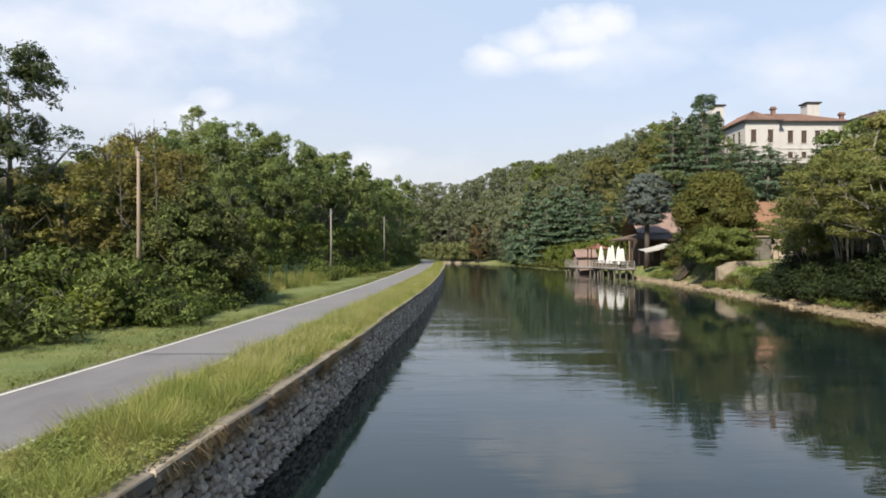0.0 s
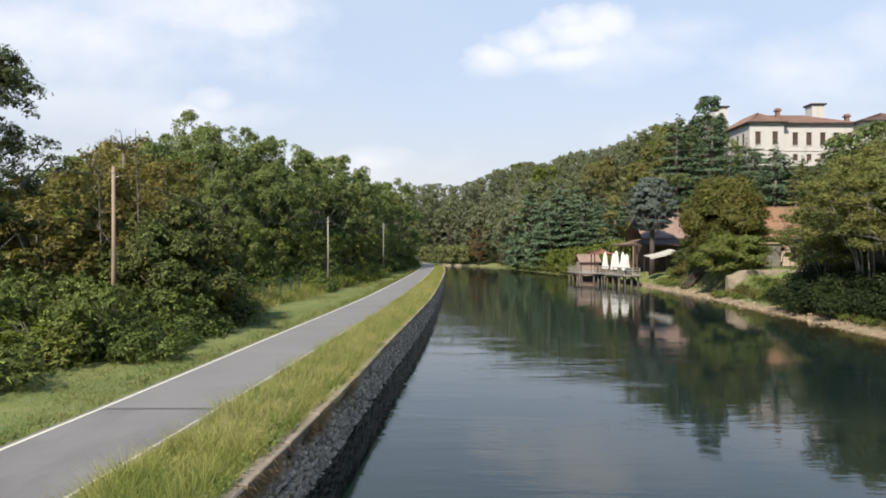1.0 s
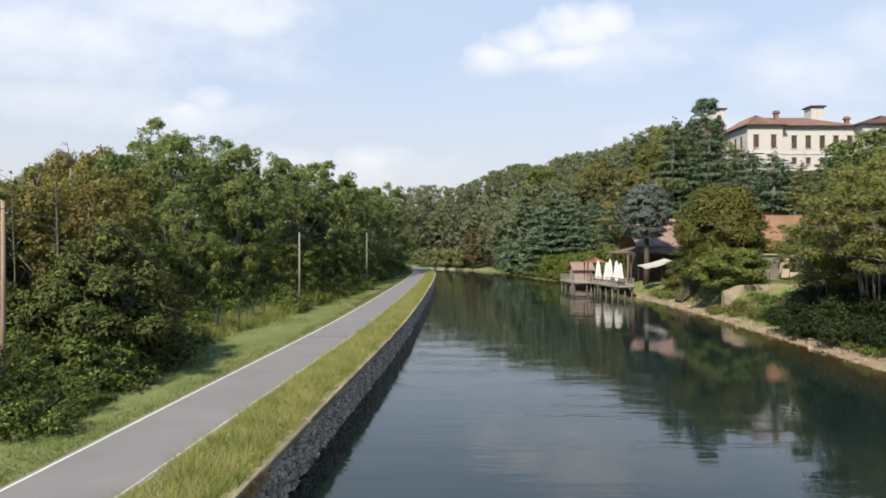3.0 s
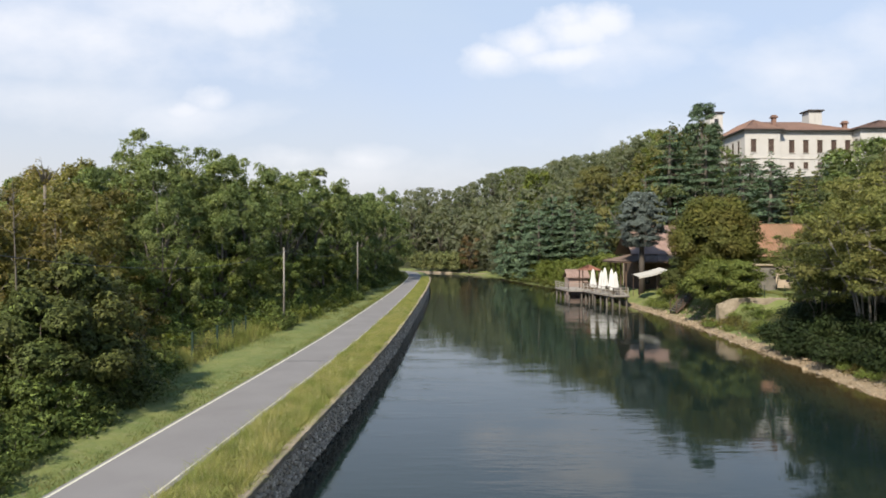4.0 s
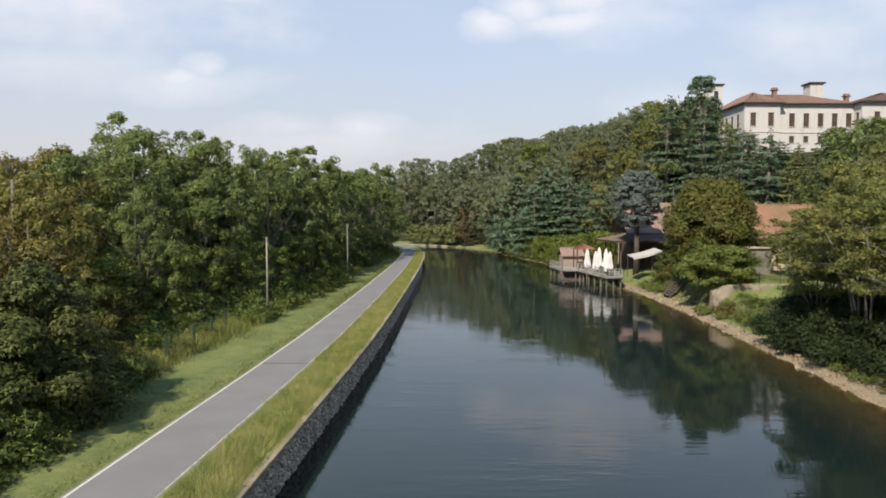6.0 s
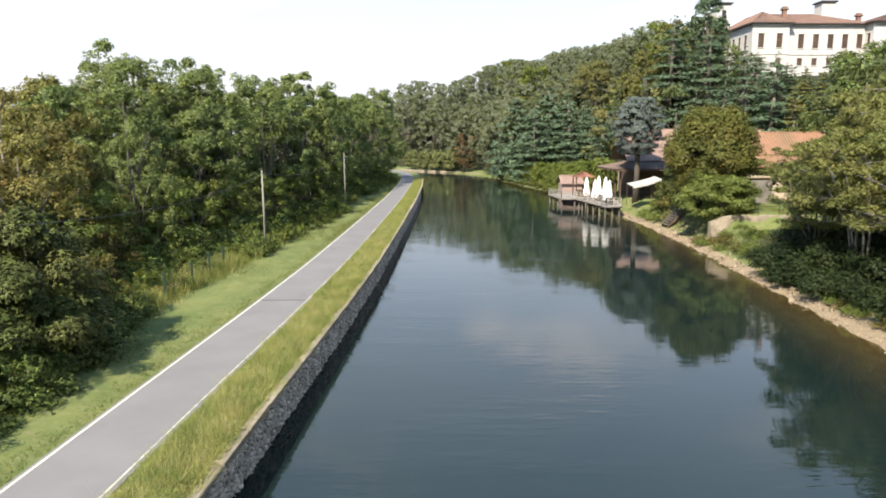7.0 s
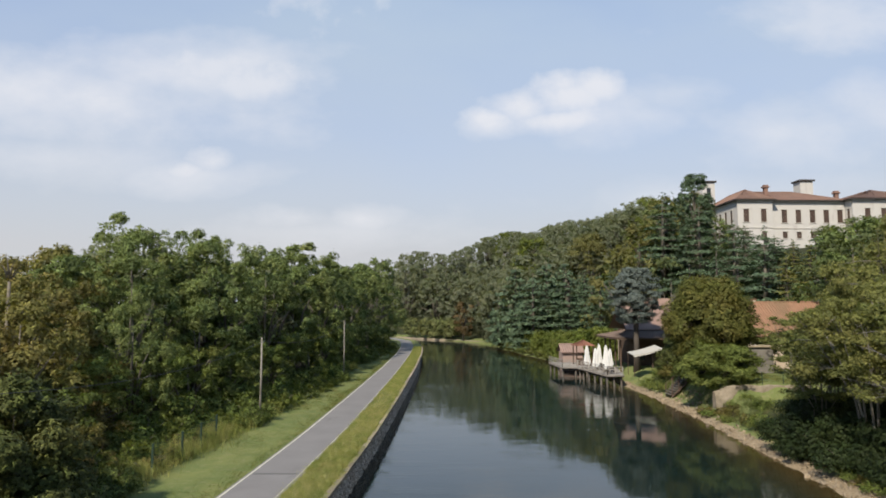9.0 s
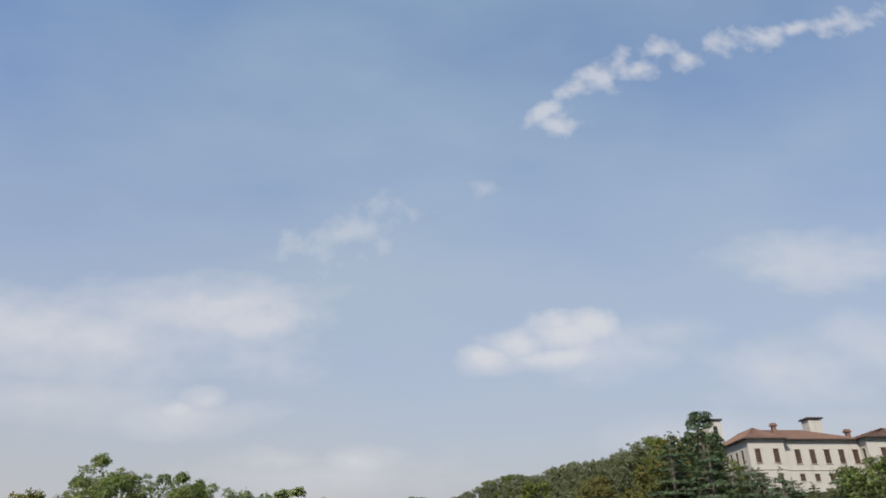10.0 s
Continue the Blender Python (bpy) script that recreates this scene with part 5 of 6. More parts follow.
for i, (x, y, h, mat) in enumerate(POLES):
    ob = thing("utility_pole", ("brown impregnated timber utility pole in the thicket", "silvered bare timber utility pole beside the towpath", "silvered bare timber utility pole beside the towpath")[i], "utility pole", "poles along the towpath", (x, y, 0))
    part("pole", Geo().tube([(0, 0, -0.5), (0.03, 0, h * 0.5), (0.0, 0.02, h)], [0.085, 0.07, 0.055], 10), mat, ob, smooth=True)
    part("insulator", Geo().tube([(0.09, 0, h - 0.35), (0.17, 0, h - 0.33), (0.17, 0, h - 0.2)], [0.02, 0.02, 0.035], 6), M_WIRE, ob)
ends = [(-15.0, -12.0, 5.6)] + [(x + 0.15, y, h - 0.22) for x, y, h, _ in POLES]
for a, b in zip(ends, ends[1:]):
    a, b = Vector(a), Vector(b)
    pts = [tuple(a.lerp(b, t / 14) - Vector((0, 0, 0.9 * (1 - (2 * t / 14 - 1) ** 2)))) for t in range(15)]
    tagged(new("overhead_cable", Geo().tube(pts, [0.012] * 15, 4).mesh("overhead_cable", M_CABLE)), "thin black cable slung between the timber poles", "cable", "cables between poles")

# ---- green wire fence at the thicket's edge ----
fence = thing("wire_fence", "low green wire-mesh fence with steel posts, overgrown", "fence")
fpts = [(-10.4, 38.8), (-10.2, 42.0), (-10.2, 44.8), (-10.25, 47.6)]
for x, y in fpts:
    part("post", Geo().box(x - 0.045, y - 0.045, -0.3, x + 0.045, y + 0.045, 1.62, 0.01), M_GREENMETAL, fence)
for (x0, y0), (x1, y1) in zip(fpts, fpts[1:]):
    g = Geo()
    for k2 in range(9):
        z = 0.1 + 0.18 * k2
        g.tube([(x0, y0, z), (x1, y1, z)], [0.006, 0.006], 4, False)
    for k2 in range(1, 14):
        f = k2 / 14
        g.tube([(x0 + (x1 - x0) * f, y0 + (y1 - y0) * f, 0.08), (x0 + (x1 - x0) * f, y0 + (y1 - y0) * f, 1.55)], [0.005, 0.005], 4, False)
    part("mesh_panel", g, M_GREENMETAL, fence)

# ---- waterside terrace ----
def slat_deck(label, corners, z, along, piles, rail):
    """A plank deck on piles. corners: four plan points; planks run across."""
    a, b, c, d = [Vector((*p, 0)) for p in corners]
    ob = thing("timber_deck", label, "deck")
    n = int((b - a).length / 0.24)
    for k2 in range(n):
        f0, f1 = k2 / n, (k2 + 0.92) / n
        p, q, r, s = a.lerp(b, f0), a.lerp(b, f1), d.lerp(c, f1), d.lerp(c, f0)
        dz = RNG.uniform(-0.008, 0.008)
        g = Geo().add([(v.x, v.y, z - 0.05 + dz) for v in (p, q, r, s)] + [(v.x, v.y, z + dz) for v in (p, q, r, s)],
                      [(3, 2, 1, 0), (4, 5, 6, 7), (0, 1, 5, 4), (1, 2, 6, 5), (2, 3, 7, 6), (3, 0, 4, 7)])
        part("plank", g, M_DECK, ob)
    for e0, e1 in ((a, b), (d, c), (a, d), (b, c)):
        g = Geo().tube([(e0.x, e0.y, z - 0.18), (e1.x, e1.y, z - 0.18)], [0.12, 0.12], 4)
        part("joist", g, M_PILE, ob)
    for x, y in piles:
        part("pile", Geo().tube([(x, y, WATER - 1.2), (x + RNG.uniform(-.05, .05), y, z - 0.1)], [0.13, 0.12], 8), M_PILE, ob)
    for e0, e1 in rail:
        e0, e1 = Vector((*e0, 0)), Vector((*e1, 0))
        m = max(2, int((e1 - e0).length / 1.3))
        for k2 in range(m + 1):
            p = e0.lerp(e1, k2 / m)
            part("baluster", Geo().box(p.x - 0.045, p.y - 0.045, z, p.x + 0.045, p.y + 0.045, z + 0.98, 0.01), M_DECK, ob)
        for h2 in (0.3, 0.62, 0.95):
            part("rail", Geo().tube([(e0.x, e0.y, z + h2), (e1.x, e1.y, z + h2)], [0.04, 0.04], 5), M_DECK, ob)
    return ob


DECK = 0.12
slat_deck("weathered grey timber dining deck on piles over water", [(24.2, 88.0), (22.9, 99.0), (28.4, 99.5), (26.3, 88.2)], DECK, 0,
          [(24.3, 88.4), (24.1, 90.5), (23.85, 92.8), (23.55, 95.0), (23.35, 97.2), (23.2, 98.8), (25.2, 88.5), (25.0, 91.5), (24.9, 95), (26.1, 88.6)], [((24.25, 88.1), (22.95, 98.9)), ((24.25, 88.1), (26.2, 88.3))])
slat_deck("small landing stage of dark timber on piles", [(21.0, 100.5), (20.6, 109.0), (27.0, 109.5), (27.0, 100.5)], 0.02, 0,
          [(21.2, 101.0), (21.1, 103.5), (20.9, 106.0), (20.8, 108.7), (23.0, 100.8), (24.6, 100.8)], [((21.05, 100.6), (20.65, 108.9)), ((21.05, 100.6), (23.2, 100.6))])


def parasol(label):
    ob = thing("closed_parasol", label, "parasol", "white parasols on the deck")
    part("pole", Geo().tube([(0, 0, 0), (0, 0, 3.15)], [0.03, 0.025], 8), M_DARKWOOD, ob)
    part("base", Geo().tube([(0, 0, 0), (0, 0, 0.10), (0, 0, 0.13)], [0.32, 0.32, 0.1], 10), M_COPING, ob)
    g, rings, sides = Geo(), [(0.50, 0.40), (0.75, 0.44), (1.2, 0.36), (1.75, 0.28), (2.3, 0.24), (2.75, 0.15), (3.05, 0.04)], 16
    for z, r in rings:
        g.v += [(math.cos(6.283 * s / sides) * r * (1.18 if s % 2 else 0.8), math.sin(6.283 * s / sides) * r * (1.18 if s % 2 else 0.8), z + (0.06 if s % 2 else 0)) for s in range(sides)]
    g.f += [(r * sides + s, r * sides + (s + 1) % sides, (r + 1) * sides + (s + 1) % sides, (r + 1) * sides + s) for r in range(len(rings) - 1) for s in range(sides)]
    part("canopy", g, M_CANVAS, ob)
    part("tie_strap", Geo().tube([(0, 0, 1.55), (0, 0, 1.62)], [0.325, 0.325], 12), M_CANVAS, ob)
    return ob


ps = parasol("large closed white canvas parasol on the timber deck")
for i, (x, y, tall) in enumerate([(23.9, 97.4, 1.0), (24.4, 94.6, 0.94), (25.6, 97.6, 1.06), (25.7, 94.4, 0.95), (26.7, 98.3, 1.0), (25.2, 91.3, 0.85), (26.5, 95.6, 0.9)]):
    m = pose(x, y, DECK, RNG.uniform(-1.5, 1.5), RNG.uniform(-1.5, 1.5), 40 * i) @ Matrix.Diagonal((1, 1, tall, 1))
    if i:
        copy_thing(ps, m)
    else:
        ps.matrix_basis = m


def table_set():
    t = thing("cafe_table", "small square dark cafe table on the deck", "table", "cafe tables")
    part("tabletop", Geo().box(-0.4, -0.4, 0.71, 0.4, 0.4, 0.75, 0.008), M_DECK, t)
    for sx in (-1, 1):
        for sy in (-1, 1):
            part("leg", Geo().tube([(sx * 0.34, sy * 0.34, 0), (sx * 0.34, sy * 0.34, 0.72)], [0.025, 0.025], 6), M_DARKWOOD, t)
    c = thing("cafe_chair", "dark woven cafe chair drawn up to a table", "chair", "cafe chairs")
    part("seat", Geo().box(-0.21, -0.21, 0.42, 0.21, 0.21, 0.46, 0.01), M_CHAIR, c)
    part("backrest", Geo().box(-0.21, 0.18, 0.5, 0.21, 0.21, 0.86, 0.01), M_CHAIR, c)
    for sx in (-1, 1):
        part("leg", Geo().tube([(sx * 0.18, -0.18, 0), (sx * 0.18, -0.18, 0.43)], [0.018, 0.018], 5), M_CHAIR, c)
        part("leg", Geo().tube([(sx * 0.18, 0.195, 0), (sx * 0.18, 0.195, 0.86)], [0.018, 0.018], 5), M_CHAIR, c)
    return t, c


tab, chair = table_set()
first = True
for x, y in [(25.1, 89.6), (25.1, 92.6), (25.1, 96.0), (26.8, 96.9)]:
    if first:
        tab.matrix_basis = pose(x, y, DECK)
    else:
        copy_thing(tab, pose(x, y, DECK, 0, 0, 5))
    for k2, (ox, oy, turn) in enumerate([(0, 0.62, 0), (0, -0.62, 180), (0.62, 0, -90)]):
        m = pose(x + ox, y + oy, DECK, 0, 0, turn + RNG.uniform(-15, 15))
        if first and k2 == 0:
            chair.matrix_basis = m
        else:
            copy_thing(chair, m)
    first = False


def roof_tiles(g, a, b, c, d, pitch=0.42):
    """Rows of barrel tiles from eave a-b to ridge d-c, as ribs with depth."""
    a, b, c, d = [Vector(p) for p in (a, b, c, d)]
    n = max(3, int((b - a).length / pitch))
    nrm = (b - a).cross(d - a).normalized()
    if nrm.z < 0:
        nrm = -nrm
    eave = [tuple(a.lerp(b, j / (2 * n)) + nrm * (0.10 if j % 2 else 0.0)) for j in range(2 * n + 1)]
    ridge = [tuple(d.lerp(c, j / (2 * n)) + nrm * (0.10 if j % 2 else 0.0)) for j in range(2 * n + 1)]
    m = 2 * n + 1
    return g.add(eave + ridge, [(j, j + 1, m + j + 1, m + j) for j in range(2 * n)])


def hip_roof(parent, x0, y0, x1, y1, z, rise, mat, inset=None, name="roof", pitch=0.42):
    """A hipped roof of tiles on a thin soffit."""
    half = min(x1 - x0, y1 - y0) / 2 if inset is None else inset
    long_x = (x1 - x0) >= (y1 - y0)
    if long_x:
        r0, r1 = (x0 + half, (y0 + y1) / 2, z + rise), (x1 - half, (y0 + y1) / 2, z + rise)
    else:
        r0, r1 = ((x0 + x1) / 2, y0 + half, z + rise), ((x0 + x1) / 2, y1 - half, z + rise)
    A, B, C, D = (x0, y0, z), (x1, y0, z), (x1, y1, z), (x0, y1, z)
    ro = part(name, roof_side(long_x, A, B, C, D, r0, r1, pitch), mat, parent)
    part("gutter", Geo().box(x0 + 0.02, y0 + 0.02, z - 0.22, x1 - 0.02, y1 - 0.02, z - 0.02, 0.03), M_GUTTER, parent)
    part("ridge_tiles", Geo().tube([r0, r1], [0.16, 0.16], 6), mat, ro)
    return ro


def roof_side(long_x, A, B, C, D, r0, r1, pitch):
    g = Geo()
    if long_x:
        roof_tiles(g, A, B, r1, r0, pitch), roof_tiles(g, C, D, r0, r1, pitch)
        roof_tiles(g, B, C, r1, r1, pitch), roof_tiles(g, D, A, r0, r0, pitch)
    else:
        roof_tiles(g, B, C, r1, r0, pitch), roof_tiles(g, D, A, r0, r1, pitch)
        roof_tiles(g, A, B, r0, r0, pitch), roof_tiles(g, C, D, r1, r1, pitch)
    return g


def gable_roof(parent, x0, y0, x1, y1, z, rise, mat, pitch=0.4):
    """Ridge along x."""
    ym = (y0 + y1) / 2
    g = Geo()
    roof_tiles(g, (x0, y0, z), (x1, y0, z), (x1, ym, z + rise), (x0, ym, z + rise), pitch)
    roof_tiles(g, (x1, y1, z), (x0, y1, z), (x0, ym, z + rise), (x1, ym, z + rise), pitch)
    g.add([(x0, y0, z - 0.06), (x1, y0, z - 0.06), (x1, ym, z + rise - 0.06), (x0, ym, z + rise - 0.06), (x0, y1, z - 0.06), (x1, y1, z - 0.06)], [(0, 1, 2, 3), (3, 2, 5, 4)])
    ro = part("roof", g, mat, parent)
    part("ridge_tiles", Geo().tube([(x0, ym, z + rise), (x1, ym, z + rise)], [0.13, 0.13], 6), mat, ro)
    return ro


def wall_with_holes(axis, at, lo, hi, z0, z1, holes, thick, sign):
    """A wall in the plane axis = at, from lo to hi, with openings (a, b, c, d) = from, to, bottom, top cut through, as one shell. sign: the way outwards."""
    us = sorted({lo, hi, *[h[0] for h in holes], *[h[1] for h in holes]})
    ws = sorted({z0, z1, *[h[2] for h in holes], *[h[3] for h in holes]})
    nu, nw = len(us), len(ws)
    g = Geo()
    for n in (at, at - sign * thick):
        g.v += [(u, n, w) if axis == "y" else (n, u, w) for u in us for w in ws]

    def solid(i, j):
        if not (0 <= i < nu - 1 and 0 <= j < nw - 1):
            return False
        um, wm = (us[i] + us[i + 1]) / 2, (ws[j] + ws[j + 1]) / 2
        return not any(h[0] < um < h[1] and h[2] < wm < h[3] for h in holes)

    def at_(i, j, back):
        return back * nu * nw + i * nw + j
    for i in range(nu - 1):
        for j in range(nw - 1):
            if not solid(i, j):
                continue
            for back in (0, 1):
                g.f.append((at_(i, j, back), at_(i + 1, j, back), at_(i + 1, j + 1, back), at_(i, j + 1, back)))
            for di, dj, p, q in ((-1, 0, (i, j), (i, j + 1)), (1, 0, (i + 1, j), (i + 1, j + 1)), (0, -1, (i, j), (i + 1, j)), (0, 1, (i, j + 1), (i + 1, j + 1))):
                if not solid(i + di, j + dj):
                    g.f.append((at_(*p, 0), at_(*q, 0), at_(*q, 1), at_(*p, 1)))
    used = sorted({k2 for f in g.f for k2 in f})
    new_id = {k2: n for n, k2 in enumerate(used)}
    g.v, g.f = [g.v[k2] for k2 in used], [tuple(new_id[k2] for k2 in f) for f in g.f]
    return g


def villa_window(parent, axis, at, mid, z0, z1, width, sign, open_shutters=False):
    """A tall window: stone surround, sill, glass and a pair of louvred shutters."""
    def b(u0, n0, w0, u1, n1, w1, c=0.0):
        g = Geo()
        p, q = sorted((at + sign * n0, at + sign * n1))
        return g.box(u0, p, w0, u1, q, w1, c) if axis == "y" else g.box(p, u0, w0, q, u1, w1, c)
    h = width / 2
    w = part("window", b(mid - h, -0.28, z0, mid + h, -0.25, z1), M_GLASS, parent)
    part("frame", b(mid - h, -0.25, (z0 + z1) / 2 - 0.05, mid + h, -0.2, (z0 + z1) / 2 + 0.05), M_TRIM, w)
    part("lintel", b(mid - h - 0.18, 0.0, z1, mid + h + 0.18, 0.09, z1 + 0.2, 0.02), M_TRIM, w)
    part("sill", b(mid - h - 0.18, 0.0, z0 - 0.14, mid + h + 0.18, 0.14, z0, 0.02), M_TRIM, w)
    for sd in (-1, 1):
        part("surround", b(*sorted((mid + sd * h, mid + sd * (h + 0.16)))[:1], 0.0, z0, sorted((mid + sd * h, mid + sd * (h + 0.16)))[1], 0.06, z1), M_TRIM, w)
        u0, u1 = sorted((mid + sd * 0.02, mid + sd * (h - 0.01)))
        part("shutter", b(u0, -0.12, z0 + 0.03, u1, -0.07, z1 - 0.03, 0.01), M_SHUTTER, w)
    return w


def build_villa():
    """The ivory villa on the hill, two wings and a hipped tile roof."""
    v = thing("villa", "large ivory-plastered hilltop villa with brown shutters and hipped tile roof", "villa")
    zb, ze = 15.0, 32.5
    up, low = (27.5, 30.4), (24.0, 25.45)
    front = [("left", 69.7, 77.5, 150.0, (71.6, 75.5)), ("main", 77.5, 94.3, 151.2, (80.7, 83.85, 87.0, 90.1, 93.2)), ("right", 94.3, 112.0, 148.4, (97.6, 101.2, 104.8, 108.4))]
    for nm, x0, x1, y, mids in front:
        holes = [(m - 0.62, m + 0.62, *up) for m in mids] + [(m - 0.55, m + 0.55, *low) for m in mids]
        part("wall", wall_with_holes("y", y, x0, x1, zb, ze, holes, 0.5, -1), M_VILLA, v)
        part("cornice", Geo().box(x0 - (0.2 if nm != "main" else -0.1), y - 0.28, ze - 0.55, x1 + (0.1 if nm != "main" else -0.1), y - 0.003, ze - 0.2, 0.06), M_TRIM, v)
        part("string_course", Geo().box(x0, y - 0.12, 26.1, x1, y - 0.003, 26.4, 0.03), M_TRIM, v)
        for m in mids:
            villa_window(v, "y", y, m, up[0], up[1], 1.24, -1)
            villa_window(v, "y", y, m, low[0], low[1], 1.1, -1)
    sides = (153.1, 156.0, 158.9, 161.8, 164.7)
    holes = [(m - 0.6, m + 0.6, *up) for m in sides] + [(m - 0.55, m + 0.55, *low) for m in sides]
    part("wall", wall_with_holes("x", 69.7, 150.5, 167.0, zb, ze, holes, 0.5, -1), M_VILLA, v)
    for m in sides:
        villa_window(v, "x", 69.7, m, up[0], up[1], 1.2, -1)
        villa_window(v, "x", 69.7, m, low[0], low[1], 1.1, -1)
    part("string_course", Geo().box(69.58, 150.0, 26.1, 69.697, 167, 26.4, 0.03), M_TRIM, v)
    part("wall", wall_with_holes("x", 94.3, 148.9, 151.2, zb, ze, [(149.3, 150.4, *up)], 0.5, -1), M_VILLA, v)
    villa_window(v, "x", 94.3, 149.85, up[0], up[1], 1.0, -1)
    part("wall", Geo().box(69.7, 167.0, zb, 112.0, 167.5, ze), M_VILLA, v)
    part("wall", Geo().box(112.0, 148.4, zb, 112.5, 167.5, ze), M_VILLA, v)
    part("floor_slab", Geo().box(70.3, 151.8, 26.2, 111.8, 166.9, 26.5), M_TRIM, v)
    hip_roof(v, 69.0, 150.45, 95.2, 168.0, ze, 3.3, M_TILE, 8.0)
    hip_roof(v, 68.95, 149.25, 78.2, 167.9, ze + 0.03, 2.9, M_TILE, 5.0)
    hip_roof(v, 93.55, 147.6, 113.0, 168.2, ze + 0.06, 3.1, M_TILE, 8.0)
    # roof lantern, chimneys and the small belfry behind
    lan = part("roof_lantern", Geo().box(88.4, 158.0, 34.4, 91.4, 161.0, 38.2), M_VILLA, v)
    part("cap", Geo().box(88.0, 157.6, 38.2, 91.8, 161.4, 38.6, 0.12), M_GUTTER, lan)
    for cx, cy, z0, z1 in ((78.1, 154.0, 33.0, 36.5), (94.6, 154.6, 33.2, 35.3)):
        ch = part("chimney", Geo().box(cx - 0.42, cy - 0.4, z0, cx + 0.42, cy + 0.4, z1 - 0.7), M_BRICK, v)
        part("cap", Geo().box(cx - 0.7, cy - 0.6, z1 - 0.7, cx + 0.7, cy + 0.6, z1 - 0.35, 0.06).box(cx - 0.5, cy - 0.45, z1 - 0.35, cx + 0.5, cy + 0.45, z1, 0.04), M_BRICK, ch)
    return v


build_villa()
tw = thing("belfry", "slim pale plastered belfry with a flat moulded cap", "tower")
part("shaft", Geo().box(70.2, 170.0, 20.0, 73.4, 173.2, 40.2), M_VILLA, tw)
part("cap", Geo().box(69.8, 169.6, 40.2, 73.8, 173.6, 40.6, 0.1), M_GUTTER, tw)
# a dark glass panel on the shaft stands in for the shade of an opening
part("opening", Geo().box(71.3, 169.9, 36.4, 72.3, 170.02, 38.8), M_GLASS, tw)

# restaurant by the water
def build_restaurant():
    r = thing("restaurant", "low waterside restaurant with a dark open veranda", "building")
    # these two walls are dark brown to hold the veranda's shade in their colour
    part("wall", wall_with_holes("y", 101.5, 31.6, 40.0, -0.4, 5.2, [(32.0, 33.2, 0.9, 2.8), (33.9, 35.1, 0.0, 2.6), (35.8, 38.0, 0.9, 2.8)], 0.35, -1), M_DARKWOOD, r)
    part("wall", Geo().box(31.6, 101.86, -0.4, 31.95, 109.6, 5.2), M_DARKWOOD, r)
    part("wall", Geo().box(39.65, 101.86, -0.4, 40.0, 109.6, 5.2), M_COTTAGE, r)
    part("wall", Geo().box(31.6, 109.6, -0.4, 40.0, 110.0, 5.2), M_COTTAGE, r)
    for a, b in ((32.0, 33.2), (35.8, 38.0)):
        part("window", Geo().box(a, 101.7, 0.9, b, 101.74, 2.8), M_GLASS, r)
    part("door", Geo().box(33.9, 101.7, 0.0, 35.1, 101.75, 2.6), M_DARKWOOD, r)
    for x, y in [(x, 97.69) for x in (28.6, 30.6, 33.0, 35.4)] + [(28.6, y) for y in (100.4, 103.2, 106.0)]:
        part("veranda_post", Geo().box(x - 0.09, y - 0.09, -0.4, x + 0.09, y + 0.09, 4.2, 0.02), M_DARKWOOD, r)
    part("veranda_beam", Geo().box(28.3, 97.55, 4.0, 36.0, 97.82, 4.24, 0.02), M_DARKWOOD, r)
    part("veranda_beam", Geo().box(28.47, 97.83, 4.0, 28.73, 107.0, 4.24, 0.02), M_DARKWOOD, r)
    g = Geo()
    roof_tiles(g, (27.7, 96.6, 4.24), (36.4, 96.6, 4.24), (36.6, 101.6, 5.2), (31.4, 101.6, 5.2), 0.34)
    roof_tiles(g, (27.7, 107.6, 4.24), (27.7, 96.6, 4.24), (31.4, 101.6, 5.2), (31.4, 104.0, 5.2), 0.34)
    g.add([(27.75, 96.65, 4.16), (36.4, 96.65, 4.16), (36.5, 101.5, 5.1), (31.5, 101.5, 5.1), (31.5, 104.0, 5.1), (27.75, 107.5, 4.16)], [(0, 1, 2, 3), (0, 3, 4, 5)])
    ve = part("veranda_roof", g, M_TILE_DARK, r)
    part("fascia", Geo().box(27.72, 96.56, 4.04, 36.4, 96.62, 4.22), M_DARKWOOD, ve)
    part("fascia", Geo().box(27.66, 96.6, 4.04, 27.72, 107.6, 4.22), M_DARKWOOD, ve)
    gable_roof(r, 30.4, 101.0, 40.4, 110.6, 5.25, 3.3, M_TILE_PINK, 0.34)
    return r


build_restaurant()
back = thing("farmhouse", "plain house with faded pink tiles behind the restaurant", "house")
part("wall", Geo().box(38.0, 112.5, 0.0, 46.0, 119.0, 7.6), M_COTTAGE, back)
gable_roof(back, 37.4, 111.8, 46.6, 119.7, 7.5, 2.4, M_TILE_PINK)
part("chimney", Geo().box(42.0, 114.6, 8.4, 42.8, 115.4, 10.6, 0.05), M_RENDERWALL, back)

kiosk = thing("waterside_kiosk", "open timber kiosk with a red pyramid tile roof", "kiosk")
for x in (23.6, 26.0):
    for y in (102.8, 105.2):
        part("post", Geo().box(x - 0.08, y - 0.08, 0.02, x + 0.08, y + 0.08, 2.95, 0.02), M_DARKWOOD, kiosk)
part("counter", Geo().box(23.7, 102.9, 0.02, 25.9, 103.1, 1.07, 0.02), M_DARKWOOD, kiosk)
g = Geo()
for a, b in (((23.3, 102.5), (26.3, 102.5)), ((26.3, 102.5), (26.3, 105.5)), ((26.3, 105.5), (23.3, 105.5)), ((23.3, 105.5), (23.3, 102.5))):
    roof_tiles(g, (*a, 2.82), (*b, 2.82), (24.8, 104, 3.6), (24.8, 104, 3.6), 0.3)
part("roof", g, M_TILE_KIOSK, kiosk)
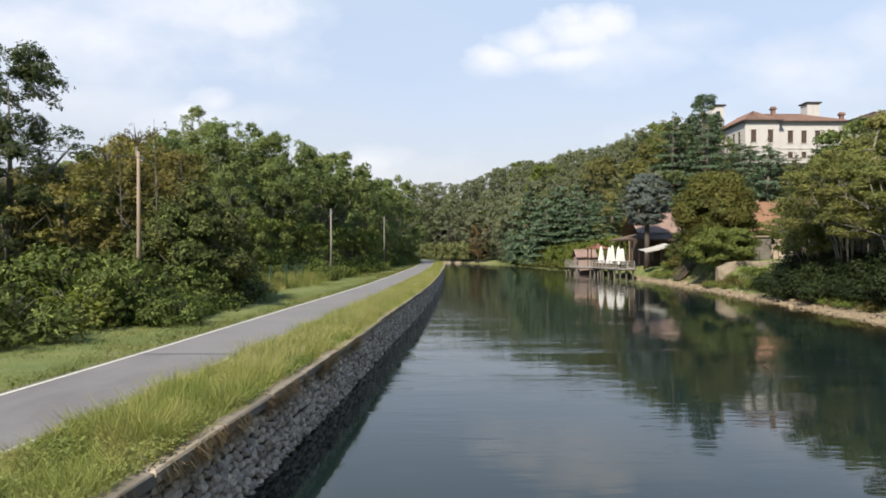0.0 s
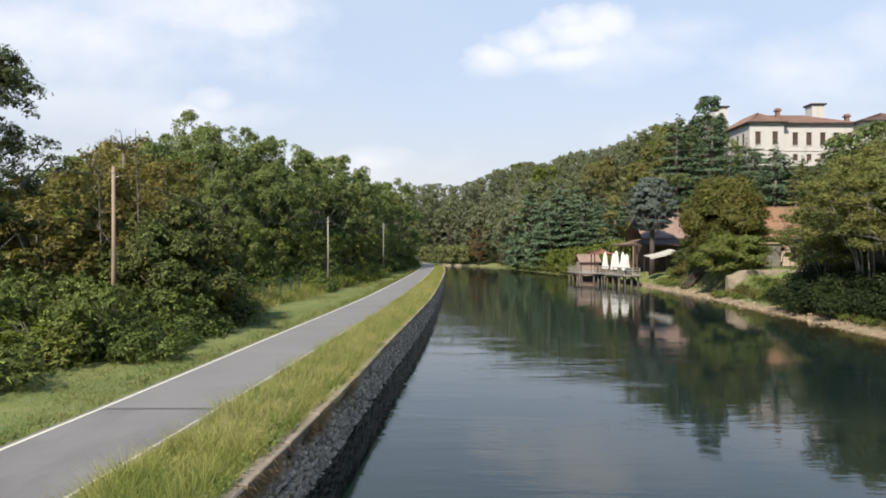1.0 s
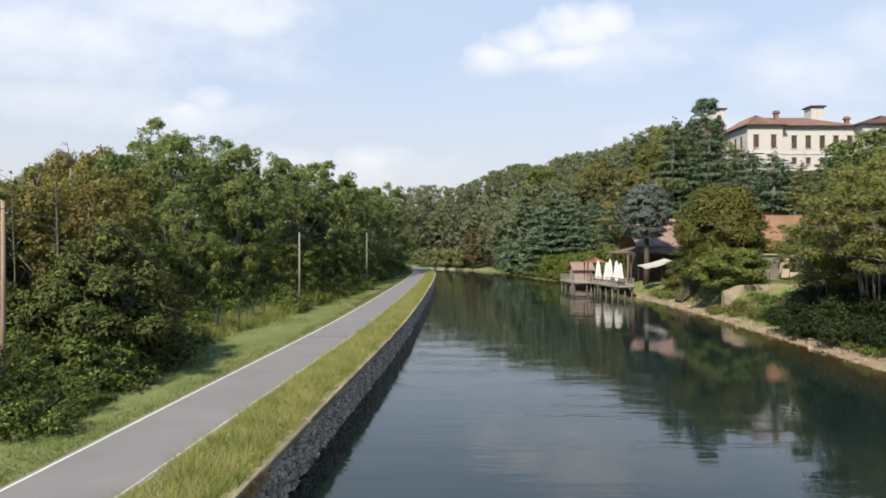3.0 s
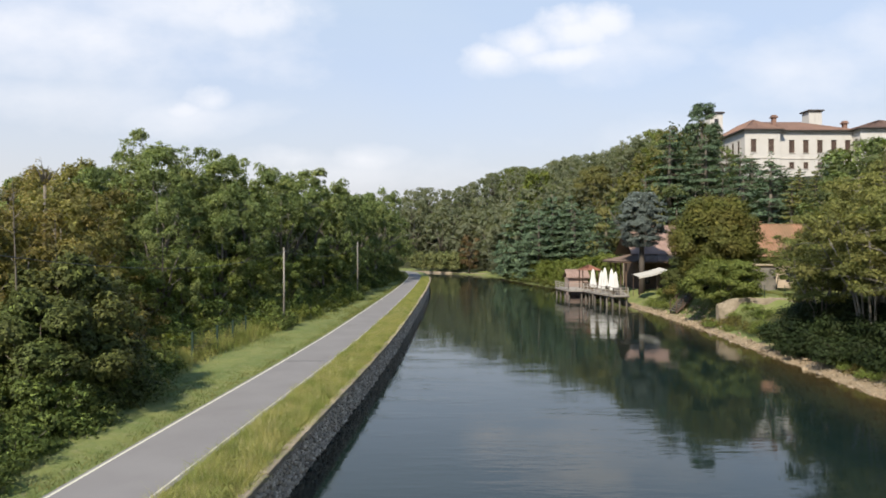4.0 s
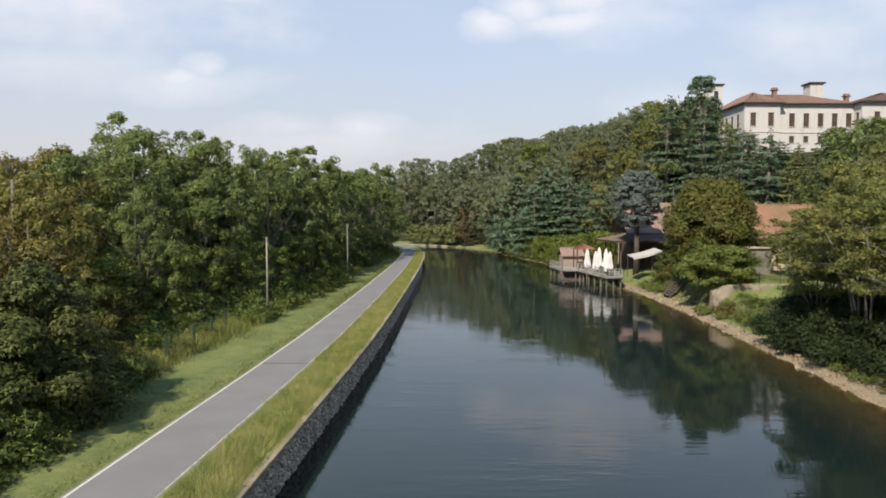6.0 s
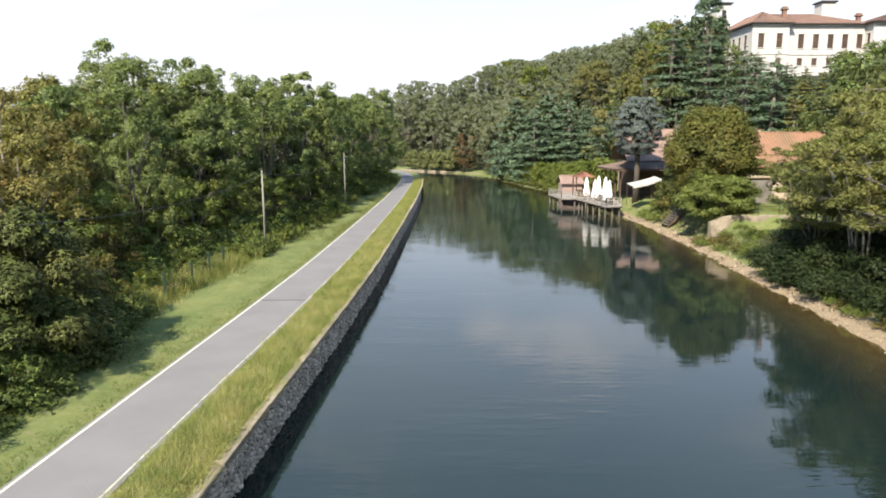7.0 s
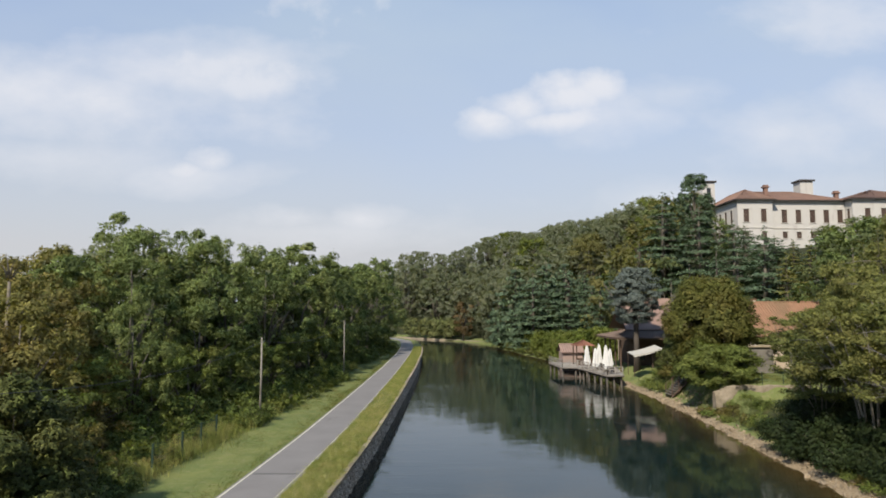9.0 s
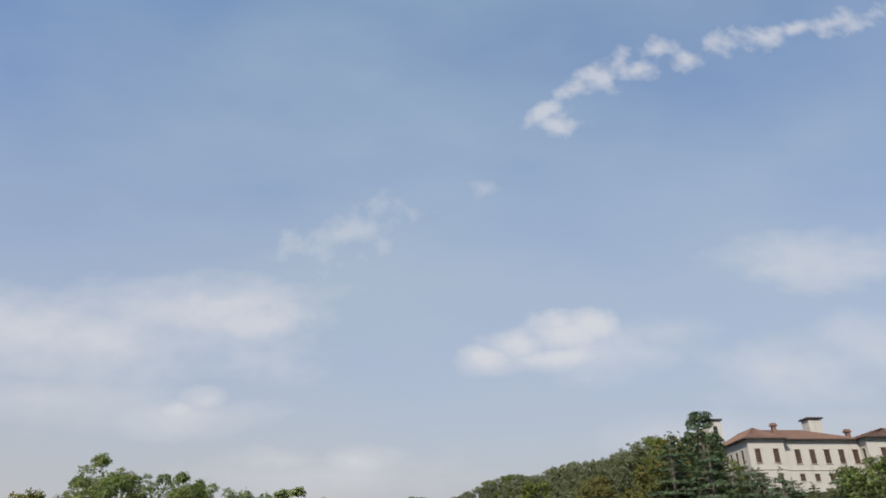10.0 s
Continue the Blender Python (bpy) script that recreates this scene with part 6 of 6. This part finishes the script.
hut = thing("boat_hut", "small pink-beige boat hut with a faded roof", "hut")
part("wall", Geo().box(22.9, 109.9, -1.5, 26.0, 113.2, 1.5), M_PINKWALL, hut)
gable_roof(hut, 22.6, 109.5, 26.3, 113.6, 1.45, 1.2, M_TILE_PINK, 0.34)

tent = thing("canvas_awning", "sagging cream canvas awning on slim poles", "awning")
g, nx, ny = Geo(), 9, 7
for j in range(ny):
    for i in range(nx):
        fx, fy = i / (nx - 1), j / (ny - 1)
        g.v.append((27.7 + 3.6 * fx, 88.6 + 3.0 * fy, 2.45 + 0.90 * fx + 0.25 * fy - 0.16 * math.sin(math.pi * fx) * (0.6 + 0.4 * math.sin(math.pi * fy))))
n0 = len(g.v)
g.v += [(x, y, z - 0.05) for x, y, z in g.v]
for j in range(ny - 1):
    for i in range(nx - 1):
        a = j * nx + i
        g.f += [(a, a + 1, a + nx + 1, a + nx), (n0 + a + nx, n0 + a + nx + 1, n0 + a + 1, n0 + a)]
g.add([(27.7, 88.6, 2.45), (29.5, 88.6, 2.80), (31.3, 88.6, 3.35), (31.3, 88.57, 3.15), (29.5, 88.57, 2.58), (27.7, 88.57, 2.22)], [(0, 1, 4, 5), (1, 2, 3, 4)])
part("canopy", g, M_SAIL, tent, smooth=True)
for x, y, z in ((27.8, 88.7, 2.46), (31.2, 88.7, 3.32), (27.8, 91.5, 2.70), (31.2, 91.5, 3.57)):
    part("pole", Geo().tube([(x, y, -0.2), (x, y, z)], [0.04, 0.04], 6), M_DARKWOOD, tent)

# timber steps down to the shore
st = thing("timber_steps", "dark weathered timber steps down to the shore", "stairs")
for k2 in range(9):
    part("tread", Geo().box(27.5 + 0.0, 75.6 + 0.0, 0, 28.1, 77.3, 0.07, 0.008, pose(0.22 * k2, 0.05 * k2, -0.75 + 0.22 * k2)), M_PILE, st)
for y in (75.5, 77.35):
    part("stringer", Geo().tube([(27.7, y, -0.95), (30.2, y + 0.4, 1.25)], [0.09, 0.09], 4), M_DARKWOOD, st)
    for k2 in range(4):
        part("post", Geo().box(27.7 + 0.75 * k2, y + 0.1 * k2, -1.2 + 0.65 * k2, 27.78 + 0.75 * k2, y + 0.08 + 0.1 * k2, 0.25 + 0.65 * k2), M_DARKWOOD, st)
    part("handrail", Geo().tube([(27.74, y, 0.2), (30.1, y + 0.35, 2.2)], [0.04, 0.04], 5), M_DARKWOOD, st)

# garden: low wall, lawn fence, grey shed, tiled house
gw = Geo()
gx = np.arange(27.8, 36.4, 0.45)
for x in gx:
    y = 65.0 + 0.12 * math.sin(x * 2.3)
    top = 1.46 + 0.04 * math.sin(x * 3.1) + 0.03 * math.sin(x * 7.7) - 0.38 * max(0.0, 29.3 - x)
    gw.v += [(x, y - 0.55, -1.2), (x, y - 0.16 + 0.03 * math.sin(x * 9.0), 0.5), (x, y, top - 0.05), (x, y + 0.06, top), (x, y + 0.4, top - 0.02), (x, y + 0.45, -1.2)]
for i in range(len(gx) - 1):
    gw.f += [(6 * i + j, 6 * i + j + 6, 6 * i + j + 7, 6 * i + j + 1) for j in range(5)]
gw.f += [(0, 1, 2, 3, 4, 5), tuple(6 * len(gx) - 1 - j for j in range(6))]
structure("garden_wall", gw, M_COPING, "low weathered cement garden wall above the shore", "wall")
gf = thing("garden_fence", "thin green wire fence along the lawn's edge", "fence")
for x in np.arange(28.6, 36.5, 1.9):
    part("post", Geo().tube([(x, 65.75, 1.2), (x, 65.75, 2.6)], [0.03, 0.03], 6), M_GREENMETAL, gf)
for h2 in (1.8, 2.2, 2.55):
    part("wire", Geo().tube([(28.6, 65.75, h2), (32.4, 65.75, h2 - 0.02), (36.2, 65.75, h2)], [0.008] * 3, 4), M_GREENMETAL, gf)
shed = thing("garden_shed", "low grey cement shed with a flat roof", "shed")
part("wall", wall_with_holes("y", 77.0, 34.2, 39.2, 1.0, 4.1, [(35.2, 36.1, 1.4, 3.5)], 0.25, -1).box(34.2, 77.26, 1.0, 34.45, 81.0, 4.1).box(38.95, 77.26, 1.0, 39.2, 81.0, 4.1), M_RENDERWALL, shed)
part("door", Geo().box(35.2, 77.12, 1.4, 36.1, 77.17, 3.5), M_GUTTER, shed)
part("roof", Geo().box(34.0, 76.8, 4.1, 39.4, 81.2, 4.3, 0.03), M_COPING, shed)
hs = thing("tiled_house", "garden house with a bright terracotta tile roof", "house")
part("wall", wall_with_holes("y", 84.0, 38.0, 50.0, 0.8, 5.0, [(41.2, 42.4, 2.0, 3.8), (44.0, 45.2, 2.0, 3.8)], 0.3, -1), M_COTTAGE, hs)
part("wall", Geo().box(38.0, 84.31, 0.8, 38.3, 92.0, 5.0), M_COTTAGE, hs)
part("wall", Geo().box(49.7, 84.31, 0.8, 50.0, 92.0, 5.0), M_COTTAGE, hs)
part("wall", Geo().box(38.0, 92.0, 0.8, 50.0, 92.3, 5.0), M_COTTAGE, hs)
for a in (41.2, 44.0):
    part("window", Geo().box(a, 84.15, 2.0, a + 1.2, 84.2, 3.8), M_GLASS, hs)
gable_roof(hs, 37.2, 83.2, 50.8, 93.0, 5.05, 4.0, M_TILE_RED, 0.34)
hc = part("chimney", Geo().box(42.4, 88.0, 7.6, 42.9, 88.5, 9.35, 0.04), M_COTTAGE, hs)
part("cap", Geo().box(42.3, 87.9, 9.35, 43.0, 88.6, 9.47, 0.03), M_TILE_RED, hc)

an = thing("garden_annex", "low annex with a worn terracotta roof among trees", "house")
part("wall", Geo().box(51.4, 86.0, 0.8, 56.0, 91.0, 5.4), M_COTTAGE, an)
gable_roof(an, 51.0, 85.4, 56.4, 91.6, 5.35, 1.9, M_TILE_RED, 0.34)
hb = thing("hillside_hut", "small hut with a grey-brown tiled roof on the slope", "hut")
part("wall", Geo().box(60.2, 99.0, 6.0, 64.4, 103.0, 10.6), M_COTTAGE, hb)
gable_roof(hb, 59.8, 98.5, 64.8, 103.5, 10.55, 1.2, M_TILE_FADED, 0.34)

# far bank at the bend: low stone edge
for a, b in (((-12, 228), (9.5, 206.5)), ((9.5, 206.5), (18.5, 190))):
    a, b = Vector((*a, 0)), Vector((*b, 0))
    n = (b - a).normalized().cross(Vector((0, 0, 1))) * 0.5
    structure("quay_edge", Geo().add([(a.x, a.y, -2.2), (b.x, b.y, -2.2), (b.x, b.y, -0.9), (a.x, a.y, -0.9), (a.x - n.x, a.y - n.y, -2.2), (b.x - n.x, b.y - n.y, -2.2), (b.x - n.x, b.y - n.y, -0.9), (a.x - n.x, a.y - n.y, -0.9)],
                                      [(0, 1, 2, 3), (3, 2, 6, 7), (7, 6, 5, 4), (0, 3, 7, 4), (1, 5, 6, 2)]), M_COPING, "low pale stone edge of the far quay", "quay")

# ---- coping slabs and cobbles of the canal wall ----
wall_ob = bpy.data.objects["canal_wall"]
slabs = [Geo().box(-0.15, -0.98, -0.17, 0.15, 0.98, 0.0, 0.018).mesh("coping_slab", M_COPING), Geo().box(-0.15, -0.98, -0.19, 0.14, 0.98, -0.015, 0.03).mesh("coping_slab", M_COPING)]
y = -6.0
while y < 150:
    y1 = y + 2.0
    a = math.degrees(math.atan2(-(float(wall_x(y1)) - float(wall_x(y))), 2.0))
    ob = new("coping_slab", slabs[int(RNG.integers(0, 2))])
    ob.parent = wall_ob
    ob.matrix_basis = pose(float(wall_x(y + 1)) - 0.13, y + 1, 0.035 + RNG.uniform(-0.012, 0.012), RNG.uniform(-0.4, 0.4), RNG.uniform(-1.2, 1.2), a)
    y = y1


def cobble(seed):
    rng = np.random.default_rng(seed)
    bm = bmesh.new()
    bmesh.ops.create_icosphere(bm, subdivisions=1, radius=1.0)
    for v in bm.verts:
        v.co *= 1 + rng.uniform(-0.16, 0.16)
    me = bpy.data.meshes.new("stone")
    bm.to_mesh(me)
    bm.free()
    me.materials.append(M_STONE)
    return me


COB = [cobble(i) for i in range(6)]
COB_V = [np.array([v.co for v in m.vertices]) for m in COB]
COB_F = [np.array([p.vertices for p in m.polygons]) for m in COB]
rest_v, rest_f, count, near = [], [], 0, 0
row_h = 0.145
for row in range(10):
    z = -0.20 - row_h * (row + 0.5)
    y = -4.0 + RNG.uniform(0, 0.2)
    while y < 120:
        ln = RNG.uniform(0.12, 0.30) * (1.0 if y < 45 else 1.6)
        yc = y + ln / 2
        x = float(wall_x(yc)) - 0.15 + RNG.uniform(-0.02, 0.025)
        sx, sy, sz = RNG.uniform(0.07, 0.12), ln * RNG.uniform(0.46, 0.56), row_h * RNG.uniform(0.42, 0.74)
        m = pose(x, yc, z + RNG.uniform(-0.045, 0.045), RNG.uniform(-28, 28), RNG.uniform(-10, 10), RNG.uniform(-8, 8)) @ Matrix.Diagonal((sx, sy, sz, 1))
        i = int(RNG.integers(0, 6))
        if 6.0 < yc < 11.2 and near < 300:
            ob = new("stone", COB[i])
            ob.parent = wall_ob
            ob.matrix_basis = m
            near += 1
        else:
            mm = np.array(m)
            rest_v.append(COB_V[i] @ mm[:3, :3].T + mm[:3, 3])
            rest_f.append(COB_F[i] + count)
            count += len(COB_V[i])
        y += ln
me = bpy.data.meshes.new("stones")
me.from_pydata(np.concatenate(rest_v).tolist(), [], np.concatenate(rest_f).tolist())
me.materials.append(M_STONE)
ob = new("stones", me)
ob.parent = wall_ob
tagged(ob, kind="stuff")

# loose stones along the shore
rng = np.random.default_rng(8)
rest_v, rest_f, count = [], [], 0
for i in range(1300):
    y = float(rng.uniform(28, 96)) if i > 400 else float(rng.uniform(66, 76))
    d = float(rng.normal(0.45, 0.45)) if i > 250 else float(rng.uniform(0.6, 2.8))
    s = float(rng.uniform(0.04, 0.12) * (2.2 if rng.random() < 0.06 else 1))
    x = float(bank_x(y)) + d
    m = np.array(pose(x, y, float(hill(x, y)) + s * 0.15, *rng.uniform(0, 360, 3)) @ Matrix.Diagonal((s, s * rng.uniform(0.7, 1.3), s * 0.6, 1)))
    k2 = i % 6
    rest_v.append(COB_V[k2] @ m[:3, :3].T + m[:3, 3])
    rest_f.append(COB_F[k2] + count)
    count += len(COB_V[k2])
me = bpy.data.meshes.new("shore_stones")
me.from_pydata(np.concatenate(rest_v).tolist(), [], np.concatenate(rest_f).tolist())
me.materials.append(M_BOULDER)
tagged(new("shore_stones", me), "loose pale stones and gravel along the shore", "stones", kind="stuff")


# ---- grass ----
def blades(n, place, height, width, rng, lean=0.35):
    p, hgt = place(n)
    n = len(p)
    a = rng.uniform(0, 6.283, n)
    d = np.stack([np.cos(a), np.sin(a), np.zeros(n)], 1)
    w = d * (width * rng.uniform(0.7, 1.3, n))[:, None]
    b = rng.normal(0, lean, (n, 2))
    h = height * hgt
    tip = p + np.stack([b[:, 0] * h, b[:, 1] * h, h * rng.uniform(0.75, 1.0, n)], 1)
    return np.stack([p - w, p + w, tip + w * 0.15, tip - w * 0.15], 1)


def verge(u0, u1, lo, hi, rng, near=1.7):
    def place(n):
        y = lo + (hi - lo) * rng.random(n) ** near
        u = rng.uniform(u0, u1, n)
        tuft = 0.8 + 0.28 * (np.sin(y * 2.3 + u * 3.1) * np.sin(y * 0.83 - u * 1.7) + 0.3 * np.sin(y * 5.1)) + rng.uniform(-0.2, 0.35, n)
        fade = np.clip((u - u0) / 0.25, 0.35, 1) * np.clip((u1 - u) / 0.12, 0.45, 1)
        return np.stack([wall_x(y) + u, y, np.full(n, -0.03)], 1), np.clip(tuft, 0.25, 1.6) * fade
    return place


rng = np.random.default_rng(3)
tagged(new("tall_grass", quads("tall_grass", np.concatenate([blades(60000, verge(-2.20, -0.20, 1.0, 60, rng, 1.9), 0.27, 0.0058, rng, 0.65), blades(36000, verge(-2.12, -0.24, 7.0, 60, rng, 1.6), 0.44, 0.0055, rng, 0.5), blades(30000, verge(-2.2, -0.22, 40, 150, rng, 1.3), 0.30, 0.016, rng), blades(14000, verge(-2.13, -0.20, -12, 1, rng, 1.0), 0.25, 0.008, rng, 0.6)]), material=M_TALL)), "tall unmown yellow-green grass on the verge", "grass", kind="stuff")
def weeds(n, u0, u1, lo, hi, size, rise):
    y, u = lo + (hi - lo) * rng.random(n) ** 1.4, rng.uniform(u0, u1, n)
    patch = np.sin(y * 1.7 + u * 2.3) * np.sin(y * 0.6 - u * 1.9) + rng.normal(0, 0.5, n) > 0.05
    c = np.stack([wall_x(y) + u, y, rng.uniform(0.02, rise, n)], 1)[patch]
    return leaf_array(c, np.array([0, 0, 1.0]) + 0.5 * unit(len(c), rng), size, rng, 0.22)


tagged(new("verge_weeds", quads("verge_weeds", weeds(46000, -1.95, -0.12, 1.0, 26, 0.055, 0.18), material=M_VERGE_WEED)), "low leafy green weeds among the verge grass", "weeds", kind="stuff")
rt = np.random.default_rng(14)
ry = rt.uniform(1.0, 18.0, 7000)
ry = ry[np.sin(ry * 1.9) + 0.6 * np.sin(ry * 5.3) + rt.normal(0, 0.5, len(ry)) > -0.1]
rp = np.stack([wall_x(ry) + rt.uniform(-0.16, 0.06, len(ry)), ry, rt.uniform(-0.10, 0.05, len(ry))], 1)
ln = rt.uniform(0.08, 0.30, len(ry)) * (1 + 1.5 * (rt.random(len(ry)) < 0.03))
tip = rp + np.stack([0.08 + rt.normal(0, 0.04, len(ry)), rt.normal(0, 0.07, len(ry)), -ln], 1)
rw = np.stack([np.zeros(len(ry)), rt.uniform(0.006, 0.016, len(ry)), np.zeros(len(ry))], 1)
tagged(new("hanging_roots", quads("hanging_roots", np.stack([rp - rw, rp + rw, tip + rw * 0.2, tip - rw * 0.2], 1), material=M_ROOT)), "brown dry roots and thatch hanging over the coping", "roots", kind="stuff")
tagged(new("dry_grass", quads("dry_grass", blades(9000, verge(-1.95, -0.35, 12.0, 70, rng), 0.42, 0.005, rng, 0.4), material=M_STRAW)), "dry straw-coloured seed stalks in the verge", "grass", kind="stuff")
tagged(new("overhanging_grass", quads("overhanging_grass", np.concatenate([blades(12000, verge(-0.45, -0.10, 1.0, 15, rng, 1.0), 0.16, 0.005, rng, 0.7), blades(16000, verge(-0.42, -0.08, 15, 80, rng, 1.3), 0.24, 0.010, rng, 1.0)]), material=M_TALL)), "grass creeping over the wall's coping", "grass", kind="stuff")
tagged(new("mown_grass", quads("mown_grass", np.concatenate([blades(48000, verge(-9.6, -4.86, 6.0, 75, rng, 1.5), 0.12, 0.010, rng, 0.8), blades(22000, verge(-8.6, -4.86, 60, 150, rng, 1.1), 0.14, 0.02, rng, 0.6), blades(14000, verge(-9.6, -4.86, -12, 6, rng, 1.0), 0.16, 0.012, rng, 0.7)]), material=M_SHORT)), "short mown grass strip beside the towpath", "grass", kind="stuff")


def bank_grass(n):
    y = rng.uniform(28, 88, n)
    d = 1.5 + 3.0 * rng.random(n) ** 0.8
    x = bank_x(y) + d
    return np.stack([x, y, hill(x, y)], 1), np.clip(0.4 + 0.8 * rng.random(n), 0.3, 1.4)


def lawn(n):
    y, x = rng.uniform(66, 79, n), rng.uniform(29.8, 38, n)
    return np.stack([x, y, hill(x, y)], 1), 0.3 + 0.3 * rng.random(n)


tagged(new("bank_grass", quads("bank_grass", blades(20000, bank_grass, 0.34, 0.014, rng, 0.6), material=M_WEED)), "rough grass and weeds on the shore slope", "grass", kind="stuff")
def fence_side(n):
    y = rng.uniform(37, 58, n)
    x = np.interp(y, [37, 45, 50, 58], [-11.2, -10.7, -10.4, -9.9]) + rng.normal(0, 0.55, n)
    return np.stack([x, y, np.full(n, 0.0)], 1), np.clip(0.6 + 0.5 * np.sin(y * 1.9) * np.sin(y * 0.7 + 1) + 0.4 * rng.random(n), 0.25, 1.3)


tagged(new("fence_grass", quads("fence_grass", blades(9000, fence_side, 0.95, 0.014, rng, 0.22), material=M_TALL)), "tall pale grass growing through the wire fence", "grass", kind="stuff")
tagged(new("lawn_grass", quads("lawn_grass", blades(14000, lawn, 0.16, 0.02, rng, 0.5), material=M_SHORT)), "short green garden lawn above the shore", "grass", kind="stuff")
